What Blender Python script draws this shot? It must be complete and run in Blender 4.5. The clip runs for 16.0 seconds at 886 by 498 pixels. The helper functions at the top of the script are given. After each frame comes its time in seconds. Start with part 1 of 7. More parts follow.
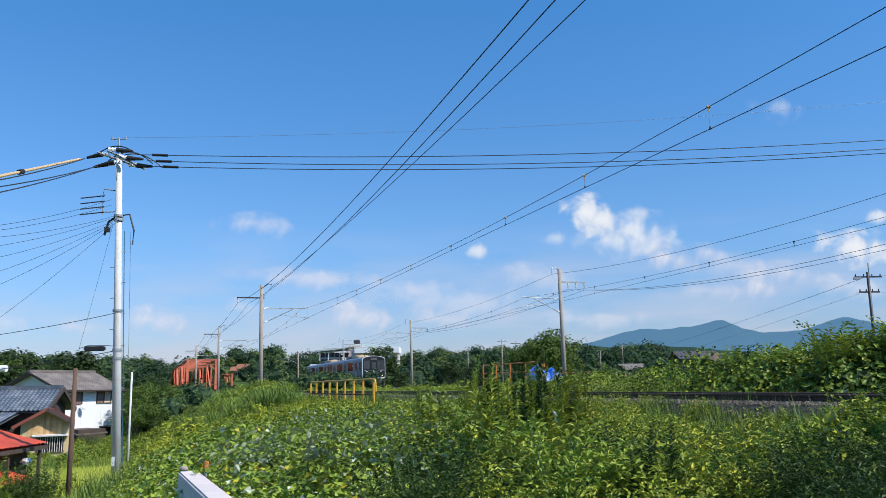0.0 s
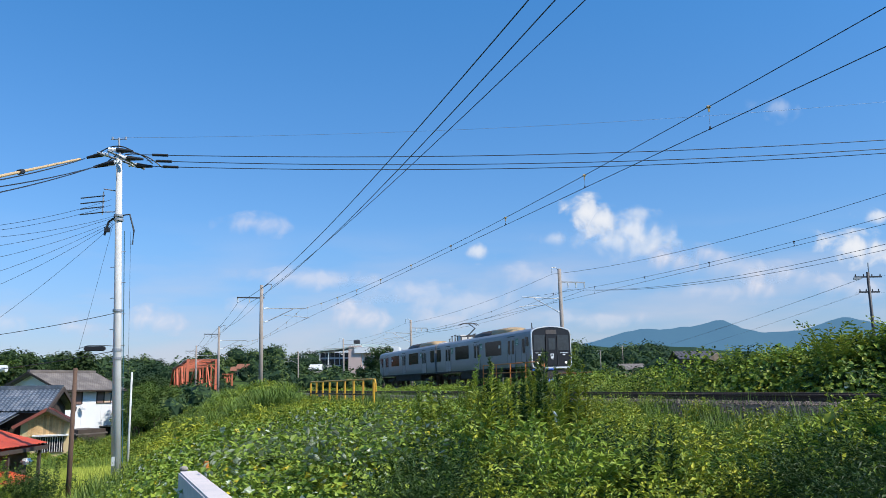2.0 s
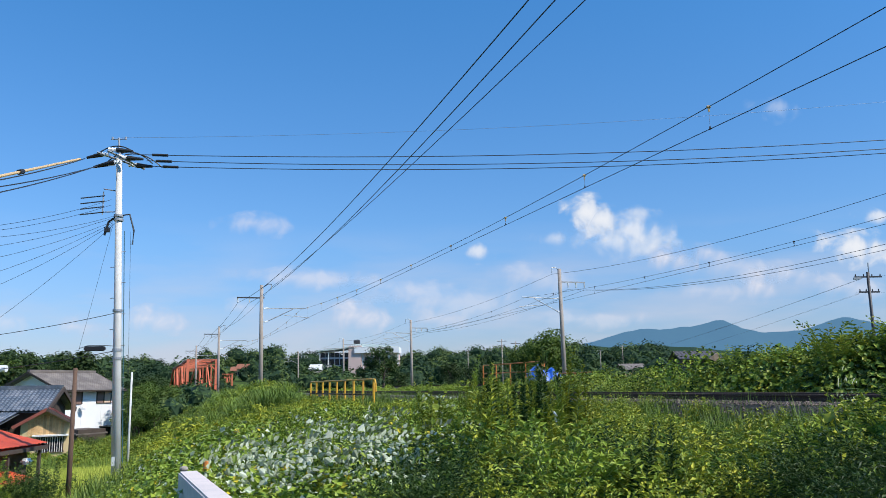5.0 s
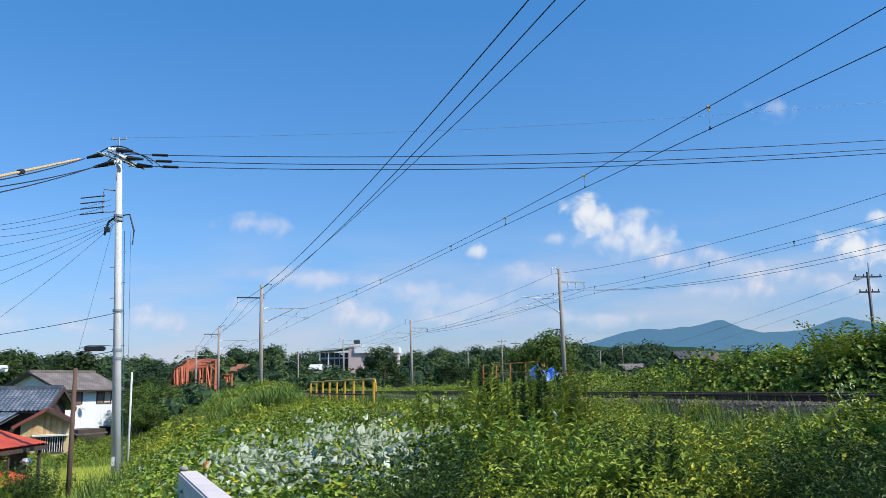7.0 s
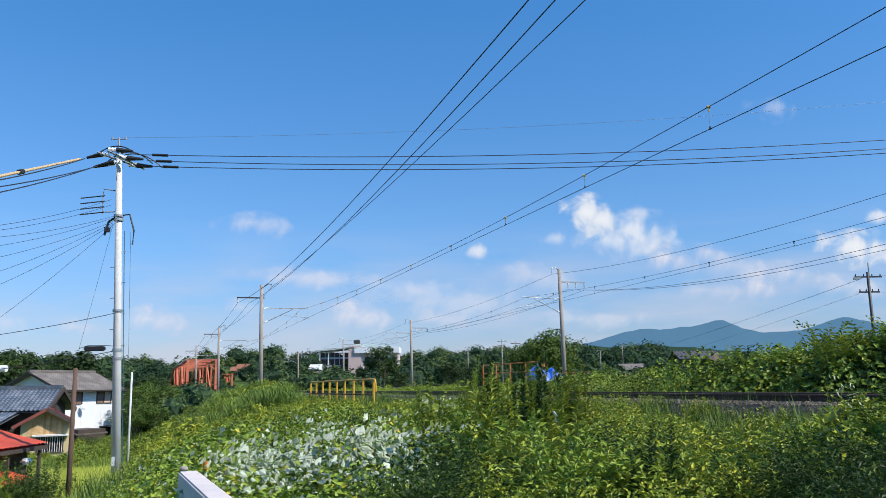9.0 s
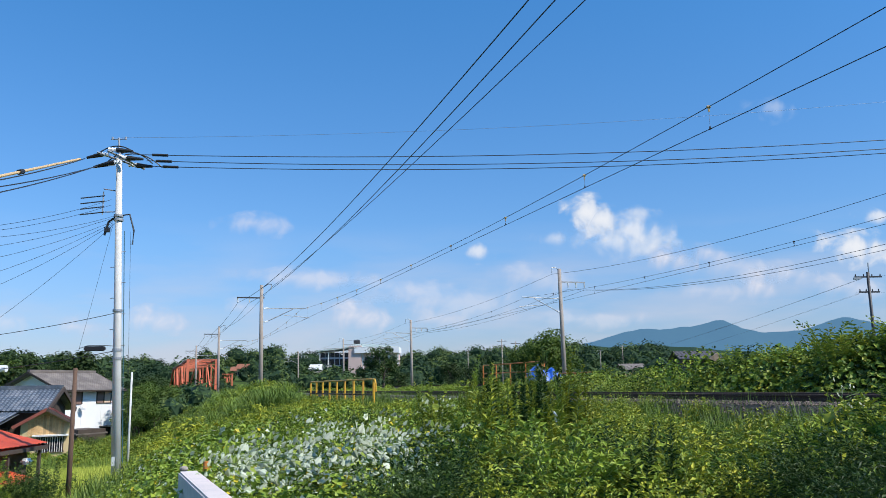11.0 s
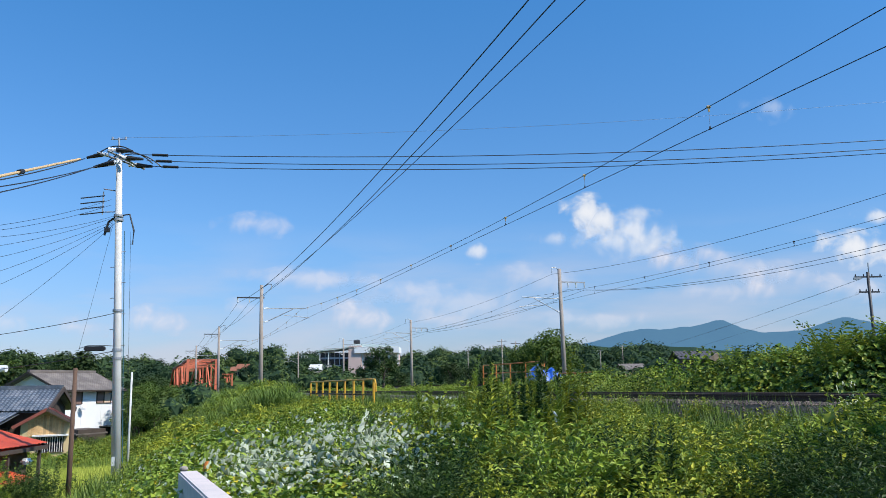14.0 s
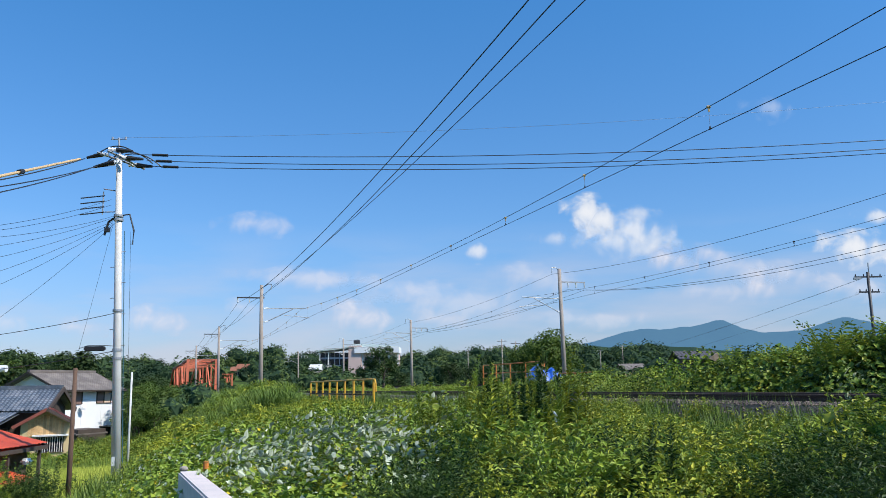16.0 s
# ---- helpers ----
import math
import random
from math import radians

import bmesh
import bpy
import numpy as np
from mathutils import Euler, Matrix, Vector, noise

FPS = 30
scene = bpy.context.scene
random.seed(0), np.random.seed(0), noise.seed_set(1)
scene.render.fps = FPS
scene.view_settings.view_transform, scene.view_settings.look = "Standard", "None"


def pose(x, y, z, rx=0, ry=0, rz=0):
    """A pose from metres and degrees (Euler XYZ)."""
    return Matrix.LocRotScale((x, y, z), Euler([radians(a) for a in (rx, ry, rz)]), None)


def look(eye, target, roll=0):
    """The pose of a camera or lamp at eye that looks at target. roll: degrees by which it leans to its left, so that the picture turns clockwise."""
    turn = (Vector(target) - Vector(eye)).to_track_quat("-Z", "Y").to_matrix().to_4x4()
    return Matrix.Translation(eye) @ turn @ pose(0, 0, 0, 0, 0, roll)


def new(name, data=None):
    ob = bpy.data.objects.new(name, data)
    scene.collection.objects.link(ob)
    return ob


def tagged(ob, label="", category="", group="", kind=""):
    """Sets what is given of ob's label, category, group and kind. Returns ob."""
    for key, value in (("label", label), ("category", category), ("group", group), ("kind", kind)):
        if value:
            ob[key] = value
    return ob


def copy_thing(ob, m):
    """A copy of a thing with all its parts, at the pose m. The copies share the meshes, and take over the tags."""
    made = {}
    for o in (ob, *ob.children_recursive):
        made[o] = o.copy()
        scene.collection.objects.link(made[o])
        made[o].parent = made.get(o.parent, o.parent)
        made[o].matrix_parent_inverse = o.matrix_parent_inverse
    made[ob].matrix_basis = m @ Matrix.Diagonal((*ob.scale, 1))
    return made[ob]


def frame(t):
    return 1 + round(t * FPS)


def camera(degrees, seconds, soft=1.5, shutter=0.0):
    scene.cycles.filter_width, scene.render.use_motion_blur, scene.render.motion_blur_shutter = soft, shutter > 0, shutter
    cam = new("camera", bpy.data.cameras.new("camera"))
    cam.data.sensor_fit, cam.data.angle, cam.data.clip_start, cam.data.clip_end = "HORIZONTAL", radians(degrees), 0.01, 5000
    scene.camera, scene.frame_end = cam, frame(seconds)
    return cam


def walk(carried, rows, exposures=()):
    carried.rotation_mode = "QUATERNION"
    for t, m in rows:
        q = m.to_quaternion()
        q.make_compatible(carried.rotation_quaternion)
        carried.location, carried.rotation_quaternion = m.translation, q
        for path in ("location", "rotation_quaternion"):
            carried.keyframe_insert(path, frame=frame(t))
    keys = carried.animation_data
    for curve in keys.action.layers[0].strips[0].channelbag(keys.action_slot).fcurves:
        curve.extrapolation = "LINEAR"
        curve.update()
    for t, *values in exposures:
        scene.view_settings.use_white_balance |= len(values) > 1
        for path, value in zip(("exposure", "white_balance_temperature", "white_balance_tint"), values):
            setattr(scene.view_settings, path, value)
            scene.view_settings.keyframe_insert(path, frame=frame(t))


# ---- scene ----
cam = camera(57.83, 16.0, 0.85)
EYE = (0.0, 0.0, 1.6)
PITCH = radians(9.633)
VIEW = look(EYE, (0, math.cos(PITCH), 1.6 + math.sin(PITCH)), -0.974)
walk(cam, [(0, VIEW), (16, VIEW)])

# ---- world, sun, exposure ----
SUN_AZ, SUN_EL = radians(118), radians(48)      # azimuth from +y towards +x
scene.view_settings.exposure = 0.0
world = bpy.data.worlds.new("sky")
scene.world = world
world.use_nodes = True
wn = world.node_tree
wn.nodes.clear()
sky = wn.nodes.new("ShaderNodeTexSky")
sky.sky_type, sky.sun_disc = "NISHITA", False
sky.sun_elevation, sky.sun_rotation = SUN_EL, SUN_AZ
sky.air_density, sky.dust_density, sky.ozone_density = 1.0, 0.35, 2.2
w_coord = wn.nodes.new("ShaderNodeTexCoord")
w_sep = wn.nodes.new("ShaderNodeSeparateXYZ")
w_map = wn.nodes.new("ShaderNodeMapping")
w_map.inputs["Scale"].default_value = (3.2, 3.2, 15.0)
w_noise = wn.nodes.new("ShaderNodeTexNoise")
w_noise.inputs["Scale"].default_value, w_noise.inputs["Detail"].default_value = 1.6, 7.0
w_ramp = wn.nodes.new("ShaderNodeMapRange")
w_ramp.inputs["From Min"].default_value, w_ramp.inputs["From Max"].default_value = 0.40, 0.68
w_low = wn.nodes.new("ShaderNodeMapRange")     # thin cloud lies low over the horizon
w_low.inputs["From Min"].default_value, w_low.inputs["From Max"].default_value = 0.2, 0.02
w_mul = wn.nodes.new("ShaderNodeMath")
w_mul.operation = "MULTIPLY"
w_k = wn.nodes.new("ShaderNodeMath")
w_k.operation, w_k.inputs[1].default_value = "MULTIPLY", 0.85
w_mix = wn.nodes.new("ShaderNodeMixRGB")
w_mix.inputs[2].default_value = (4.1, 4.3, 5.1, 1)
w_tint = wn.nodes.new("ShaderNodeValToRGB")      # clear dry air: deeper blue with height
w_tint.color_ramp.elements[0].position, w_tint.color_ramp.elements[0].color = 0.0, (0.54, 0.53, 0.74, 1)
w_tint.color_ramp.elements[1].position, w_tint.color_ramp.elements[1].color = 0.5, (0.36, 0.93, 1.32, 1)
w_el = w_tint.color_ramp.elements.new(0.17)
w_el.color = (0.52, 0.77, 1.03, 1)
w_hue = wn.nodes.new("ShaderNodeMixRGB")
w_hue.blend_type, w_hue.inputs[0].default_value = "MULTIPLY", 1.0
w_bg = wn.nodes.new("ShaderNodeBackground")
w_bg.inputs[1].default_value = 0.15
w_out = wn.nodes.new("ShaderNodeOutputWorld")
for a, b in ((w_coord.outputs["Generated"], w_sep.inputs[0]), (w_coord.outputs["Generated"], w_map.inputs[0]),
             (w_map.outputs[0], w_noise.inputs["Vector"]), (w_noise.outputs["Fac"], w_ramp.inputs[0]),
             (w_sep.outputs[2], w_low.inputs[0]), (w_ramp.outputs[0], w_mul.inputs[0]), (w_low.outputs[0], w_mul.inputs[1]),
             (w_mul.outputs[0], w_k.inputs[0]), (w_k.outputs[0], w_mix.inputs[0]), (sky.outputs[0], w_hue.inputs[1]), (w_sep.outputs[2], w_tint.inputs[0]), (w_tint.outputs[0], w_hue.inputs[2]),
             (w_hue.outputs[0], w_mix.inputs[1]), (w_mix.outputs[0], w_bg.inputs[0]), (w_bg.outputs[0], w_out.inputs[0])):
    wn.links.new(a, b)
sun_data = bpy.data.lights.new("sun", "SUN")
sun_data.energy, sun_data.angle, sun_data.color = 5.0, radians(0.55), (1.0, 0.95, 0.87)
sun = new("sun", sun_data)
sun.matrix_world = look((math.sin(SUN_AZ) * 60, math.cos(SUN_AZ) * 60, math.tan(SUN_EL) * 60), (0, 0, 0))

# ---- materials ----


def material(name, color, rough=0.7, metal=0.0, vary=0.25, scale=3.0, fine=40.0, bump=0.15, dirt=None, island=0.0, obrand=0.0, spec=0.5):
    """A surface whose colour varies at two scales, with fine relief; dirt: a second colour in patches."""
    m = bpy.data.materials.new(name)
    m.use_nodes = True
    nt = m.node_tree
    b = nt.nodes["Principled BSDF"]
    b.inputs["Roughness"].default_value, b.inputs["Metallic"].default_value = rough, metal
    b.inputs["Specular IOR Level"].default_value = spec
    co = nt.nodes.new("ShaderNodeTexCoord")
    n1, n2 = nt.nodes.new("ShaderNodeTexNoise"), nt.nodes.new("ShaderNodeTexNoise")
    n1.inputs["Scale"].default_value, n1.inputs["Detail"].default_value = scale, 5
    n2.inputs["Scale"].default_value, n2.inputs["Detail"].default_value = fine, 4
    nt.links.new(co.outputs["Object"], n1.inputs["Vector"])
    nt.links.new(co.outputs["Object"], n2.inputs["Vector"])
    add = nt.nodes.new("ShaderNodeMath")
    add.operation = "ADD"
    nt.links.new(n1.outputs["Fac"], add.inputs[0])
    nt.links.new(n2.outputs["Fac"], add.inputs[1])
    val = nt.nodes.new("ShaderNodeMapRange")
    val.inputs["From Min"].default_value, val.inputs["From Max"].default_value = 0.6, 1.4
    val.inputs["To Min"].default_value, val.inputs["To Max"].default_value = 1 - vary, 1 + vary
    nt.links.new(add.outputs[0], val.inputs[0])
    last = val.outputs[0]
    for amount, kind in ((island, "geo"), (obrand, "obj")):
        if amount:
            src = nt.nodes.new("ShaderNodeNewGeometry" if kind == "geo" else "ShaderNodeObjectInfo")
            mr = nt.nodes.new("ShaderNodeMapRange")
            mr.inputs["To Min"].default_value, mr.inputs["To Max"].default_value = 1 - amount, 1 + amount
            nt.links.new(src.outputs["Random Per Island" if kind == "geo" else "Random"], mr.inputs[0])
            mu = nt.nodes.new("ShaderNodeMath")
            mu.operation = "MULTIPLY"
            nt.links.new(last, mu.inputs[0])
            nt.links.new(mr.outputs[0], mu.inputs[1])
            last = mu.outputs[0]
    mix = nt.nodes.new("ShaderNodeMixRGB")
    mix.inputs[1].default_value = (*color, 1)
    mix.inputs[2].default_value = (*(dirt or color), 1)
    if dirt:
        dr = nt.nodes.new("ShaderNodeMapRange")
        dr.inputs["From Min"].default_value, dr.inputs["From Max"].default_value = 0.45, 0.65
        nt.links.new(n1.outputs["Fac"], dr.inputs[0])
        nt.links.new(dr.outputs[0], mix.inputs[0])
    else:
        mix.inputs[0].default_value = 0
    hsv = nt.nodes.new("ShaderNodeHueSaturation")
    nt.links.new(mix.outputs[0], hsv.inputs["Color"])
    nt.links.new(last, hsv.inputs["Value"])
    nt.links.new(hsv.outputs[0], b.inputs["Base Color"])
    if bump:
        bp = nt.nodes.new("ShaderNodeBump")
        bp.inputs["Strength"].default_value, bp.inputs["Distance"].default_value = bump, 0.02
        nt.links.new(n2.outputs["Fac"], bp.inputs["Height"])
        nt.links.new(bp.outputs[0], b.inputs["Normal"])
    return m


def leaf_material(name, color, second, rough=0.5, through_light=0.16, gloss=0.22):
    """A leaf: colour differs from leaf to leaf and by patches of the plant, light passes through it."""
    m = bpy.data.materials.new(name)
    m.use_nodes = True
    nt = m.node_tree
    b = nt.nodes["Principled BSDF"]
    b.inputs["Roughness"].default_value, b.inputs["Specular IOR Level"].default_value = rough, gloss
    geo = nt.nodes.new("ShaderNodeNewGeometry")
    inf = nt.nodes.new("ShaderNodeObjectInfo")
    co = nt.nodes.new("ShaderNodeTexCoord")
    n1 = nt.nodes.new("ShaderNodeTexNoise")
    n1.inputs["Scale"].default_value = 1.3
    nt.links.new(co.outputs["Object"], n1.inputs["Vector"])
    add = nt.nodes.new("ShaderNodeMath")
    add.operation = "MULTIPLY_ADD"
    add.inputs[1].default_value = 0.55
    nt.links.new(geo.outputs["Random Per Island"], add.inputs[0])
    nt.links.new(n1.outputs["Fac"], add.inputs[2])
    mr = nt.nodes.new("ShaderNodeMapRange")
    mr.inputs["From Min"].default_value, mr.inputs["From Max"].default_value = 0.4, 1.15
    nt.links.new(add.outputs[0], mr.inputs[0])
    mix = nt.nodes.new("ShaderNodeMixRGB")
    mix.inputs[1].default_value, mix.inputs[2].default_value = (*color, 1), (*second, 1)
    nt.links.new(mr.outputs[0], mix.inputs[0])
    hsv = nt.nodes.new("ShaderNodeHueSaturation")
    vr = nt.nodes.new("ShaderNodeMapRange")
    vr.inputs["To Min"].default_value, vr.inputs["To Max"].default_value = 0.8, 1.2
    nt.links.new(inf.outputs["Random"], vr.inputs[0])
    nt.links.new(mix.outputs[0], hsv.inputs["Color"])
    nt.links.new(vr.outputs[0], hsv.inputs["Value"])
    nt.links.new(hsv.outputs[0], b.inputs["Base Color"])
    tr = nt.nodes.new("ShaderNodeBsdfTranslucent")
    nt.links.new(hsv.outputs[0], tr.inputs["Color"])
    ms = nt.nodes.new("ShaderNodeMixShader")
    ms.inputs[0].default_value = through_light
    nt.links.new(b.outputs[0], ms.inputs[1])
    nt.links.new(tr.outputs[0], ms.inputs[2])
    nt.links.new(ms.outputs[0], nt.nodes["Material Output"].inputs[0])
    return m


def glass_material(name, color, rough=0.08):
    m = material(name, color, rough, 0.0, 0.3, 0.8, 5.0, 0.0)
    m.node_tree.nodes["Principled BSDF"].inputs["Specular IOR Level"].default_value = 0.25
    return m


M_SOIL = material("soil_and_grass", (0.055, 0.085, 0.022), 0.95, 0, 0.5, 0.35, 9.0, 0.6, (0.075, 0.12, 0.025), spec=0.1)
M_BALLAST = material("ballast", (0.10, 0.085, 0.075), 0.95, 0, 0.45, 2.0, 30.0, 0.8, (0.10, 0.08, 0.07), spec=0.2)
M_STONE = material("ballast_stone", (0.15, 0.115, 0.095), 0.9, 0, 0.2, 5.0, 60.0, 0.3, island=0.5, spec=0.2)
M_RUST = material("rusty_rail", (0.075, 0.042, 0.03), 0.8, 0.2, 0.35, 2.0, 50.0, 0.3)
M_RAILTOP = material("rail_head", (0.11, 0.09, 0.085), 0.45, 0.7, 0.2, 2.0, 60.0, 0.05)
M_SLEEPER = material("sleeper", (0.06, 0.05, 0.045), 0.9, 0, 0.4, 2.0, 25.0, 0.4)
M_CONCRETE = material("pole_concrete", (0.66, 0.64, 0.61), 0.85, 0, 0.16, 1.2, 30.0, 0.25, (0.55, 0.53, 0.50))
M_CONC_OLD = material("weathered_pole_concrete", (0.36, 0.31, 0.27), 0.9, 0, 0.2, 1.5, 30.0, 0.25, (0.28, 0.23, 0.19))
M_WOODPOLE = material("pole_wood", (0.13, 0.075, 0.05), 0.9, 0, 0.3, 2.5, 60.0, 0.4)
M_STEEL = material("galvanised_steel", (0.36, 0.37, 0.39), 0.55, 0.45, 0.12, 2.0, 40.0, 0.05)
M_DARKSTEEL = material("dark_steel", (0.06, 0.06, 0.065), 0.55, 0.5, 0.2, 2.0, 40.0, 0.1)
M_WIRE = material("wire", (0.035, 0.038, 0.045), 0.5, 0.3, 0.1, 1.0, 10.0, 0)
M_BLUECABLE = material("blue_cable_sheath", (0.03, 0.12, 0.17), 0.5, 0.0, 0.1, 1.0, 10.0, 0)
M_CABLE = material("cable_sheath", (0.025, 0.027, 0.03), 0.5, 0.0, 0.1, 1.0, 10.0, 0)
M_PALEWIRE = material("thin_wire", (0.30, 0.34, 0.40), 0.5, 0.6, 0.1, 1.0, 10.0, 0)
M_PORCELAIN = material("porcelain", (0.85, 0.85, 0.84), 0.25, 0, 0.05, 3.0, 20.0, 0)
M_SLEEVE = material("yellow_sleeve", (0.62, 0.42, 0.20), 0.6, 0, 0.15, 2.0, 20.0, 0.1)
M_BLACK = material("black_rubber", (0.02, 0.02, 0.022), 0.6, 0, 0.1, 2.0, 20.0, 0.05)
M_YELLOW = material("yellow_paint", (0.72, 0.38, 0.03), 0.5, 0, 0.15, 3.0, 40.0, 0.1, (0.55, 0.26, 0.03))
M_ORANGE = material("orange_rail_paint", (0.62, 0.20, 0.04), 0.55, 0, 0.2, 2.0, 40.0, 0.1)
M_TRUSS = material("red_oxide_paint", (0.66, 0.17, 0.085), 0.6, 0, 0.2, 0.5, 12.0, 0.1, (0.52, 0.12, 0.06))
M_WHITEBAR = material("white_barrier_paint", (0.72, 0.62, 0.57), 0.85, 0, 0.1, 4.0, 60.0, 0.08, (0.60, 0.53, 0.50), spec=0.2)
M_PLASTER = material("white_plaster", (0.82, 0.82, 0.82), 0.85, 0, 0.06, 0.8, 30.0, 0.1)
M_GREYTILE = material("brown_grey_roof_tile", (0.155, 0.13, 0.115), 0.75, 0, 0.25, 1.0, 18.0, 0.2, (0.20, 0.17, 0.145))
M_BLUETILE = material("glazed_blue_grey_tile", (0.10, 0.12, 0.15), 0.3, 0, 0.35, 1.5, 12.0, 0.2, (0.16, 0.17, 0.19), obrand=0.4)
M_REDROOF = material("red_painted_roof", (0.62, 0.085, 0.03), 0.55, 0, 0.15, 1.0, 25.0, 0.15, (0.48, 0.07, 0.03))
M_BROWNROOF = material("red_brown_sheet_roof", (0.22, 0.06, 0.04), 0.6, 0, 0.2, 1.5, 25.0, 0.1)
M_BOARD = material("tan_boards", (0.62, 0.40, 0.19), 0.75, 0, 0.3, 1.2, 14.0, 0.2, (0.42, 0.24, 0.10), obrand=0.25)
M_TANWALL = material("tan_wall", (0.60, 0.46, 0.25), 0.85, 0, 0.12, 1.0, 20.0, 0.1)
M_DARKWOOD = material("dark_timber", (0.07, 0.05, 0.04), 0.8, 0, 0.3, 2.0, 25.0, 0.2)
M_SHUTTER = material("brown_shutter", (0.24, 0.15, 0.12), 0.7, 0, 0.1, 2.0, 25.0, 0.1)
M_CURTAIN = material("cream_curtain", (0.70, 0.50, 0.36), 0.8, 0, 0.1, 2.0, 25.0, 0.1)
M_GLASS = glass_material("window_glass", (0.02, 0.025, 0.03))
M_BODY = material("train_silver_grey", (0.25, 0.255, 0.27), 0.42, 0.25, 0.05, 0.5, 8.0, 0.02)
M_BODYWHITE = material("train_pale_trim", (0.75, 0.76, 0.78), 0.35, 0.2, 0.05, 0.5, 8.0, 0.02)
M_FRONT = material("train_black_front", (0.018, 0.017, 0.02), 0.25, 0, 0.1, 1.0, 10.0, 0.0)
M_TRAINGLASS = glass_material("train_glass", (0.012, 0.012, 0.014), 0.12)
M_TRAINGLASS.node_tree.nodes["Principled BSDF"].inputs["Specular IOR Level"].default_value = 0.07
M_SCREEN = glass_material("windscreen_glass", (0.04, 0.048, 0.055), 0.08)
M_SCREEN.node_tree.nodes["Principled BSDF"].inputs["Specular IOR Level"].default_value = 0.5
M_GREEN = material("green_sign", (0.01, 0.16, 0.09), 0.4, 0, 0.05, 2.0, 20.0, 0)
M_WHITE = material("white_paint", (0.80, 0.80, 0.80), 0.5, 0, 0.04, 2.0, 20.0, 0)
M_ROOFUNIT = material("roof_unit_grey", (0.10, 0.085, 0.08), 0.55, 0.2, 0.15, 1.0, 15.0, 0.05)
M_ROOFTAN = material("roof_unit_tan", (0.50, 0.33, 0.17), 0.6, 0, 0.15, 1.0, 15.0, 0.05)
M_UNDER = material("underframe", (0.05, 0.045, 0.04), 0.8, 0.2, 0.3, 2.0, 20.0, 0.2)
M_TERRA = material("terracotta", (0.30, 0.12, 0.07), 0.85, 0, 0.2, 3.0, 30.0, 0.2)
M_TARP = material("blue_tarpaulin", (0.01, 0.10, 0.45), 0.45, 0, 0.15, 1.5, 12.0, 0.3)
M_PINKWALL = material("pale_pink_wall", (0.62, 0.46, 0.41), 0.85, 0, 0.08, 0.2, 8.0, 0.05)
M_PALEWALL = material("pale_wall", (0.72, 0.70, 0.67), 0.85, 0, 0.08, 0.2, 8.0, 0.05)
M_GREENROOF = material("pale_green_roof", (0.42, 0.50, 0.46), 0.6, 0.1, 0.1, 0.2, 8.0, 0.05)
M_BARK = material("bark", (0.09, 0.065, 0.045), 0.9, 0, 0.3, 4.0, 40.0, 0.5)
M_STEM = material("stem", (0.09, 0.15, 0.04), 0.8, 0, 0.3, 4.0, 40.0, 0.2)
L_KUDZU = leaf_material("broad_leaf", (0.10, 0.18, 0.022), (0.33, 0.40, 0.05))
L_WEED = leaf_material("weed_leaf", (0.15, 0.22, 0.024), (0.50, 0.48, 0.05))
L_STALK = leaf_material("stalk_leaf", (0.15, 0.23, 0.03), (0.46, 0.46, 0.055))
# near-black leaf colour, partly a stand-in for deep shade among the plants
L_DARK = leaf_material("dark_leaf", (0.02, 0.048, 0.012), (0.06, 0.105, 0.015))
L_PALE = leaf_material("pale_underside", (0.36, 0.41, 0.27), (0.70, 0.73, 0.57), 0.65, 0.2, 0.1)
L_YELLOW = leaf_material("yellow_leaf", (0.46, 0.38, 0.02), (0.58, 0.45, 0.04))
L_GRASS = leaf_material("grass_blade", (0.10, 0.175, 0.03), (0.23, 0.30, 0.055))
L_FIELD = leaf_material("field_grass", (0.33, 0.40, 0.045), (0.52, 0.52, 0.10))
L_TREE = leaf_material("tree_leaf", (0.02, 0.042, 0.013), (0.06, 0.095, 0.02), 0.6, 0.22)
L_COPSE = leaf_material("copse_leaf", (0.05, 0.10, 0.018), (0.14, 0.20, 0.03), 0.6, 0.22)
L_FAR = leaf_material("far_wood_leaf", (0.035, 0.07, 0.028), (0.085, 0.13, 0.045), 0.7, 0.15, 0.1)
L_FARDARK = leaf_material("far_dark_leaf", (0.022, 0.048, 0.026), (0.05, 0.085, 0.04), 0.7, 0.15, 0.1)
L_FARLIGHT = leaf_material("far_light_leaf", (0.07, 0.115, 0.035), (0.14, 0.18, 0.055), 0.7, 0.15, 0.1)


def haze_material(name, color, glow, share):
    """Far distance: wooded slope, the haze of the bright air painted in as a glow."""
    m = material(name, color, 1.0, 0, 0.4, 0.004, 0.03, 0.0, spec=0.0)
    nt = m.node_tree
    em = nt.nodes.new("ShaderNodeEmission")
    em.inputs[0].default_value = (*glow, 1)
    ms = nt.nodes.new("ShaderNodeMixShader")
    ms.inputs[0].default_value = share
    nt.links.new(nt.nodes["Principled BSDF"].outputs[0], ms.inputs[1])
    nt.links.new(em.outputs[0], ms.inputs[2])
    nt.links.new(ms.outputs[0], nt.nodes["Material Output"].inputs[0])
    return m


# the bluish emission colour stands in for haze before the slopes
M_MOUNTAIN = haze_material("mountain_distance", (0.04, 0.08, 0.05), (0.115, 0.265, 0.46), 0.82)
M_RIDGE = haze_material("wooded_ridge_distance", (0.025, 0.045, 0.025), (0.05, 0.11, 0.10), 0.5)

# ---- plan: u across the tracks (to the east), v along them (to the bridge) ----
CU, SU = 0.9414, 0.3373
U_NEAR, Z_NEAR, Z_FAR = 10.12, 1.368, 1.617


def P(u, v, z=0.0):
    return Vector((CU * u - SU * v, SU * u + CU * v, z))


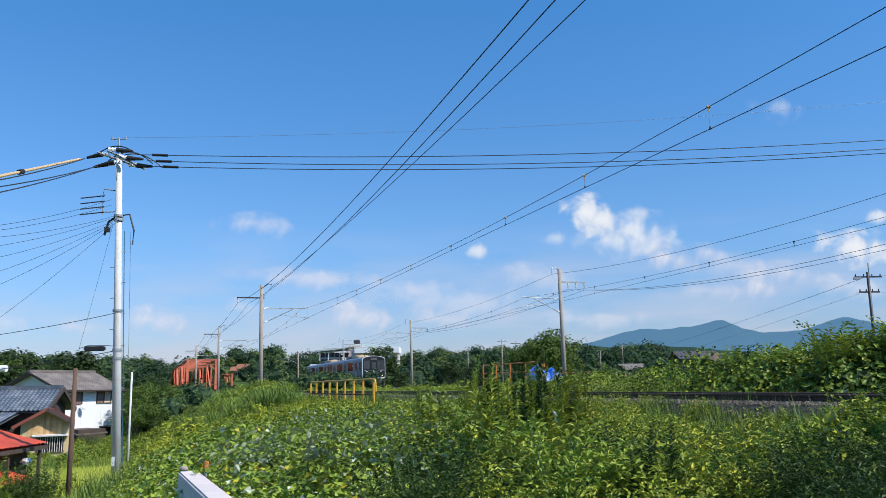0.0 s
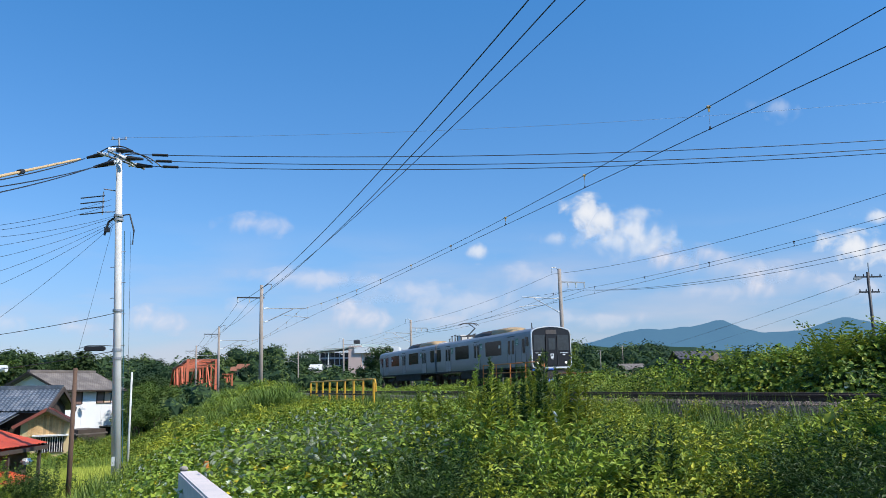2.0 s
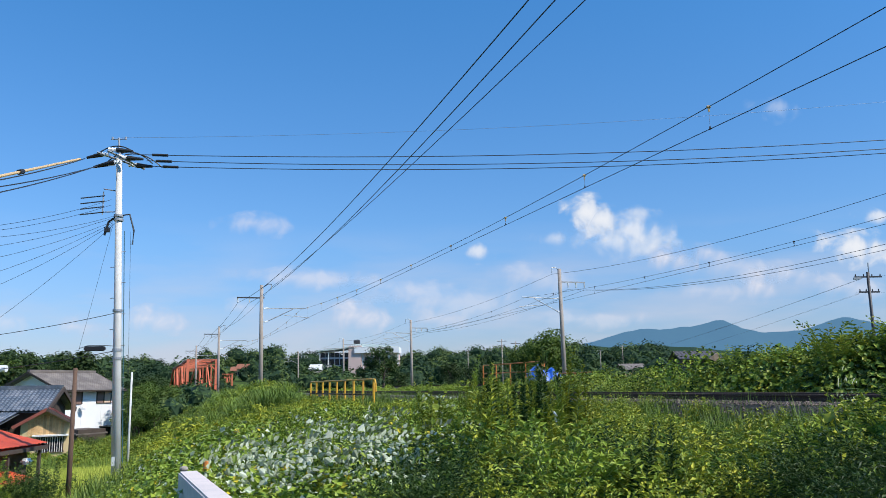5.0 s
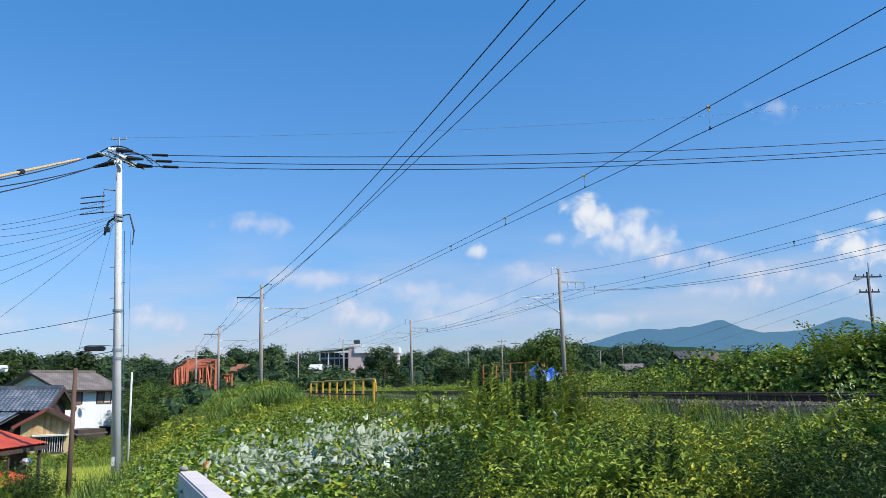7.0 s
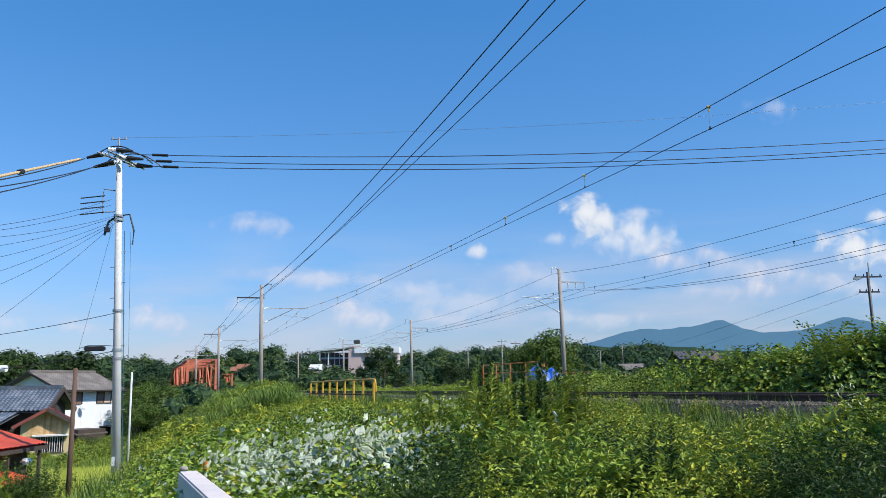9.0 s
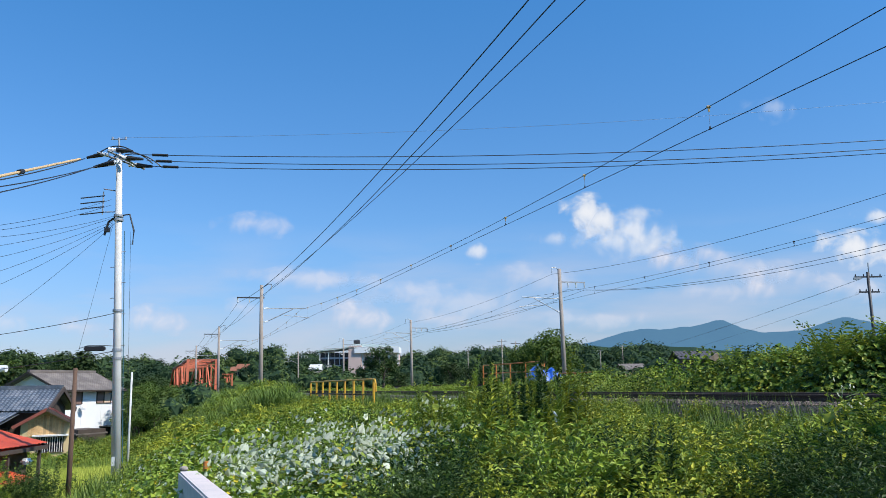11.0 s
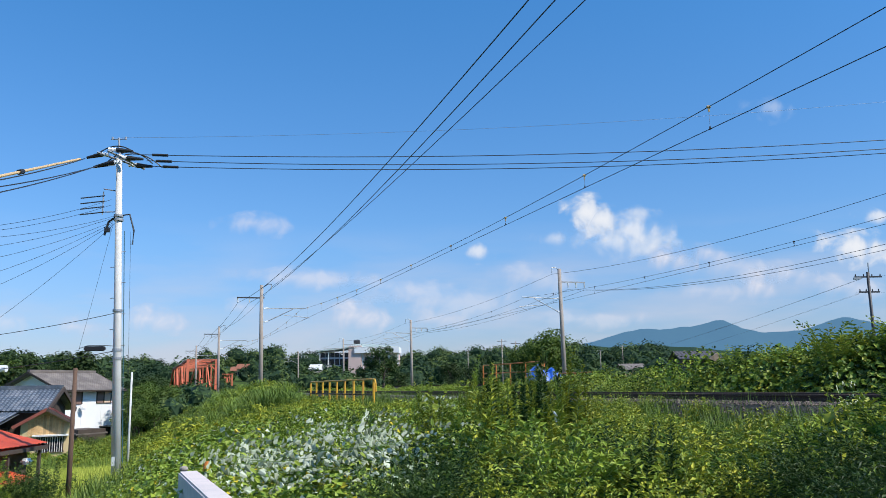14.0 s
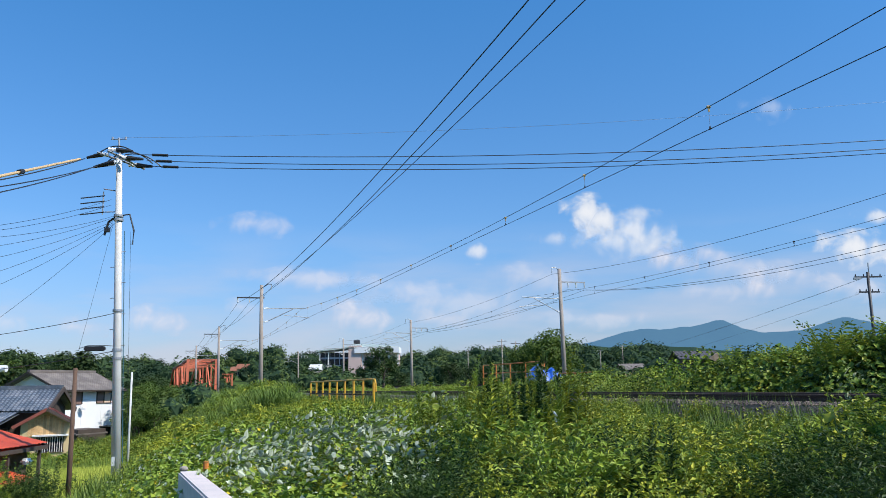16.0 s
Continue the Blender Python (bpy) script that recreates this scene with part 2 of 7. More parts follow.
def UV(x, y):
    return CU * x + SU * y, -SU * x + CU * y


RZ_UV = math.degrees(math.atan2(SU, CU))          # turn of a thing whose x is u and y is v
S_ARC = np.linspace(-400, 240, 6401)
_sc = np.clip(S_ARC, -40, 112)
_psi = -1.2329 - 1.447e-4 * _sc - 6.15e-6 * _sc ** 2
_step = S_ARC[1] - S_ARC[0]
_ax = np.concatenate([[0], np.cumsum(np.cos(_psi)[:-1] * _step)])
_ay = np.concatenate([[0], np.cumsum(np.sin(_psi)[:-1] * _step)])
_ax += -8.7528 - np.interp(0, S_ARC, _ax)
_ay += 99.8125 - np.interp(0, S_ARC, _ay)


def far_line(s):
    return float(np.interp(s, S_ARC, _ax)), float(np.interp(s, S_ARC, _ay))


_fu, _fv = UV(_ax, _ay)


def far_u(v):
    """Where the far track lies across, v metres along."""
    return float(np.interp(v, _fv[::-1], _fu[::-1]))


def ease(a, b, x):
    k = min(1.0, max(0.0, (x - a) / (b - a)))
    return k * k * (3 - 2 * k)


HILL_AZ = [-180, -60, -34, -29, -24, -20, -18.6, -17.5, -16.6, -15.2, -12.5, -11, -9.8, -7.5, -2.7, 0.5, 4.5, 9.3, 10.8, 14.3, 16.1, 17.9, 23, 45, 180]
HILL_H = [6, 11, 11, 11, 9, 8, 5, 5, 10, 12, 13.5, 12, 9.5, 9, 11, 11, 12, 12, 10, 11, 6, 3, 2, 2, 6]


def ground_z(x, y):
    u, v = UV(x, y)
    r = math.hypot(x, y)
    low = -1.9 * ease(3.0, 19.0, max(y, -x * 0.6)) - 1.35 * ease(25, 75, r)
    low = max(low, -3.25)
    crest = 0.86
    fu = far_u(v) if -120 < v < 330 else 24.9
    if u < 7.6:
        uc = -0.2 + 5.2 * ease(13, 32, v) + 2.0 * ease(32, 50, v)      # edge of the flat top of the bank
        z = crest - 0.10 * (7.6 - max(u, uc)) - max(0.0, uc - u) * 0.45
        z = max(low, z)
    elif u < fu + 3.2:
        z = crest + 0.25 * ease(12, 20, u)
    else:
        z = max(-1.6, crest + 0.25 - (u - fu - 3.2) * 0.45)
    hill = np.interp(math.degrees(math.atan2(x, y)), HILL_AZ, HILL_H)
    fade = ease(210, 420, r) * (1 - 0.6 * ease(520, 900, r))
    z = z * (1 - ease(240, 420, r)) + hill * fade
    z += 0.75 * math.exp(-((u - 4.6) / 2.6) ** 2 - ((v - 51) / 9) ** 2)         # overgrown heap on the bank
    z += 0.12 * noise.noise((x * 0.25, y * 0.25, 0)) * (1 - ease(100, 300, r)) * (0.3 if 7 < u < fu + 3 else 1)
    return z


# ---- mesh helpers ----


def finish(name, bm, mat, parent=None, label="", smooth=False):
    me = bpy.data.meshes.new(name)
    bm.normal_update()
    bm.to_mesh(me)
    bm.free()
    for k in (mat if isinstance(mat, (list, tuple)) else [mat]):
        me.materials.append(k)
    if smooth:
        me.polygons.foreach_set("use_smooth", [True] * len(me.polygons))
    ob = new(name, me)
    if parent is not None:
        ob.parent = parent
    if label:
        tagged(ob, label)
    return ob


def part(name, bm, mat, parent, label="", smooth=False):
    return finish(name, bm, mat, parent, label, smooth)


def box(bm, cx, cy, cz, sx, sy, sz, m=None, bevel=0.0, mat=0):
    r = bmesh.ops.create_cube(bm, size=1.0, matrix=(m or Matrix()) @ Matrix.Translation((cx, cy, cz)) @ Matrix.Diagonal((sx, sy, sz, 1)))
    if bevel:
        es = list({e for w in r["verts"] for e in w.link_edges})
        bmesh.ops.bevel(bm, geom=es, offset=bevel, segments=2, affect="EDGES")
    elif mat:
        for fc in {g for w in r["verts"] for g in w.link_faces}:
            fc.material_index = mat
    return bm


def rod(bm, a, b, r1, r2=None, sides=10):
    a, b = Vector(a), Vector(b)
    d = b - a
    q = d.to_track_quat("Z", "Y").to_matrix().to_4x4()
    bmesh.ops.create_cone(bm, cap_ends=True, segments=sides, radius1=r1, radius2=r1 if r2 is None else r2, depth=d.length,
                          matrix=Matrix.Translation((a + b) / 2) @ q)
    return bm


def tube(bm, pts, r, sides=6):
    """A round bar along a line of points."""
    pts = [Vector(p) for p in pts]
    rings = []
    for i, p in enumerate(pts):
        d = (pts[min(i + 1, len(pts) - 1)] - pts[max(i - 1, 0)]).normalized()
        side = d.cross(Vector((0, 0, 1)))
        side = side.normalized() if side.length > 1e-4 else Vector((1, 0, 0))
        up = side.cross(d)
        rr = r[i] if isinstance(r, (list, tuple)) else r
        rings.append([bm.verts.new(p + (side * math.cos(k * math.tau / sides) + up * math.sin(k * math.tau / sides)) * rr) for k in range(sides)])
    for a, b in zip(rings, rings[1:]):
        for k in range(sides):
            bm.faces.new((a[k], a[(k + 1) % sides], b[(k + 1) % sides], b[k]))
    bm.faces.new(rings[0][::-1])
    bm.faces.new(rings[-1])
    return bm


def sag_line(a, b, sag, n=24):
    a, b = Vector(a), Vector(b)
    return [a.lerp(b, i / n) - Vector((0, 0, sag * 4 * (i / n) * (1 - i / n))) for i in range(n + 1)]


def raw_mesh(name, verts, faces, mats, mat_ids=None, smooth=False):
    me = bpy.data.meshes.new(name)
    me.from_pydata(np.asarray(verts).tolist() if isinstance(verts, np.ndarray) else verts, [], faces.tolist() if isinstance(faces, np.ndarray) else faces)
    for k in mats:
        me.materials.append(k)
    if mat_ids is not None:
        me.polygons.foreach_set("material_index", np.asarray(mat_ids, dtype=np.int32))
    if smooth:
        me.polygons.foreach_set("use_smooth", [True] * len(me.polygons))
    me.update()
    return me


def leaves(pos, axis, normal, length, width, droop=0.15, plain=False):
    """Arrays of leaf blades (six corners, two faces folded on the midrib; plain: four corners, pointed)."""
    axis = axis / np.maximum(np.linalg.norm(axis, axis=1, keepdims=True), 1e-6)
    side = np.cross(axis, normal)
    side /= np.maximum(np.linalg.norm(side, axis=1, keepdims=True), 1e-6)
    up = np.cross(side, axis)
    L, W = np.asarray(length).reshape(-1, 1), np.asarray(width).reshape(-1, 1)
    b = pos
    t = pos + axis * L - up * L * droop
    if plain:
        l = pos + axis * L * 0.42 + side * W * 0.5 + up * W * 0.14
        r = pos + axis * L * 0.42 - side * W * 0.5 + up * W * 0.14
        v = np.stack([b, l, t, r], 1).reshape(-1, 3)
        i = np.arange(len(pos))[:, None] * 4
        return v, np.concatenate([i + np.array([[0, 2, 1]]), i + np.array([[0, 3, 2]])], 1).reshape(-1, 3)
    l1 = pos + axis * L * 0.28 + side * W * 0.46 + up * W * 0.12
    l2 = pos + axis * L * 0.66 + side * W * 0.36 + up * (W * 0.12 - L * droop * 0.4)
    r1 = pos + axis * L * 0.28 - side * W * 0.46 + up * W * 0.12
    r2 = pos + axis * L * 0.66 - side * W * 0.36 + up * (W * 0.12 - L * droop * 0.4)
    v = np.stack([b, l1, l2, t, r2, r1], 1).reshape(-1, 3)
    i = np.arange(len(pos))[:, None] * 6
    f = np.concatenate([i + np.array([[0, 3, 2, 1]]), i + np.array([[0, 5, 4, 3]])], 1).reshape(-1, 4)
    return v, f


def join(chunks):
    """Joins (verts, faces, material number) chunks."""
    vs, fs, ms, n = [], [], [], 0
    for v, f, m in chunks:
        vs.append(v)
        fs += (f + n).tolist()
        ms += [m] * len(f)
        n += len(v)
    return np.concatenate(vs), fs, ms


def rnd_dirs(n, up=0.0):
    d = np.random.normal(size=(n, 3))
    d[:, 2] += up
    return d / np.linalg.norm(d, axis=1, keepdims=True)


def tubes_arrays(lines, radii, sides=4):
    """Thin stems as arrays: each a list of points with a radius at its foot and its tip."""
    vs, fs, n = [], [], 0
    for pts, (ra, rb) in zip(lines, radii):
        pts = np.asarray(pts)
        m = len(pts)
        for i, p in enumerate(pts):
            r = ra + (rb - ra) * i / max(1, m - 1)
            for k in range(sides):
                a = math.tau * k / sides
                vs.append((p[0] + r * math.cos(a), p[1] + r * math.sin(a), p[2]))
        for i in range(m - 1):
            for k in range(sides):
                a, b = n + i * sides + k, n + i * sides + (k + 1) % sides
                fs.append((a, b, b + sides, a + sides))
        n += m * sides
    return np.array(vs), np.array(fs)

# ---- ground, one sheet to the horizon ----


def build_ground():
    radii = [0.0] + [1.2 * 1.055 ** i for i in range(156)]
    radii = [r for r in radii if r < 4700] + [4700]
    naz = 220
    verts, faces = [(0, 0, 0)], []
    for r in radii[1:]:
        for k in range(naz):
            a = math.tau * k / naz
            x, y = r * math.sin(a), r * math.cos(a)
            verts.append((x, y, ground_z(x, y)))
    for k in range(naz):
        faces.append((0, 1 + (k + 1) % naz, 1 + k))
    for i in range(len(radii) - 2):
        for k in range(naz):
            a, b = 1 + i * naz + k, 1 + i * naz + (k + 1) % naz
            faces.append((a, b, b + naz, a + naz))
    me = raw_mesh("ground", verts, faces, [M_SOIL], smooth=True)
    tagged(new("ground", me), "rough grassy ground with low embankment and field", "ground", kind="structure")


build_ground()


# ---- the two tracks ----


def extrude_path(name, centre, profile, mat, smooth=False):
    """A long bar: the profile (across, up) carried along centre points (x, y, z)."""
    n = len(profile)
    verts, faces = [], []
    for i, p in enumerate(centre):
        a, b = centre[max(i - 1, 0)], centre[min(i + 1, len(centre) - 1)]
        d = Vector((b[0] - a[0], b[1] - a[1], 0)).normalized()
        s = Vector((d.y, -d.x, 0))
        for o, h in profile:
            verts.append((p[0] + s.x * o, p[1] + s.y * o, p[2] + h))
    for i in range(len(centre) - 1):
        for k in range(n):
            a, b = i * n + k, i * n + (k + 1) % n
            faces.append((a, b, b + n, a + n))
    faces.append(tuple(range(n))[::-1])
    faces.append(tuple(len(verts) - n + k for k in range(n)))
    return raw_mesh(name, verts, faces, mat if isinstance(mat, list) else [mat], smooth=smooth)


RAIL = [(-0.06, -0.15), (0.06, -0.15), (0.06, -0.135), (0.012, -0.115), (0.012, -0.045), (0.034, -0.035), (0.034, -0.004), (0.026, 0),
        (-0.026, 0), (-0.034, -0.004), (-0.034, -0.035), (-0.012, -0.045), (-0.012, -0.115), (-0.06, -0.135)]


def build_track(name, centre, zr, label):
    track = tagged(new(name), label, "railway track")
    bed = extrude_path("ballast_bed", [(x, y, zr) for x, y in centre], [(-2.7, -0.95), (2.7, -0.95), (1.75, -0.13), (-1.75, -0.13)], M_BALLAST)
    o = new("ballast_bed", bed)
    o.parent = track
    for side in (-0.566, 0.566):
        me = extrude_path("rail", [(x, y, zr) for x, y in centre], [(o2 + side, h) for o2, h in RAIL], [M_RUST, M_RAILTOP])
        for pol in me.polygons:
            if pol.normal.z > 0.9 and pol.center.z > zr - 0.02:
                pol.material_index = 1
        r = new("rail", me)
        r.parent = track
    return track


near_centre = [tuple(P(U_NEAR - 1.9 * ease(95, 230, v), v)[:2]) for v in np.linspace(-60, 330, 131)]
far_centre = [far_line(s) for s in np.linspace(-330, 180, 200)]
near_track = build_track("near_track", near_centre, Z_NEAR, "single railway track with rusty rails on weedy ballast")
far_track = build_track("far_track", far_centre, Z_FAR, "second railway track hidden behind a hedge of vines")


def sleepers(track, centre, zr, spots):
    bm = bmesh.new()
    box(bm, 0, 0, -0.215, 2.0, 0.2, 0.14)
    first = part("sleeper", bm, M_SLEEPER, track)
    pts = np.array(centre)
    run = np.concatenate([[0], np.cumsum(np.linalg.norm(np.diff(pts, axis=0), axis=1))])
    for i, s in enumerate(spots):
        x, y = np.interp(s, run, pts[:, 0]), np.interp(s, run, pts[:, 1])
        x2, y2 = np.interp(s + 1, run, pts[:, 0]), np.interp(s + 1, run, pts[:, 1])
        o = first if i == 0 else new("sleeper", first.data)
        o.parent = track
        o.matrix_basis = Matrix.Translation((x, y, zr - 0.03)) @ Matrix.Rotation(math.atan2(y2 - y, x2 - x) - math.pi / 2, 4, "Z")


# ---- wires and poles ----


def wire(name, pts, r, mat, label, cat="wire", group=""):
    bm = bmesh.new()
    tube(bm, pts, r, 5)
    return tagged(finish(name, bm, mat), label, cat, group)


NEAR_POLES = [-52.0, 2.0, 60.0, 101.5, 147.0]
FAR_POLES = [-45.0, 5.0, 51.7, 90.0, 127.0, 173.0]


def insulator(bm, a, b, r=0.06, n=4):
    a, b = Vector(a), Vector(b)
    for i in range(n):
        c = a.lerp(b, (i + 0.5) / n)
        rod(bm, c - (b - a) / n * 0.35, c + (b - a) / n * 0.35, r, r * 0.6, 8)


def catenary_pole(u, v, zr, side, left_arm, right_arm, top_arm, height, lean):
    """A concrete mast beside a track: bracket over the track (side +1 to the east), feeder arms."""
    base = P(u, v)
    pole = tagged(new("catenary_pole"), "weathered concrete railway mast with steel bracket arms", "pole", "catenary masts")
    pole.matrix_basis = Matrix.Translation((base.x, base.y, 0)) @ Matrix.Rotation(math.atan2(SU, CU), 4, "Z")
    bm = bmesh.new()
    rod(bm, (0, 0, zr - 2.0), (lean, 0, zr + height), 0.17, 0.125, 14)
    part("mast", bm, M_CONC_OLD, pole, smooth=True)
    zc = zr + 5.1
    reach = 2.85 * side
    bm = bmesh.new()
    rod(bm, (0.3 * side, 0, zc + 0.92), (reach + 0.35 * side, 0, zc + 0.98), 0.03, sides=8)
    rod(bm, (0.3 * side, 0, zc - 0.05), (reach * 0.78, 0, zc + 0.9), 0.03, sides=8)
    rod(bm, (reach * 0.55, 0, zc + 0.45), (reach + 0.6 * side, 0, zc + 0.28), 0.022, sides=8)
    rod(bm, (reach + 0.5 * side, 0, zc + 0.28), (reach, 0, zc + 0.03), 0.018, sides=6)
    part("bracket", bm, M_STEEL, pole)
    for z in (zc + 0.92, zc - 0.05):
        bm = bmesh.new()
        insulator(bm, (0.08 * side, 0, z), (0.42 * side, 0, z + 0.03), 0.075)
        part("insulator", bm, M_PORCELAIN, pole)
    if left_arm or right_arm:
        bm = bmesh.new()
        z = zr + height - 0.95
        a, b = (-left_arm, 0.12) if left_arm else (-0.12, right_arm)
        box(bm, (a + b) / 2, 0, z, b - a, 0.09, 0.09)
        part("feeder_arm", bm, M_DARKSTEEL if left_arm else M_STEEL, pole)
        offs = [-left_arm + 0.05, -left_arm * 0.52] if left_arm else [0.55, 1.2, right_arm - 0.05]
        for o in offs:
            bm = bmesh.new()
            insulator(bm, (o, 0, z - 0.04), (o, 0, z - 0.42), 0.06)
            part("insulator", bm, M_PORCELAIN, pole)
    if top_arm:
        bm = bmesh.new()
        s = 1 if top_arm > 0 else -1
        tube(bm, [(0, 0, zr + height - 0.15), (top_arm * 0.6, 0, zr + height + 0.1), (top_arm, 0, zr + height + 0.08)], 0.03)
        part("top_arm", bm, M_DARKSTEEL if s > 0 else M_STEEL, pole)
        bm = bmesh.new()
        insulator(bm, (top_arm * 0.95, 0, zr + height + 0.03), (top_arm * 0.95, 0, zr + height - 0.32), 0.055)
        part("insulator", bm, M_PORCELAIN, pole)
    return pole


for v in NEAR_POLES:
    catenary_pole(7.3 - 1.6 * ease(95, 230, v), v, Z_NEAR, 1, 1.85, 0, 0.65, 7.75, -0.1)
for v in FAR_POLES:
    catenary_pole(far_u(v) + 2.8, v, Z_FAR, -1, 0, 1.95, -0.75, 8.2 if v < 60 else 7.6, -0.12)


def overhead(poles, track_u, zr, label, hc, first, gap):
    """Contact wire, messenger wire and droppers of one track."""
    for a, b in zip(poles, poles[1:]):
        n = 30
        con, mes = [], []
        for i in range(n + 1):
            k = i / n
            v = a + (b - a) * k
            con.append(P(track_u(v), v, zr + hc))
            mes.append(P(track_u(v), v, zr + hc + 0.17 + 0.7 * (2 * k - 1) ** 2))
        wire("contact_wire", con, 0.0085, M_WIRE, "grooved contact wire above the " + label, "wire", "overhead wires")
        wire("messenger_wire", mes, 0.0085, M_WIRE, "sagging messenger wire above the " + label, "wire", "overhead wires")
        v = first + gap * math.ceil((a + 2 - first) / gap)
        while v < b - 2:
            k = (v - a) / (b - a)
            c, m = P(track_u(v), v, zr + hc), P(track_u(v), v, zr + hc + 0.17 + 0.7 * (2 * k - 1) ** 2)
            v += gap
            bm = bmesh.new()
            rod(bm, c, m, 0.004, sides=5)
            hanger = tagged(finish("dropper", bm, M_PALEWIRE), "thin dropper holding the contact wire, clip on top", "wire clip", "droppers")
            bm = bmesh.new()
            bmesh.ops.create_icosphere(bm, subdivisions=1, radius=0.045, matrix=Matrix.Translation(m) @ Matrix.Diagonal((1.2, 1.2, 0.8, 1)))
            box(bm, m.x, m.y, m.z - 0.06, 0.03, 0.03, 0.08)
            part("clip", bm, M_SLEEVE if zr == Z_NEAR else M_BLACK, hanger, "pale orange plastic clip" if zr == Z_NEAR else "")
            bm = bmesh.new()
            box(bm, c.x, c.y, c.z + 0.02, 0.03, 0.03, 0.06)
            part("clamp", bm, M_BLACK, hanger)


near_u = lambda v: U_NEAR - 1.9 * ease(95, 230, v)
overhead(NEAR_POLES[1:], near_u, Z_NEAR, "near track", 5.12, 12.52, 4.95)
overhead(FAR_POLES[1:], far_u, Z_FAR, "far track", 5.22, 25.0, 5.6)
for a, b in zip(NEAR_POLES[1:], NEAR_POLES[2:]):
    da, db = 1.6 * ease(95, 230, a), 1.6 * ease(95, 230, b)
    for off, za, zb, sag in ((0.6, 8.25, 7.6, 0.42), (-1.0, 7.5, 6.4, 0.94), (-1.8, 7.04, 6.4, 1.03)):
        za = za if a < 10 else zb
        wire("feeder_wire", sag_line(P(7.3 + off - da, a, Z_NEAR + za), P(7.3 + off - db, b, Z_NEAR + zb), sag if a < 10 else 0.5), 0.0125, M_CABLE,
             "black feeder wire strung between railway masts", "wire", "feeder wires")
for a, b in zip(FAR_POLES[1:], FAR_POLES[2:]):
    h = [8.2 if v < 60 else 7.6 for v in (a, b)]
    for off, dz, sag in ((-0.7, -0.4, 1.1), (0.55, -1.5, 1.62), (1.9, -1.5, 1.55)):
        wire("feeder_wire", sag_line(P(far_u(a) + 2.8 + off, a, Z_FAR + h[0] + dz), P(far_u(b) + 2.8 + off, b, Z_FAR + h[1] + dz), sag if a < 10 else 0.5), 0.0105, M_WIRE,
             "thin feeder wire strung between railway masts", "wire", "feeder wires")

# ---- the train ----
CAR = 20.2
SIDE = [(1.39, 1.0), (1.455, 1.18), (1.475, 1.6), (1.475, 3.0), (1.47, 3.24), (1.435, 3.38), (1.32, 3.49), (1.0, 3.61), (0.5, 3.69), (0.0, 3.71)]
PROFILE = [(y, z) for y, z in SIDE] + [(-y, z) for y, z in SIDE[-2::-1]]


def panel(bm, x0, x1, z0, z1, y, depth=0.02, corner=0.08):
    """A plate on a car side with rounded corners, x along the car."""
    s = 1 if y > 0 else -1
    pts = []
    for cx, cz, a0 in ((x1 - corner, z1 - corner, 0), (x0 + corner, z1 - corner, 90), (x0 + corner, z0 + corner, 180), (x1 - corner, z0 + corner, 270)):
        for k in range(4):
            a = radians(a0 + 30 * k)
            pts.append((cx + corner * math.cos(a), cz + corner * math.sin(a)))
    a = [bm.verts.new((x, y, z)) for x, z in pts]
    b = [bm.verts.new((x, y + s * depth, z)) for x, z in pts]
    n = len(pts)
    for k in range(n):
        fs = (a[k], a[(k + 1) % n], b[(k + 1) % n], b[k])
        bm.faces.new(fs if s < 0 else fs[::-1])
    bm.faces.new(b[::-1] if s > 0 else b)


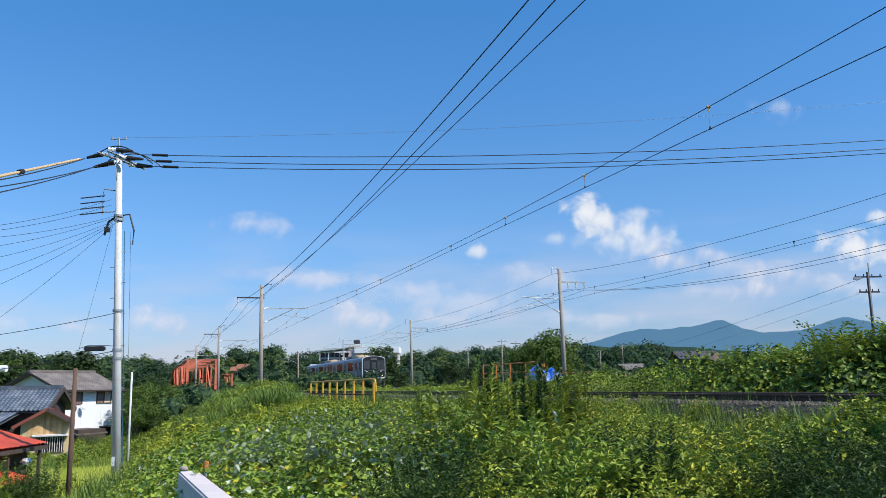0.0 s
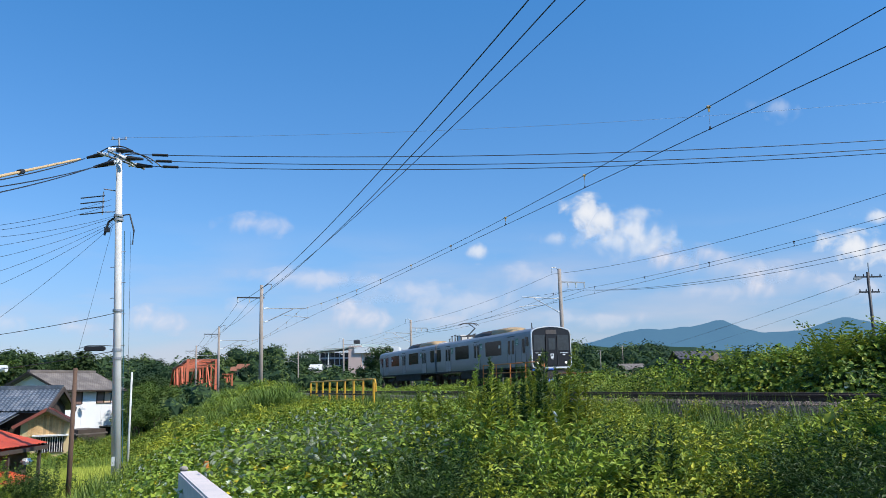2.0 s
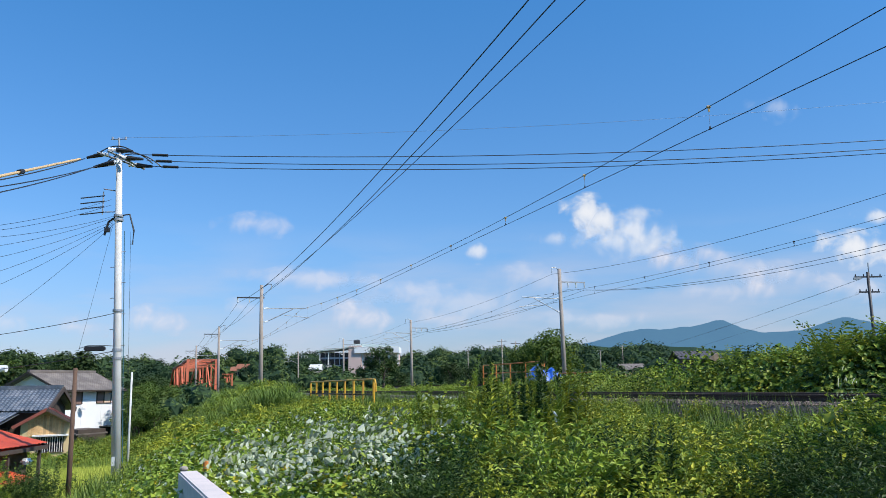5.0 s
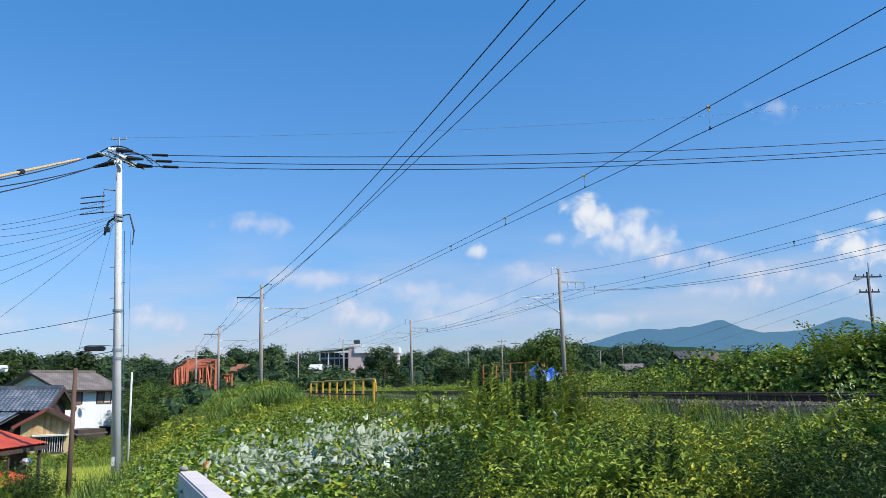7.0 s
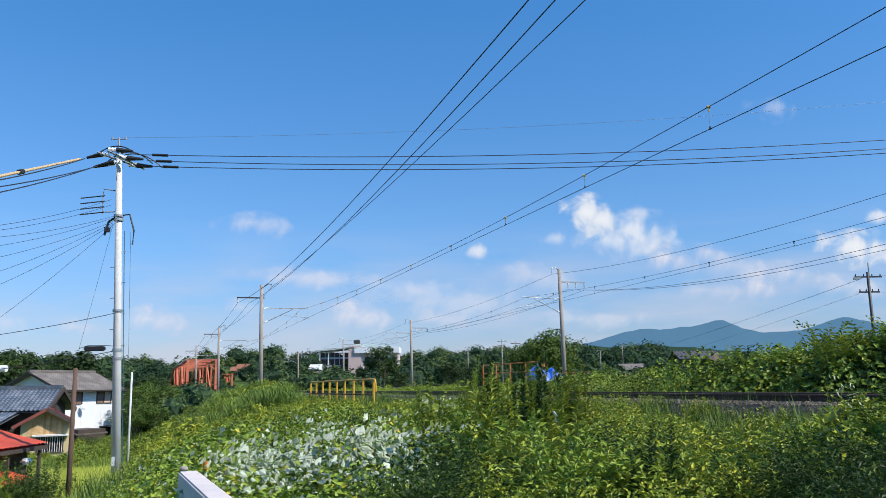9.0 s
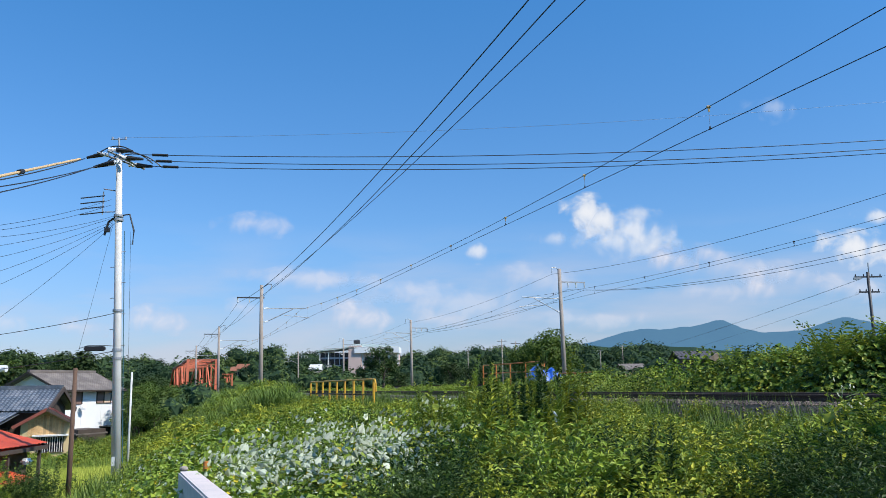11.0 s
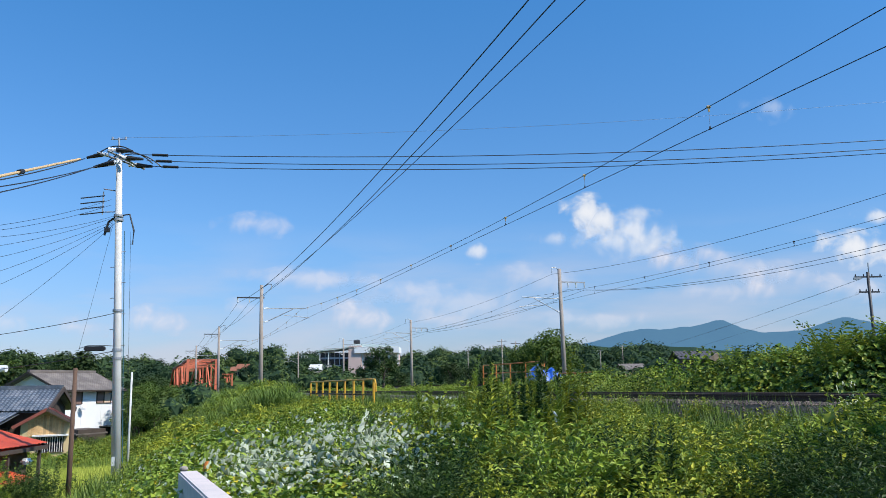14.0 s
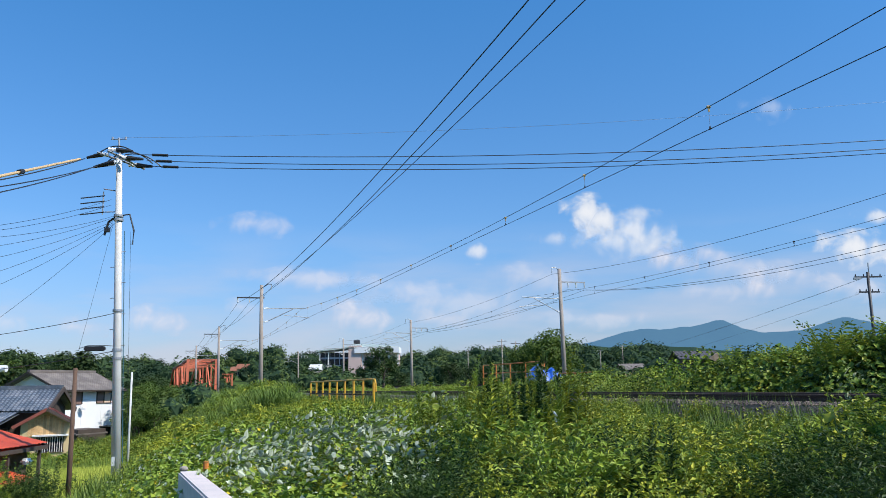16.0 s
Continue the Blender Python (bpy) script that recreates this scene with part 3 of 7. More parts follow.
def build_car(train, x_front, cab_front):
    """One car; x_front is its front end, it reaches back CAR metres. The cab is at the front or the back."""
    x0, x1 = x_front - CAR + 0.25, x_front - 0.1
    if not cab_front:
        x0, x1 = x_front - CAR + 0.1, x_front - 0.25
    bm = bmesh.new()
    rings = []
    for x in (x0, x0 + 0.06, x1 - 0.06, x1):
        k = 0.985 if x in (x0, x1) else 1.0
        rings.append([bm.verts.new((x, y * k, 1.0 + (z - 1.0) * k)) for y, z in PROFILE])
    n = len(PROFILE)
    for a, b in zip(rings, rings[1:]):
        for i in range(n):
            bm.faces.new((a[i], b[i], b[(i + 1) % n], a[(i + 1) % n]))
    bm.faces.new(rings[0])
    bm.faces.new(rings[-1][::-1])
    body = part("car_body", bm, M_BODY, train, "silver-grey metal car body", True)
    mod = body.modifiers.new("edges", "EDGE_SPLIT")
    mod.split_angle = radians(28)

    def fx(d):                      # distance from the cab end to x
        return x1 - d if cab_front else x0 + d

    def plate(name, d0, d1, z0, z1, mat, y, depth=0.02, corner=0.08, label=""):
        a, b = sorted((fx(d0), fx(d1)))
        bm = bmesh.new()
        panel(bm, a, b, z0, z1, y, depth, corner)
        return part(name, bm, mat, body, label)

    for y in (-1.475, 1.475):
        s = 1 if y > 0 else -1
        for d0, d1, z0, z1 in ((4.95, 8.0, 2.0, 3.05), (11.65, 14.8, 2.0, 3.05), (18.6, 19.75, 2.0, 3.05)):
            plate("window", d0, d1, z0, z1, M_TRAINGLASS, y, 0.012, 0.07)
        for d0, d1 in ((2.5, 3.8), (9.2, 10.45), (16.0, 17.3)):
            mid = (d0 + d1) / 2
            for e0, e1 in ((d0, mid - 0.015), (mid + 0.015, d1)):
                plate("door_leaf", e0, e1, 1.1, 3.03, M_BODY, y, 0.014, 0.05)
                plate("door_window", e0 + 0.15, e1 - 0.13, 1.98, 2.94, M_TRAINGLASS, y + s * 0.014, 0.01, 0.1)
            for e in (d0 - 0.02, mid, d1 + 0.02):
                a = fx(e)
                bm = bmesh.new()
                box(bm, a, y + s * 0.006, 2.06, 0.03, 0.02, 1.98)
                part("door_seal", bm, M_BLACK, body)
            bm = bmesh.new()
            a, b = sorted((fx(d0 + 0.05), fx(d1 - 0.05)))
            box(bm, (a + b) / 2, (1.455 + 0.012) * s, 3.2, b - a, 0.03, 0.055)
            part("rain_gutter", bm, M_BLACK, body)
        for d0 in (1.95, 8.65, 15.45):
            sg = plate("sign", d0, d0 + 0.42, 2.56, 3.02, M_GREEN, y, 0.012, 0.03, "green square sign with white mark")
            bm = bmesh.new()
            c = fx(d0 + 0.21)
            yy = y + s * 0.016
            box(bm, c - 0.04, yy, 2.86, 0.16, 0.012, 0.04)
            box(bm, c - 0.10, yy, 2.79, 0.04, 0.012, 0.16)
            box(bm, c - 0.04, yy, 2.72, 0.16, 0.012, 0.04)
            box(bm, c + 0.09, yy, 2.86, 0.13, 0.012, 0.04)
            box(bm, c + 0.09, yy, 2.77, 0.04, 0.012, 0.16)
            box(bm, c, yy, 2.62, 0.26, 0.012, 0.03)
            part("sign_mark", bm, M_WHITE, body)
        plate("notice", 5.1, 5.42, 2.5, 2.72, M_PALEWALL, y + s * 0.012, 0.006, 0.02, "pale notice stuck in window")
        plate("cab_door", 0.75, 1.4, 1.1, 3.03, M_BODY, y, 0.014, 0.05)
        for e in (0.73, 1.42):
            bm = bmesh.new()
            box(bm, fx(e), y + s * 0.006, 2.06, 0.028, 0.02, 1.98)
            part("door_seal", bm, M_BLACK, body)
        plate("cab_door_window", 0.88, 1.25, 1.98, 2.95, M_TRAINGLASS, y + s * 0.014, 0.01, 0.1)
        plate("cab_window", 0.3, 0.62, 2.42, 3.02, M_TRAINGLASS, y, 0.014, 0.1)
        plate("vent", 18.75, 19.55, 3.1, 3.22, M_ROOFUNIT, 1.452 * s, 0.02, 0.02)
        bm = bmesh.new()
        a, b = sorted((fx(0.2), fx(CAR - 0.4)))
        box(bm, (a + b) / 2, 1.40 * s, 1.04, b - a, 0.05, 0.1)
        part("sill", bm, M_UNDER, body)
    # rounded cooling unit on the roof, tan end cap
    unit = ((8.0, 12.4, M_ROOFUNIT, "roof_unit"), (4.9, 8.0, M_ROOFTAN, "roof_unit_end")) if cab_front else ((8.8, 13.6, M_ROOFUNIT, "roof_unit"), (13.6, 17.6, M_ROOFTAN, "roof_unit_end"))
    for d0, d1, mat, nm in unit:
        a, b = sorted((fx(d0), fx(d1)))
        bm = bmesh.new()
        shape = [(0.95, 3.6), (0.95, 3.76), (0.84, 3.92), (0.58, 4.02), (0, 4.05), (-0.58, 4.02), (-0.84, 3.92), (-0.95, 3.76), (-0.95, 3.6)]
        outer = (fx(4.9) if mat is M_ROOFTAN else fx(12.4)) if cab_front else (fx(17.6) if mat is M_ROOFTAN else fx(8.8))
        inner_x = b if abs(outer - a) < 1e-6 else a
        sgn = 1 if inner_x > outer else -1
        stops = ((outer, 0.5, 0.3), (outer + sgn * 0.25, 0.86, 0.78), (outer + sgn * 0.7, 1, 1), (inner_x, 1, 1)) if mat is M_ROOFTAN else ((outer, 0.8, 0.3), (outer + sgn * 0.8, 0.95, 0.85), (outer + sgn * 1.6, 1, 1), (inner_x, 1, 1))
        r1 = []
        for x, ky, kz in sorted(stops):
            r1.append([bm.verts.new((x, y * ky, 3.6 + (z - 3.6) * kz)) for y, z in shape])
        for p, q in zip(r1, r1[1:]):
            for i in range(len(shape) - 1):
                bm.faces.new((p[i], q[i], q[i + 1], p[i + 1]))
        bm.faces.new(r1[0])
        bm.faces.new(r1[-1][::-1])
        part(nm, bm, mat, body, "tan end of roof cooling unit" if mat is M_ROOFTAN else "dark rounded roof cooling unit", True)
    bm = bmesh.new()
    rod(bm, (fx(0.9), -0.9, 3.6), (fx(0.9), -0.9, 4.0), 0.03)
    part("antenna", bm, M_UNDER, body)
    bm = bmesh.new()
    rod(bm, (fx(3.2), 0.2, 3.65), (fx(3.2), 0.2, 3.95), 0.05, 0.02)
    part("antenna", bm, M_UNDER, body)
    # cab end
    s = 1 if cab_front else -1
    e = x1 if cab_front else x0
    bm = bmesh.new()
    ring = [(y * 0.995, z) for y, z in PROFILE]
    inner = [(y * 0.945, 1.0 + (z - 1.0) * 0.965 + 0.03) for y, z in PROFILE]
    v0 = [bm.verts.new((e, y, z)) for y, z in ring]
    v1 = [bm.verts.new((e + s * 0.12, y * 0.985, z)) for y, z in ring]
    v2 = [bm.verts.new((e + s * 0.12, y, z)) for y, z in inner]
    n = len(ring)
    for i in range(n):
        j = (i + 1) % n
        for q in ((v0[i], v1[i], v1[j], v0[j]), (v1[i], v2[i], v2[j], v1[j])):
            bm.faces.new(q)
    bmesh.ops.recalc_face_normals(bm, faces=bm.faces)
    part("front_rim", bm, M_BODYWHITE, body, "pale rim framing the black front")
    bm = bmesh.new()
    w0 = [bm.verts.new((e + s * 0.09, y, z)) for y, z in inner]
    bm.faces.new(w0 if s > 0 else w0[::-1])
    part("front_panel", bm, M_FRONT, body, "glossy black front panel")

    def face(name, y0, y1, z0, z1, mat, out=0.1, depth=0.015, label=""):
        bm = bmesh.new()
        box(bm, e + s * (out + depth / 2), (y0 + y1) / 2, (z0 + z1) / 2, depth, y1 - y0, z1 - z0, None, 0.006)
        return part(name, bm, mat, body, label)

    face("windscreen", -1.27, -0.46, 2.1, 3.12, M_SCREEN)
    face("windscreen", 0.46, 1.27, 2.1, 3.12, M_SCREEN)
    face("destination_panel", -0.4, 0.4, 3.18, 3.46, M_ROOFUNIT)
    gd = face("gangway_door", -0.36, 0.36, 1.12, 3.05, M_FRONT, 0.1, 0.05)
    for y in (-0.4, 0.4):
        face("handrail", y - 0.03, y + 0.03, 1.15, 3.08, M_BLACK, 0.14, 0.05)
    face("door_glass", -0.24, 0.24, 2.15, 2.9, M_SCREEN, 0.155)
    for y, z, w, h in ((0, 1.86, 0.22, 0.05), (-0.09, 1.79, 0.05, 0.15), (0.08, 1.8, 0.05, 0.14), (0, 1.70, 0.22, 0.04), (0, 1.62, 0.2, 0.06), (0, 1.55, 0.14, 0.04)):
        face("emblem", y - w / 2, y + w / 2, z - h / 2, z + h / 2, M_WHITE, 0.155, 0.008)
    for y in (-0.9, 0.9):
        face("stripe", y - 0.3, y + 0.3, 1.93, 1.96, M_BODYWHITE, 0.1, 0.01)
        face("plate_bar", y - 0.1, y + 0.1, 1.78, 1.86, M_BODYWHITE, 0.1, 0.01)
        bm = bmesh.new()
        rod(bm, (e + s * 0.09, y * 1.13, 1.3), (e + s * 0.13, y * 1.13, 1.3), 0.075, 0.075, 14)
        part("headlight", bm, M_LAMP if cab_front else M_TAIL, body, "round lamp")
    bm = bmesh.new()
    box(bm, e + s * 0.05, 0, 0.97, 0.2, 2.5, 0.08)
    part("step", bm, M_BODYWHITE, body)
    bm = bmesh.new()
    box(bm, e - s * 0.1, 0, 0.55, 0.3, 2.4, 0.6, None, 0.08)
    part("skirt", bm, M_UNDER, body)
    # underframe and bogies
    bm = bmesh.new()
    box(bm, (x0 + x1) / 2, 0, 0.75, 9.0, 2.3, 0.6, None, 0.05)
    part("underfloor_box", bm, M_UNDER, body)
    for d in (3.2, CAR - 3.4):
        bm = bmesh.new()
        for y in (-0.95, 0.95):
            box(bm, fx(d), y, 0.55, 2.6, 0.16, 0.22, None, 0.03)
        box(bm, fx(d), 0, 0.6, 0.5, 2.0, 0.25)
        bogie = part("bogie", bm, M_UNDER, body)
        for dx in (-1.05, 1.05):
            for y in (-0.566, 0.566):
                bm = bmesh.new()
                rod(bm, (fx(d) + dx, y - 0.06, 0.43), (fx(d) + dx, y + 0.06, 0.43), 0.43, sides=24)
                part("wheel", bm, M_RUST, body)
    return body, fx


def lamp_material(name, color, strength):
    m = bpy.data.materials.new(name)
    m.use_nodes = True
    b = m.node_tree.nodes["Principled BSDF"]
    b.inputs["Base Color"].default_value = (*color, 1)
    b.inputs["Emission Color"].default_value = (*color, 1)
    b.inputs["Emission Strength"].default_value = strength
    return m


M_LAMP = lamp_material("headlamp_glow", (1.0, 0.95, 0.8), 0.8)
M_TAIL = lamp_material("tail_lamp", (0.25, 0.02, 0.02), 0.2)


def build_train():
    train = tagged(new("train"), "two-car silver-grey commuter train with black front", "train")
    body, fx = build_car(train, 0.0, True)
    build_car(train, -CAR, False)
    # gangway between the cars
    bm = bmesh.new()
    box(bm, -CAR, 0, 2.2, 0.6, 1.6, 2.3)
    part("gangway", bm, M_BLACK, train)
    bm = bmesh.new()
    tube(bm, [(-CAR, y * 0.99, z) for y, z in SIDE[4:] + [(-a, b) for a, b in SIDE[-2:3:-1]]], 0.09, 8)
    part("roof_fairing", bm, M_BODY, train, "pale fairing over the joint")
    # pantograph and gear on the front car's rear roof
    bm = bmesh.new()
    for x in (-14.3, -15.9):
        for y in (-0.55, 0.55):
            rod(bm, (x, y, 3.6), (x, y, 3.98), 0.07, 0.05)
        box(bm, x, 0, 4.0, 0.1, 1.3, 0.08)
    box(bm, -15.1, 0, 4.02, 1.9, 0.12, 0.1)
    part("pantograph_base", bm, M_ROOFUNIT, body)
    bm = bmesh.new()
    tube(bm, [(-15.8, 0, 4.05), (-14.0, 0, 4.55)], 0.045)
    tube(bm, [(-14.0, 0, 4.55), (-15.5, 0, 5.05)], 0.035)
    part("pantograph_arm", bm, M_DARKSTEEL, body)
    bm = bmesh.new()
    for dx in (-0.22, 0.22):
        tube(bm, [(-15.5 + dx, -0.85, 4.9), (-15.5 + dx, -0.6, 5.06), (-15.5 + dx, 0.6, 5.06), (-15.5 + dx, 0.85, 4.9)], 0.03)
    tube(bm, [(-15.72, 0, 5.04), (-15.28, 0, 5.04)], 0.025)
    part("pantograph_head", bm, M_DARKSTEEL, body)
    for x, h in ((-17.0, 0.45), (-17.6, 0.55), (-18.4, 0.5), (-19.0, 0.3), (-12.8, 0.35)):
        bm = bmesh.new()
        rod(bm, (x, -0.5, 3.58), (x, -0.5, 3.65 + h), 0.06, 0.04)
        box(bm, x, -0.5, 3.66 + h, 0.3, 0.12, 0.06)
        part("roof_insulator", bm, M_ROOFUNIT, body)
    bm = bmesh.new()
    box(bm, -16.6, 0, 3.9, 0.7, 1.0, 0.5, None, 0.03)
    part("arrester_box", bm, M_PALEWALL, body, "pale switch box on roof")
    return train


train = build_train()


def train_pose(t):
    s = 24.376 * t + 0.0519 * t * t
    fx_, fy_ = far_line(min(s, 230))
    bx_, by_ = far_line(min(s, 230) - 40)
    if s > 230:
        d = Vector((fx_ - bx_, fy_ - by_)).normalized() * (s - 230)
        fx_, fy_ = fx_ + d.x, fy_ + d.y
        bx_, by_ = bx_ + d.x, by_ + d.y
    a = math.atan2(fy_ - by_, fx_ - bx_)
    return Matrix.Translation((fx_, fy_, Z_FAR + 0.0006 * min(s, 110))) @ Matrix.Rotation(a, 4, "Z") @ Matrix.Rotation(0.007, 4, "X")



# ---- street power line ----


def line_pole():
    pole = tagged(new("utility_pole"), "pale concrete utility pole with crossarms, insulators and cables", "pole")
    pole.matrix_basis = pose(-11.15, 28, 0)
    top = Vector((-0.5, 0, 10.0))
    foot = Vector((0, 0, -2.4))

    def on(z):
        return foot.lerp(top, (z - foot.z) / (top.z - foot.z))

    bm = bmesh.new()
    rod(bm, foot, top, 0.165, 0.10, 20)
    part("mast", bm, M_CONCRETE, pole, smooth=True)
    bm = bmesh.new()
    rod(bm, on(9.9) + Vector((0.02, 0, 0)), on(9.9) + Vector((-0.05, 0, 0.75)), 0.04, 0.03)
    rod(bm, on(9.9) + Vector((-0.32, 0, 0.7)), on(9.9) + Vector((0.22, 0, 0.7)), 0.02)
    for x in (-0.28, 0.2):
        rod(bm, on(9.9) + Vector((x, 0, 0.68)), on(9.9) + Vector((x, 0, 0.78)), 0.035)
    part("earth_wire_bracket", bm, M_STEEL, pole)
    for a, b in (((-0.9, -0.8, 9.95), (0.9, 0.8, 9.75)), ((-0.2, -1.0, 9.98), (1.3, 0.9, 9.6))):
        bm = bmesh.new()
        tube(bm, [Vector(a) * 0.6 + Vector((-0.55, 0, 4.0)), Vector(b) * 0.6 + Vector((-0.55, 0, 3.85))], 0.04, 4)
        part("crossarm", bm, M_STEEL, pole)
    for i, (x, z) in enumerate(((-0.25, 10.0), (0.0, 9.8), (0.22, 9.62))):
        c = Vector((x - 0.35, -0.35 + 0.35 * i, z + 0.08))
        bm = bmesh.new()
        insulator(bm, c + Vector((-0.15, 0, 0.03)), c + Vector((0.2, 0, 0)), 0.09, 3)
        part("insulator", bm, M_PORCELAIN, pole)
        bm = bmesh.new()
        rod(bm, c + Vector((0.15, 0, 0)), c + Vector((0.72, 0, -0.05)), 0.10, 0.045, 8)
        part("insulator_cover", bm, M_BLACK, pole)
    for x, y, z in ((-0.85, -0.3, 9.95), (-0.82, 0.2, 9.74), (-0.3, -0.5, 9.6)):
        bm = bmesh.new()
        insulator(bm, (x + 0.1, y, z), (x - 0.2, y, z - 0.02), 0.09, 3)
        part("insulator", bm, M_PORCELAIN, pole)
        bm = bmesh.new()
        rod(bm, (x - 0.15, y, z), (x - 0.68, y, z - 0.12), 0.10, 0.045, 8)
        part("insulator_cover", bm, M_BLACK, pole)
    for a, b, h in (((-1.2, -0.3, 9.92), (0.15, -0.2, 10.0), 0.5), ((-1.1, 0.2, 9.72), (0.6, 0.3, 9.75), 0.75), ((-0.3, 0, 10.0), (0.95, 0.3, 9.6), 0.35)):
        a, b = Vector(a), Vector(b)
        bm = bmesh.new()
        tube(bm, [a.lerp(b, k / 10) + Vector((0, 0, h * 4 * (k / 10) * (1 - k / 10) * 0.6)) for k in range(11)], 0.022, 6)
        part("jumper_cable", bm, M_CABLE, pole)
    # low-voltage rack, clamps and boxes
    bm = bmesh.new()
    rod(bm, on(8.55) + Vector((-0.55, 0, 0.1)), on(8.55) + Vector((-0.55, 0, -0.75)), 0.02)
    rod(bm, on(8.65) + Vector((-0.55, 0, 0.1)), on(8.65), 0.02)
    rod(bm, on(7.9) + Vector((-0.55, 0, 0)), on(7.9), 0.02)
    part("rack", bm, M_STEEL, pole)
    for k in range(4):
        bm = bmesh.new()
        c = on(8.5) + Vector((-0.5, 0, -0.2 * k))
        rod(bm, c, c + Vector((-0.75, -0.25, -0.14)), 0.022)
        part("cable_end", bm, M_CABLE, pole)
    for z in (7.75, 7.6, 4.36, 3.0, 2.7):
        bm = bmesh.new()
        rod(bm, on(z) - Vector((0, 0, 0.04)), on(z) + Vector((0, 0, 0.04)), 0.165, 0.165, 16)
        part("band", bm, M_STEEL, pole)
    bm = bmesh.new()
    tube(bm, [on(7.75), on(7.8) + Vector((0.4, 0, 0)), on(7.2) + Vector((0.55, 0, 0)), on(6.7) + Vector((0.5, 0, 0))], 0.03)
    tube(bm, [on(7.75), on(7.55) + Vector((-0.35, 0, 0)), on(7.1) + Vector((-0.5, 0, -0.05))], 0.04)
    box(bm, on(7.2).x - 0.4, 0, 7.25, 0.16, 0.15, 0.16)
    part("cable_bracket", bm, M_CABLE, pole)
    for k in range(12):
        z = 0.4 + 0.55 * k
        bm = bmesh.new()
        s = 1 if k % 2 else -1
        rod(bm, on(z), on(z) + Vector((0.27 * s, 0, 0)), 0.012)
        part("step_bolt", bm, M_STEEL, pole)
    bm = bmesh.new()
    tube(bm, [on(z) + Vector((0.2, 0.03, 0)) for z in (-2.2, 0, 2.5, 3.2, 7.2)], 0.014)
    part("riser_cable", bm, M_BLUECABLE, pole)
    bm = bmesh.new()
    box(bm, on(-1.6).x + 0.2, 0, -1.55, 0.09, 0.12, 1.3, None, 0.02)
    part("riser_cover", bm, M_BLACK, pole)
    bm = bmesh.new()
    box(bm, on(-0.75).x - 0.03, -0.185, -0.75, 0.1, 0.02, 0.3)
    part("number_plate", bm, M_WHITE, pole, "small white plate")
    bm = bmesh.new()
    box(bm, on(-1.9).x - 0.05, -0.18, -1.6, 0.2, 0.04, 0.35)
    part("warning_band", bm, M_YELLOW, pole, "yellow and black warning sleeve")
    # junction box hanging on the cable beside the pole
    return pole


line_pole()
JX, JY = -11.15, 28.0
for i, (c2, c1, c0) in enumerate(((0.00161, -0.0055, 9.731), (0.00187, -0.011, 9.44), (0.00183, -0.0093, 9.275))):
    y = JY - 0.06 + 0.06 * i
    x0 = JX + (0.25, 0.5, 0.72)[i]
    wire("power_line", [(x, y, c0 + c1 * x + c2 * x * x) for x in np.linspace(x0, 30, 60)], 0.0145, M_CABLE,
         "black insulated power line across the railway", "wire", "power lines")
    bm = bmesh.new()
    xs = JX + (1.0, 1.13, 1.35)[i]
    zs = c0 + c1 * xs + c2 * xs * xs
    rod(bm, (xs - 0.28, y, zs + 0.015), (xs + 0.28, y, zs - 0.015), 0.05, 0.05, 8)
    tagged(finish("splice_sleeve", bm, M_BLACK), "black splice sleeve on a power line", "cable sleeve", "splice sleeves")
wire("earth_wire", sag_line((JX - 0.45, JY, 10.65), (26, 28, 12.4), 0.55, 40), 0.005, M_PALEWIRE, "thin pale earth wire over the power line", "wire")
for a, b, r in (((JX - 1.6, 27.7, 9.8), (-11.36, 20, 7.08), 0.018), ((JX - 1.57, 28.2, 9.6), (-11.35, 20, 6.9), 0.018), ((JX - 1.05, 27.5, 9.46), (-11.34, 20, 6.75), 0.018)):
    wire("power_line", sag_line(a, Vector(a).lerp(Vector(b), 1.5), 0.1), r, M_CABLE, "black insulated power line leaving the pole", "wire", "power lines")
a, b = Vector((JX - 1.68, 27.5, 9.73)), Vector((-11.36, 20, 7.09))
bm = bmesh.new()
tube(bm, [a.lerp(b, k / 8) for k in range(12)], 0.042, 8)
sleeve = tagged(finish("yellow_cable_guard", bm, M_SLEEVE), "tan plastic guard tube round a power line", "cable guard")
bm = bmesh.new()
rod(bm, a.lerp(b, 0.78), a.lerp(b, 0.82), 0.075, 0.075)
part("guard_clip", bm, M_BLACK, sleeve)
# low-voltage and telephone wires down to the houses
for a, b in (((-0.7, 8.35), (0, 405)), ((-0.7, 8.15), (0, 413)), ((-0.55, 7.75), (0, 422)), ((-0.55, 7.7), (0, 441)), ((-0.6, 7.55), (0, 465)),
             ((-0.6, 7.5), (0, 496)), ((-0.6, 7.45), (0, 525)), ((-0.5, 7.5), (0, 596))):
    k = (b[1] - 405) / 190
    e = Vector((-13.6 - 4 * k, 22.0 + 8 * k, 6.1 - 1.5 * k - 0.9 * k * k))
    w = wire("service_wire", sag_line((JX + a[0], JY, a[1]), e, 0.15), 0.0065, M_WIRE, "thin service wire running down to the houses", "wire", "service wires")
wire("service_wire", sag_line((JX - 0.6, JY, 7.4), (-12.8, 28.2, 3.0), 0.05), 0.005, M_WIRE, "thin service wire running down to the houses", "wire", "service wires")
wire("telephone_cable", sag_line((JX - 0.1, JY, 4.33), (-19.0, 25.5, 3.0), 0.2), 0.011, M_CABLE, "black telephone cable on the pole", "wire", "telephone cables")
wire("telephone_cable", sag_line((JX - 0.1, JY, 3.0), (-20.5, 29, 2.2), 0.2), 0.014, M_CABLE, "black telephone cable on the pole", "wire", "telephone cables")
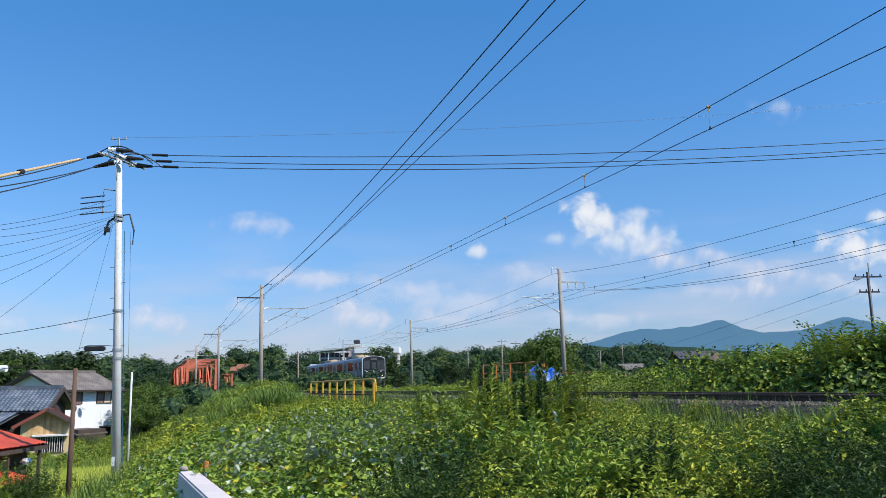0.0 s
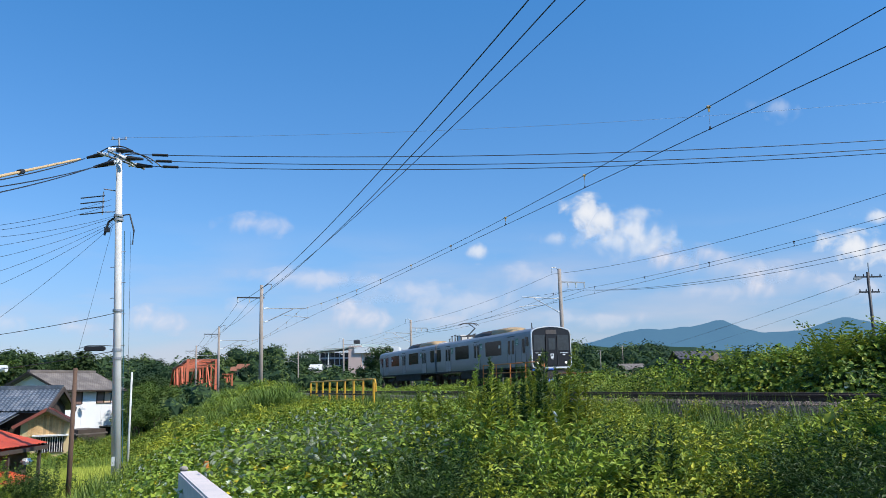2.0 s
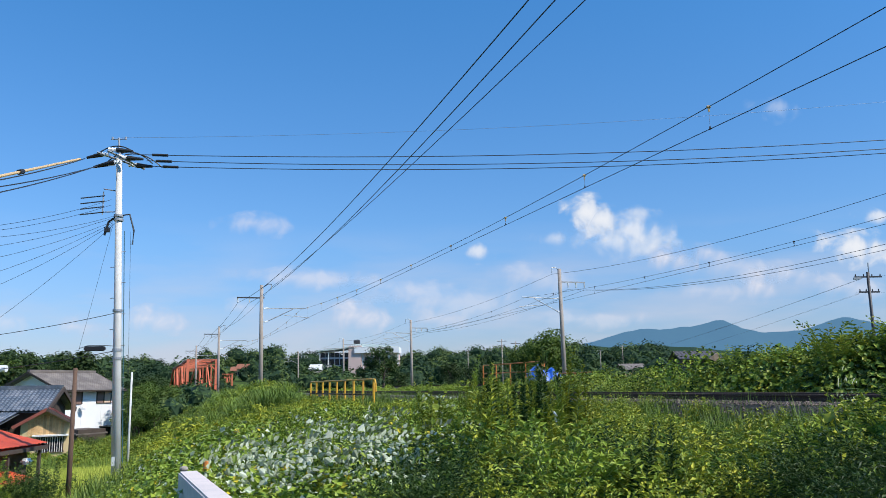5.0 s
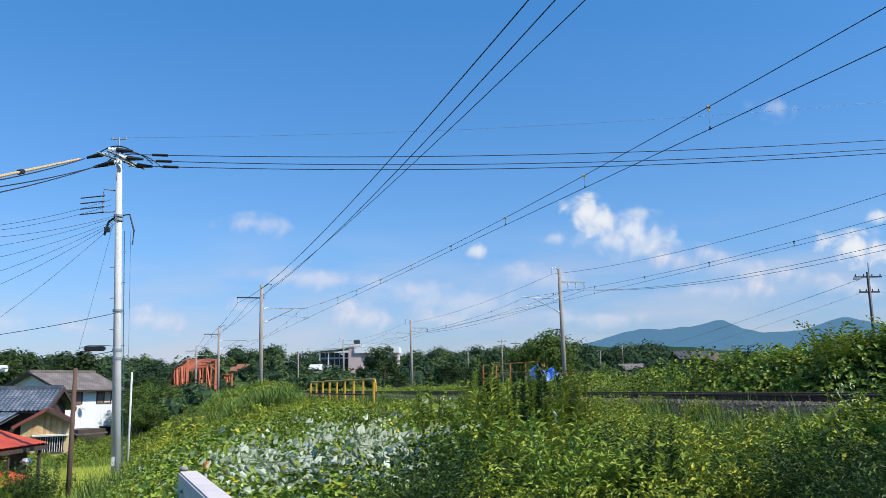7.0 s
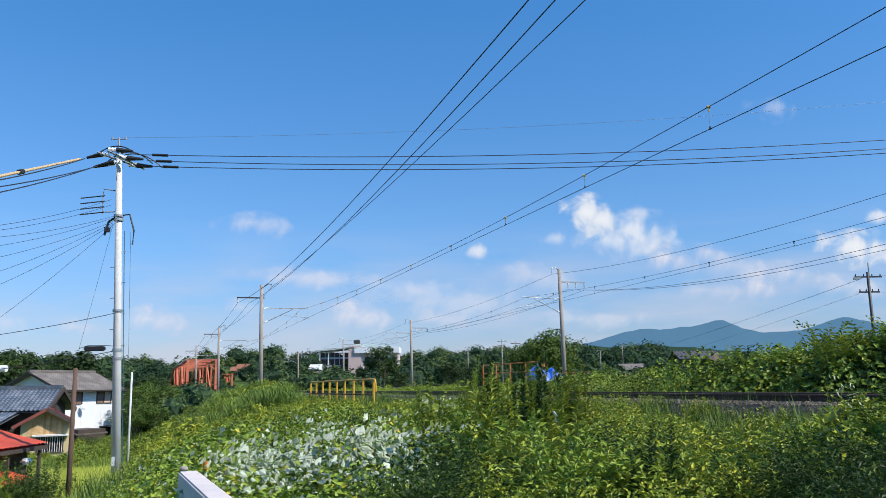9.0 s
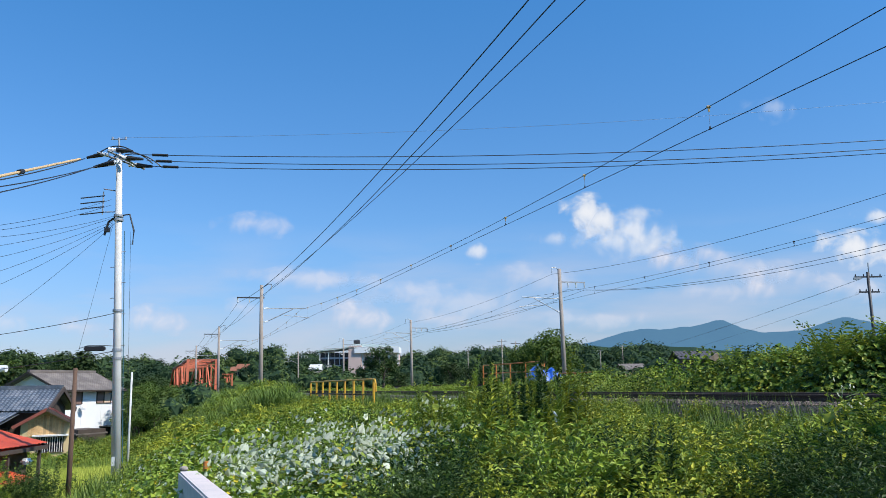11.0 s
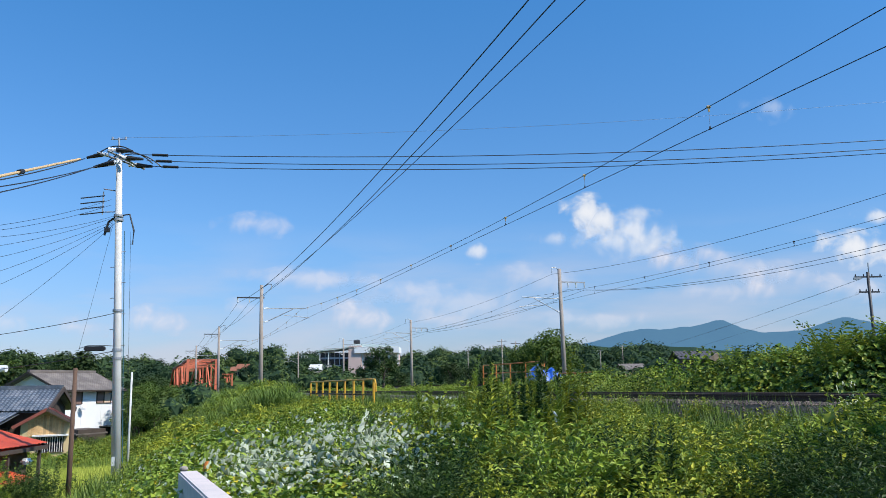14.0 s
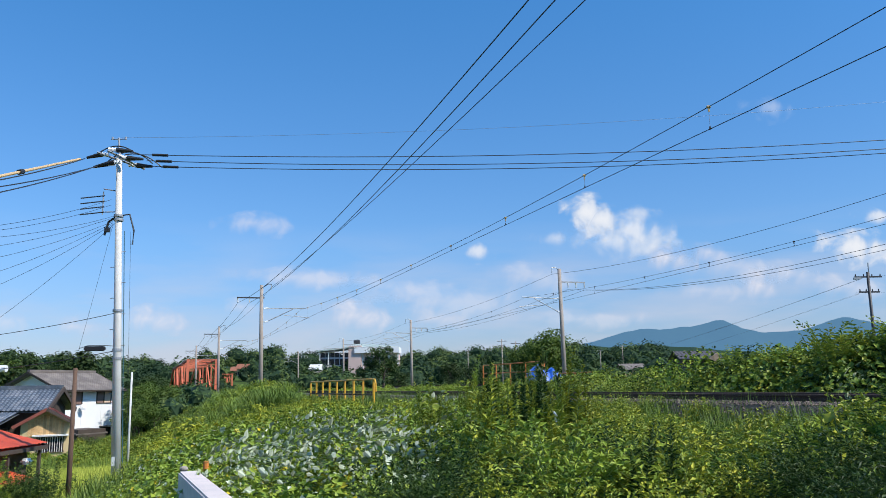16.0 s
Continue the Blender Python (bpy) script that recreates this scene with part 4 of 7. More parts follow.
wire("guy_wire", [(JX + 0.05, JY, 7.2), (JX + 0.25, JY + 0.2, -1.9)], 0.005, M_WIRE, "thin stay wire beside the concrete pole", "wire")
bm = bmesh.new()
box(bm, -12.15, 28, 3.05, 0.72, 0.18, 0.17, pose(0, 0, 0), 0.04)
clo = tagged(finish("cable_closure", bm, M_BLACK), "black splice closure hung on a telephone cable", "cable box")
bm = bmesh.new()
tube(bm, [(-12.7, 28, 3.06), (-12.4, 28, 3.16), (-11.9, 28, 3.16), (-11.3, 28, 3.12)], 0.012)
part("hanger", bm, M_CABLE, clo)


def simple_pole(name, x, y, z0, z1, r, mat, label, arms=(), cat="pole"):
    p = tagged(new(name), label, cat, "distant poles" if arms else "")
    p.matrix_basis = pose(x, y, 0)
    bm = bmesh.new()
    rod(bm, (0, 0, z0), (0, 0, z1), r, r * 0.75, 12)
    part("shaft", bm, mat, p, smooth=True)
    for z, w in arms:
        bm = bmesh.new()
        box(bm, 0, 0, z, w, 0.1, 0.1)
        part("crossarm", bm, M_DARKSTEEL, p)
        for k in (-0.45, -0.15, 0.15, 0.45):
            bm = bmesh.new()
            rod(bm, (w * k, 0, z + 0.04), (w * k, 0, z + 0.22), 0.05, 0.03, 8)
            part("insulator", bm, M_BLACK if mat is M_DARKSTEEL else M_PORCELAIN, p)
    return p


simple_pole("wooden_post", -10.95, 24, -2.4, 2.28, 0.078, M_WOODPOLE, "weathered brown timber post standing in the field")
simple_pole("thin_post", -15.45, 40, -3.2, 2.5, 0.06, M_CONCRETE, "thin pale concrete post in the grass")
rp = simple_pole("utility_pole", 30.9, 58, -1.4, 9.2, 0.13, M_DARKSTEEL, "dark utility pole behind the hedge with crossarms", ((8.85, 2.0), (7.75, 1.5)))
bm = bmesh.new()
rod(bm, (0.1, 0, 8.9), (0.1, 0, 9.9), 0.05, 0.04)
box(bm, -0.8, 0, 8.75, 0.5, 0.2, 0.14)
part("pole_top", bm, M_STEEL, rp)
for k, (z0, ex, ey, ez) in enumerate(((8.8, 53, 250, 9.5), (8.75, 52, 250, 9.0), (8.7, 51, 250, 8.6), (7.7, 54, 250, 6.5), (7.6, 52, 250, 6.2), (8.9, 40, 36, 9.2), (7.7, 40, 36, 8.0))):
    wire("distant_line", sag_line((30.6 - 0.12 * k, 58, z0), (ex, ey, ez), 0.8), 0.005, M_WIRE, "thin power line to the dark utility pole", "wire", "distant lines")
for x, y, zt in ((11.35, 160, 10.4), (14.05, 160, 9.9), (6.6, 230, 11.5), (18.5, 190, 8.2), (50, 260, 12), (66, 300, 15)):
    simple_pole("utility_pole", x, y, -2, zt, 0.13, M_CONC_OLD, "distant concrete utility pole with crossarms", ((zt - 0.4, 1.9), (zt - 1.3, 1.3)))

# ---- steel truss bridges ----


def truss_bridge(u, v0, v1, turn, height, width, label):
    br = tagged(new("truss_bridge"), label, "bridge", "railway bridges")
    p = P(u, v0)
    br.matrix_basis = pose(p.x, p.y, Z_NEAR - 0.6, 0, 0, RZ_UV + turn)
    n = 8
    step = (v1 - v0) / n
    hw = width / 2

    def beam(nm, a, b, w):
        bm = bmesh.new()
        a, b = Vector(a), Vector(b)
        d = b - a
        box(bm, 0, 0, 0, w, w * 0.8, d.length, Matrix.Translation((a + b) / 2) @ d.to_track_quat("Z", "Y").to_matrix().to_4x4())
        part(nm, bm, M_TRUSS, br)

    for x in (-hw, hw):
        beam("bottom_chord", (x, 0, 0), (x, v1 - v0, 0), 0.45)
        beam("top_chord", (x, 0, height), (x, v1 - v0 - 2.4 * step, height * 0.97), 0.35)
        beam("end_post", (x, v1 - v0 - 2.4 * step, height * 0.97), (x, v1 - v0, 0), 0.4)
        beam("end_post", (x, 0, height), (x, 0, -1.5), 0.45)
        for i in range(1, n - 2):
            beam("vertical", (x, step * i, 0), (x, step * i, height), 0.2)
            beam("diagonal", (x, step * (i - 1), height if i % 2 else 0), (x, step * i, 0 if i % 2 else height), 0.2)
    for i in range(n - 2):
        beam("top_strut", (-hw, step * i, height), (hw, step * i, height), 0.25)
        beam("floor_beam", (-hw, step * i, -0.1), (hw, step * i, -0.1), 0.4)
        beam("portal_brace", (-hw, step * i, height - 0.9), (hw, step * i, height - 0.9), 0.18)
        beam("wind_brace", (-hw, step * i, height), (hw, step * (i + 0.9), height), 0.12)
    for s in (-1, 1):
        beam("knee_brace", (s * hw, 0, height - 1.9), (s * (hw - 1.1), 0, height - 0.9), 0.25)
    return br


truss_bridge(8.1, 154, 236, 1.2, 6.1, 5.0, "red-orange painted steel truss railway bridge over a river")
truss_bridge(19.8, 252, 310, 1.5, 5.2, 4.6, "red-orange steel truss bridge farther along the line")

# ---- bridge railings beside the tracks ----


def railing(name, pts, top, mid, foot, mat, n, label, curl):
    rl = tagged(new(name), label, "railing")
    a, b = Vector((*pts[0], 0)), Vector((*pts[1], 0))
    d = (b - a).normalized()
    for z, r, nm in ((top, 0.035, "handrail"), (mid, 0.03, "lower_rail")):
        bm = bmesh.new()
        line = [Vector((a.x, a.y, z)), Vector((b.x, b.y, z))]
        if z == top and curl:
            e = Vector((b.x, b.y, z))
            line += [e + d * 0.18 - Vector((0, 0, 0.04)), e + d * 0.28 - Vector((0, 0, 0.16)), e + d * 0.3 - Vector((0, 0, 0.45))]
        tube(bm, line, r, 8)
        part(nm, bm, mat if z == top or mat is M_ORANGE else M_RUST, rl)
    for i in range(n):
        p = a.lerp(b, i / (n - 1))
        bm = bmesh.new()
        tube(bm, [(p.x, p.y, foot), (p.x, p.y, top)], 0.045, 6)
        part("post", bm, mat, rl)
    return rl


railing("yellow_railing", [(-6.87, 41.5), (-2.6, 29.5)], 1.86, 1.3, 0.3, M_YELLOW, 9, "yellow painted steel railing on a small railway bridge", True)
railing("orange_railing", [(2.73, 58), (5.9, 49.3)], 2.93, 2.35, 0.9, M_ORANGE, 5, "orange painted steel railing beside the far track", True)
railing("orange_railing", [(6.6, 47.2), (7.9, 43.5)], 2.15, 1.9, 0.9, M_ORANGE, 3, "low orange steel guard beside the far track", False)
# dark girder of the small bridge under the near track
bm = bmesh.new()
box(bm, 0, 0, 0, 0.3, 12.5, 0.6, pose(-4.3, 35.5, 0.75, 0, 0, RZ_UV))
tagged(finish("bridge_girder", bm, M_DARKSTEEL), "dark steel girder carrying the near track", "girder")

# ---- white barrier end beside the path ----


def barrier():
    br = tagged(new("roadside_barrier"), "off-white painted steel barrier beside the path", "barrier")
    a, b = Vector((-2.09, 6.69, 0.95)), Vector((-0.1, 2.1, 0.95))
    d = (b - a).normalized()
    ang = math.atan2(d.y, d.x)
    br.matrix_basis = Matrix.Translation((a.x, a.y, 0)) @ Matrix.Rotation(ang, 4, "Z")
    n = (b - a).length
    bm = bmesh.new()
    box(bm, n / 2, 0, 0.80, n, 0.155, 0.30, None, 0.012)
    part("beam", bm, M_WHITEBAR, br)
    for x in (0.35, 2.2, 4.1):
        bm = bmesh.new()
        box(bm, x, 0, 0.2, 0.12, 0.1, 0.95, None, 0.01)
        part("post", bm, M_WHITEBAR, br)
    bm = bmesh.new()
    rod(bm, (-0.003, 0.06, 0.88), (-0.02, 0.06, 0.88), 0.012)
    rod(bm, (-0.003, -0.06, 0.88), (-0.02, -0.06, 0.88), 0.012)
    part("bolt", bm, M_STEEL, br)
    bm = bmesh.new()
    bmesh.ops.create_uvsphere(bm, u_segments=12, v_segments=8, radius=0.035, matrix=Matrix.Translation((-0.15, -0.02, 0.955)) @ Matrix.Diagonal((1, 1, 0.7, 1)))
    rod(bm, (-0.15, -0.02, 0.75), (-0.15, -0.02, 0.97), 0.025)
    part("end_knob", bm, M_CONC_OLD, br, "grey rounded post cap")
    return br


barrier()
bm = bmesh.new()
rod(bm, (-2.3, 7.9, 0.0), (-2.3, 7.9, 0.86), 0.012)
marker = tagged(finish("marker_stake", bm, M_STEEL), "thin stake with small orange reflector in the weeds", "marker")
bm = bmesh.new()
rod(bm, (-2.3, 7.9, 0.83), (-2.3, 7.9, 0.92), 0.028, 0.024, 10)
part("reflector", bm, M_ORANGE, marker, "orange reflector cap")

# ---- houses in the hollow ----


def tiled_plane(a, b, c, d, across, along, mat, parent, name="roof", amp=0.035):
    """A tiled roof slope between eave a-b and ridge d-c: rolls across, a small step at each course."""
    a, b, c, d = (Vector(p) for p in (a, b, c, d))
    nx, ny = across * 4, along * 2
    nor = (b - a).cross(d - a).normalized()
    verts, faces = [], []
    for j in range(ny + 1):
        for i in range(nx + 1):
            p = a.lerp(b, i / nx).lerp(d.lerp(c, i / nx), j / ny)
            h = amp * (0.5 + 0.5 * math.cos(i * math.tau / 4)) + (amp * 0.9 if j % 2 == 0 else 0.0)
            verts.append(tuple(p + nor * h))
    for j in range(ny):
        for i in range(nx):
            k = j * (nx + 1) + i
            faces.append((k, k + 1, k + nx + 2, k + nx + 1))
    under = len(verts)
    for p in (a, b, c, d):
        verts.append(tuple(p - nor * 0.1))
    faces.append((under + 3, under + 2, under + 1, under))
    o = new(name, raw_mesh(name, verts, faces, [mat]))
    o.parent = parent
    return o


def bar_between(name, a, b, w, h, mat, parent):
    bm = bmesh.new()
    a, b = Vector(a), Vector(b)
    d = b - a
    box(bm, 0, 0, 0, w, h, d.length, Matrix.Translation((a + b) / 2) @ d.to_track_quat("Z", "Y").to_matrix().to_4x4())
    return part(name, bm, mat, parent)


def gable_walls(parent, lx, ly, z0, ze, zr, mat, name="wall"):
    """Four walls with thickness; ridge runs along x."""
    t = 0.15
    for y0, y1 in ((0, t), (ly - t, ly)):
        bm = bmesh.new()
        box(bm, lx / 2, (y0 + y1) / 2, (z0 + ze) / 2, lx, t, ze - z0)
        part(name, bm, mat, parent)
    for x in (0, lx - t):
        bm = bmesh.new()
        outline = [(t, z0), (ly - t, z0), (ly - t, ze), (ly / 2, zr - 0.12), (t, ze)]
        f = [bm.verts.new((x, y, z)) for y, z in outline]
        g = [bm.verts.new((x + t, y, z)) for y, z in outline]
        bm.faces.new(f[::-1])
        bm.faces.new(g)
        for i in range(5):
            bm.faces.new((f[i], f[(i + 1) % 5], g[(i + 1) % 5], g[i]))
        bmesh.ops.recalc_face_normals(bm, faces=bm.faces)
        part(name, bm, mat, parent)


def window_on(parent, x, z, w, h, y=-0.02, shutter=None, pane_mat=None):
    bm = bmesh.new()
    for cx, cz, sx, sz in ((x, z + h / 2, w + 0.16, 0.08), (x, z - h / 2, w + 0.16, 0.08), (x - w / 2, z, 0.08, h), (x + w / 2, z, 0.08, h), (x, z, 0.06, h)):
        box(bm, cx, y, cz, sx, 0.1, sz)
    win = part("window", bm, M_DARKWOOD, parent)
    for k in (-1, 1):
        bm = bmesh.new()
        box(bm, x + k * w / 4, y + 0.03, z, w / 2 - 0.06, 0.02, h - 0.08)
        part("pane", bm, (pane_mat or M_GLASS) if k < 0 or not shutter else shutter, win)
    bm = bmesh.new()
    box(bm, x, y - 0.12, z + h / 2 + 0.14, w + 0.3, 0.3, 0.05)
    part("awning", bm, M_DARKWOOD, win)
    return win


def white_house():
    h = tagged(new("white_house"), "two-storey white plastered house with grey-brown tiled gable roof", "house")
    h.matrix_basis = pose(-36.35, 77, 0, 0, 0, 69)
    lx, ly, z0, ze, zr = 7.4, 7.0, -3.6, 2.0, 3.5
    gable_walls(h, lx, ly, z0, ze, zr, M_PLASTER)
    o = 0.75
    k = o * (zr - ze) / (ly / 2)
    e = lx + 0.2
    tiled_plane((-o, -o, ze - k), (e, -o, ze - k), (e, ly / 2, zr), (-o, ly / 2, zr), 34, 16, M_GREYTILE, h)
    tiled_plane((e, ly + o, ze - k), (-o, ly + o, ze - k), (-o, ly / 2, zr), (e, ly / 2, zr), 34, 16, M_GREYTILE, h)
    bar_between("ridge_cap", (-o, ly / 2, zr + 0.1), (e, ly / 2, zr + 0.1), 0.35, 0.25, M_GREYTILE, h)
    for x in (-o - 0.03, e + 0.03):
        for y0 in (-o, ly + o):
            bar_between("bargeboard", (x, y0, ze - k - 0.05), (x, ly / 2, zr - 0.05), 0.1, 0.2, M_DARKWOOD, h)
    bar_between("gutter", (-o, -o - 0.06, ze - k - 0.06), (e, -o - 0.06, ze - k - 0.06), 0.12, 0.1, M_DARKWOOD, h)
    bar_between("downpipe", (0.25, -0.08, ze - 0.3), (0.25, -0.08, z0), 0.08, 0.08, M_PLASTER, h)
    window_on(h, 1.6, 0.95, 1.9, 1.15, -0.03, M_SHUTTER, M_CURTAIN)
    window_on(h, 5.4, 0.98, 1.9, 1.15, -0.03, M_CURTAIN, M_SHUTTER)
    window_on(h, 5.8, -2.55, 1.3, 1.1, -0.03)
    for x in (2.55, 5.1):
        bm = bmesh.new()
        box(bm, x, -0.004, -0.8, 0.012, 0.012, 5.4)
        part("joint", bm, M_PALEWALL, h)
    # low dark lean-to against the wall
    bm = bmesh.new()
    box(bm, 1.6, -1.35, -2.75, 3.4, 2.2, 1.6)
    part("lean_to_wall", bm, M_DARKWOOD, h)
    bm = bmesh.new()
    box(bm, 1.6, -1.4, -1.85, 3.9, 2.8, 0.12, pose(0, 0, -0.1, 9, 0, 0))
    part("lean_to_roof", bm, M_GREYTILE, h)
    # satellite dish on a short arm
    bm = bmesh.new()
    bmesh.ops.create_cone(bm, cap_ends=True, segments=16, radius1=0.32, radius2=0.1, depth=0.14, matrix=pose(2.3, -0.55, 0.1, 70, 0, -30))
    rod(bm, (2.3, 0, 0), (2.3, -0.45, 0.1), 0.03)
    part("satellite_dish", bm, M_WHITE, h, "white satellite dish")
    return h


def tile_house():
    h = tagged(new("tiled_house"), "old low house with blue-grey glazed tile roofs and dark timber", "house")
    h.matrix_basis = pose(-37.5, 55.6, 0, 0, 0, 8)
    lx, ly, z0, ze, zr = 9.4, 5.2, -3.4, 0.55, 1.8
    gable_walls(h, lx, ly, z0, ze, zr, M_DARKWOOD)
    o = 0.55
    k = o * (zr - ze) / (ly / 2)
    tiled_plane((-o, -o, ze - k), (lx + o, -o, ze - k), (lx + o, ly / 2, zr), (-o, ly / 2, zr), 36, 12, M_BLUETILE, h, amp=0.06)
    tiled_plane((lx + o, ly + o, ze - k), (-o, ly + o, ze - k), (-o, ly / 2, zr), (lx + o, ly / 2, zr), 36, 12, M_BLUETILE, h, amp=0.06)
    bar_between("ridge_cap", (-o, ly / 2, zr + 0.12), (lx + o, ly / 2, zr + 0.12), 0.35, 0.3, M_BLUETILE, h)
    for y0 in (-o, ly + o):
        bar_between("bargeboard", (lx + o + 0.05, y0, ze - k - 0.05), (lx + o + 0.05, ly / 2, zr - 0.02), 0.12, 0.3, M_DARKWOOD, h)
    # lower roof in front
    tiled_plane((-o, -3.4, -0.65), (7.6, -3.4, -0.65), (8.2, -0.4, 0.25), (-o, -0.4, 0.25), 32, 12, M_BLUETILE, h, "lower_roof", 0.06)
    bm = bmesh.new()
    box(bm, 3.6, -1.6, -2.1, 7.6, 2.8, 2.6)
    part("lower_wall", bm, M_DARKWOOD, h)
    for i in range(9):
        bm = bmesh.new()
        box(bm, lx + 0.02, 0.6 + 0.5 * i, -0.9, 0.04, 0.44, 2.9)
        part("plank", bm, M_DARKWOOD, h)
    return h


def tan_house():
    h = tagged(new("tan_gabled_house"), "small tan house with boarded gable and red-brown roof", "house")
    h.matrix_basis = pose(-27.15, 52.3, 0, 0, 0, 24)
    w, dep, z0, ze, zr = 2.95, 5.0, -3.4, -0.4, 0.45
    for x in (0.05, w - 0.05):
        bm = bmesh.new()
        box(bm, x, dep / 2, (z0 + ze) / 2, 0.1, dep - 0.2, ze - z0)
        part("wall", bm, M_TANWALL, h)
    for y in (0.05, dep - 0.05):
        bm = bmesh.new()
        pts = [(0, z0), (w, z0), (w, ze), (w / 2, zr), (0, ze)]
        f = [bm.verts.new((x, y - 0.05, z)) for x, z in pts]
        g = [bm.verts.new((x, y + 0.05, z)) for x, z in pts]
        bm.faces.new(f)
        bm.faces.new(g[::-1])
        for i in range(5):
            bm.faces.new((f[i], g[i], g[(i + 1) % 5], f[(i + 1) % 5]))
        bmesh.ops.recalc_face_normals(bm, faces=bm.faces)
        part("wall", bm, M_TANWALL, h)
    n = 12
    for i in range(n):
        x0 = w * 0.14 + (w * 0.72) * i / n
        x1 = x0 + w * 0.72 / n - 0.012
        top = zr - 0.25 - abs((x0 + x1) / 2 - w / 2) * (zr - ze) / (w / 2)
        bm = bmesh.new()
        box(bm, (x0 + x1) / 2, -0.02, (top - 1.2) / 2, x1 - x0, 0.035, top + 1.2)
        part("board", bm, M_BOARD, h)
    for s in (-1, 1):
        over = 0.45 if s < 0 else 0.1
        ex = w / 2 + s * (w / 2 + over)
        ez = zr + 0.1 - (w / 2 + over) * (zr - ze) / (w / 2)
        a, b = Vector((ex, -0.6, ez)), Vector((w / 2, -0.6, zr + 0.1))
        bm = bmesh.new()
        m = [bm.verts.new(p) for p in (a, b, b + Vector((0, dep + 1, 0)), a + Vector((0, dep + 1, 0)))]
        bm.faces.new(m if s < 0 else m[::-1])
        bmesh.ops.solidify(bm, geom=bm.faces[:], thickness=0.1)
        part("roof", bm, M_BROWNROOF, h, "red-brown sheet metal roof")
        bar_between("bargeboard", a + Vector((0, -0.04, -0.05)), b + Vector((0, -0.04, -0.05)), 0.06, 0.2, M_BROWNROOF if s < 0 else M_DARKWOOD, h)
    bm = bmesh.new()
    box(bm, 1.75, -0.3, -1.12, 2.1, 0.55, 0.06, pose(0, 0, 0, 8, 0, 0))
    part("awning", bm, M_PALEWALL, h)
    win = window_on(h, 1.75, -1.75, 1.5, 0.9, -0.05)
    for i in range(11):
        bm = bmesh.new()
        box(bm, 1.05 + 0.14 * i, -0.13, -1.75, 0.03, 0.03, 0.95)
        part("bar", bm, M_PALEWALL, win)
    return h


def red_shed():
    h = tagged(new("red_roofed_shed"), "dark shed with bright red ribbed metal roof", "shed")
    h.matrix_basis = pose(-15.35, 23.65, 0.33, 0, 0, 90)
    bm = bmesh.new()
    box(bm, 3.6, 1.9, -1.95, 7.0, 3.2, 2.3)
    part("wall", bm, M_DARKWOOD, h)
    tiled_plane((-0.3, -0.2, -0.66), (7.55, -0.2, -0.66), (7.55, 1.9, -0.1), (-0.3, 1.9, -0.1), 24, 1, M_REDROOF, h, amp=0.03)
    tiled_plane((7.55, 4.0, -0.66), (-0.3, 4.0, -0.66), (-0.3, 1.9, -0.1), (7.55, 1.9, -0.1), 24, 1, M_REDROOF, h, amp=0.03)
    bar_between("ridge_cap", (-0.3, 1.9, -0.05), (7.6, 1.9, -0.05), 0.18, 0.08, M_REDROOF, h)
    bar_between("eave_board", (-0.3, -0.22, -0.78), (7.55, -0.22, -0.78), 0.07, 0.14, M_DARKWOOD, h)
    for y0 in (-0.2, 4.0):
        bar_between("verge_board", (7.58, y0, -0.76), (7.58, 1.9, -0.2), 0.07, 0.14, M_DARKWOOD, h)
    for x in (7.2, 5.0, 2.6):
        bar_between("post", (x, -0.1, -0.8), (x, -0.1, -2.8), 0.1, 0.1, M_DARKWOOD, h)
    tiled_plane((0.5, -0.75, -1.75), (5.6, -0.75, -1.75), (5.6, 0.2, -1.5), (0.5, 0.2, -1.5), 16, 1, M_REDROOF, h, "lower_roof", 0.03)
    bm = bmesh.new()
    box(bm, 6.3, -0.1, -1.2, 0.5, 0.3, 0.22, None, 0.08)
    part("basin", bm, M_WHITE, h, "white basin under the eaves")
    return h


white_house(), tile_house(), tan_house(), red_shed()
bm = bmesh.new()
rod(bm, (-9.55, 22.5, -2.1), (-9.55, 22.5, -1.35), 0.34, 0.40, 20)
rod(bm, (-9.55, 22.5, -1.36), (-9.55, 22.5, -1.28), 0.42, 0.36, 20)
tagged(finish("clay_jar", bm, M_TERRA), "reddish-brown clay jar standing in the grass", "jar")
for x, y, w in ((-13.2, 23.5, 1.6), (-12.2, 23.0, 1.2), (-14.4, 24.6, 1.4)):
    bm = bmesh.new()
    box(bm, 0, 0, 0, w, 0.5, 0.3, pose(x, y, -1.95, 4, 3, 15), 0.05)
    tagged(finish("stone_slab", bm, M_CONCRETE), "pale stone slab lying in the garden", "stone", "garden stones")


bm = bmesh.new()
box(bm, 0, 0, 0, 0.9, 0.35, 0.55, pose(-20.6, 37.0, -0.35), 0.1)
tagged(finish("air_conditioner", bm, M_PALEWALL), "pale wall unit beside the red roof", "appliance")
bm = bmesh.new()
rod(bm, (-22.0, 39.5, 2.75), (-21.4, 39.5, 2.75), 0.17, 0.17, 12)
rod(bm, (-22.3, 39.5, -3), (-22.3, 39.5, 2.9), 0.06)
tagged(finish("street_light", bm, M_WHITE), "white street light head on a thin post", "street lamp")

# ---- distance: large building, far houses, tarpaulin, hall roof ----


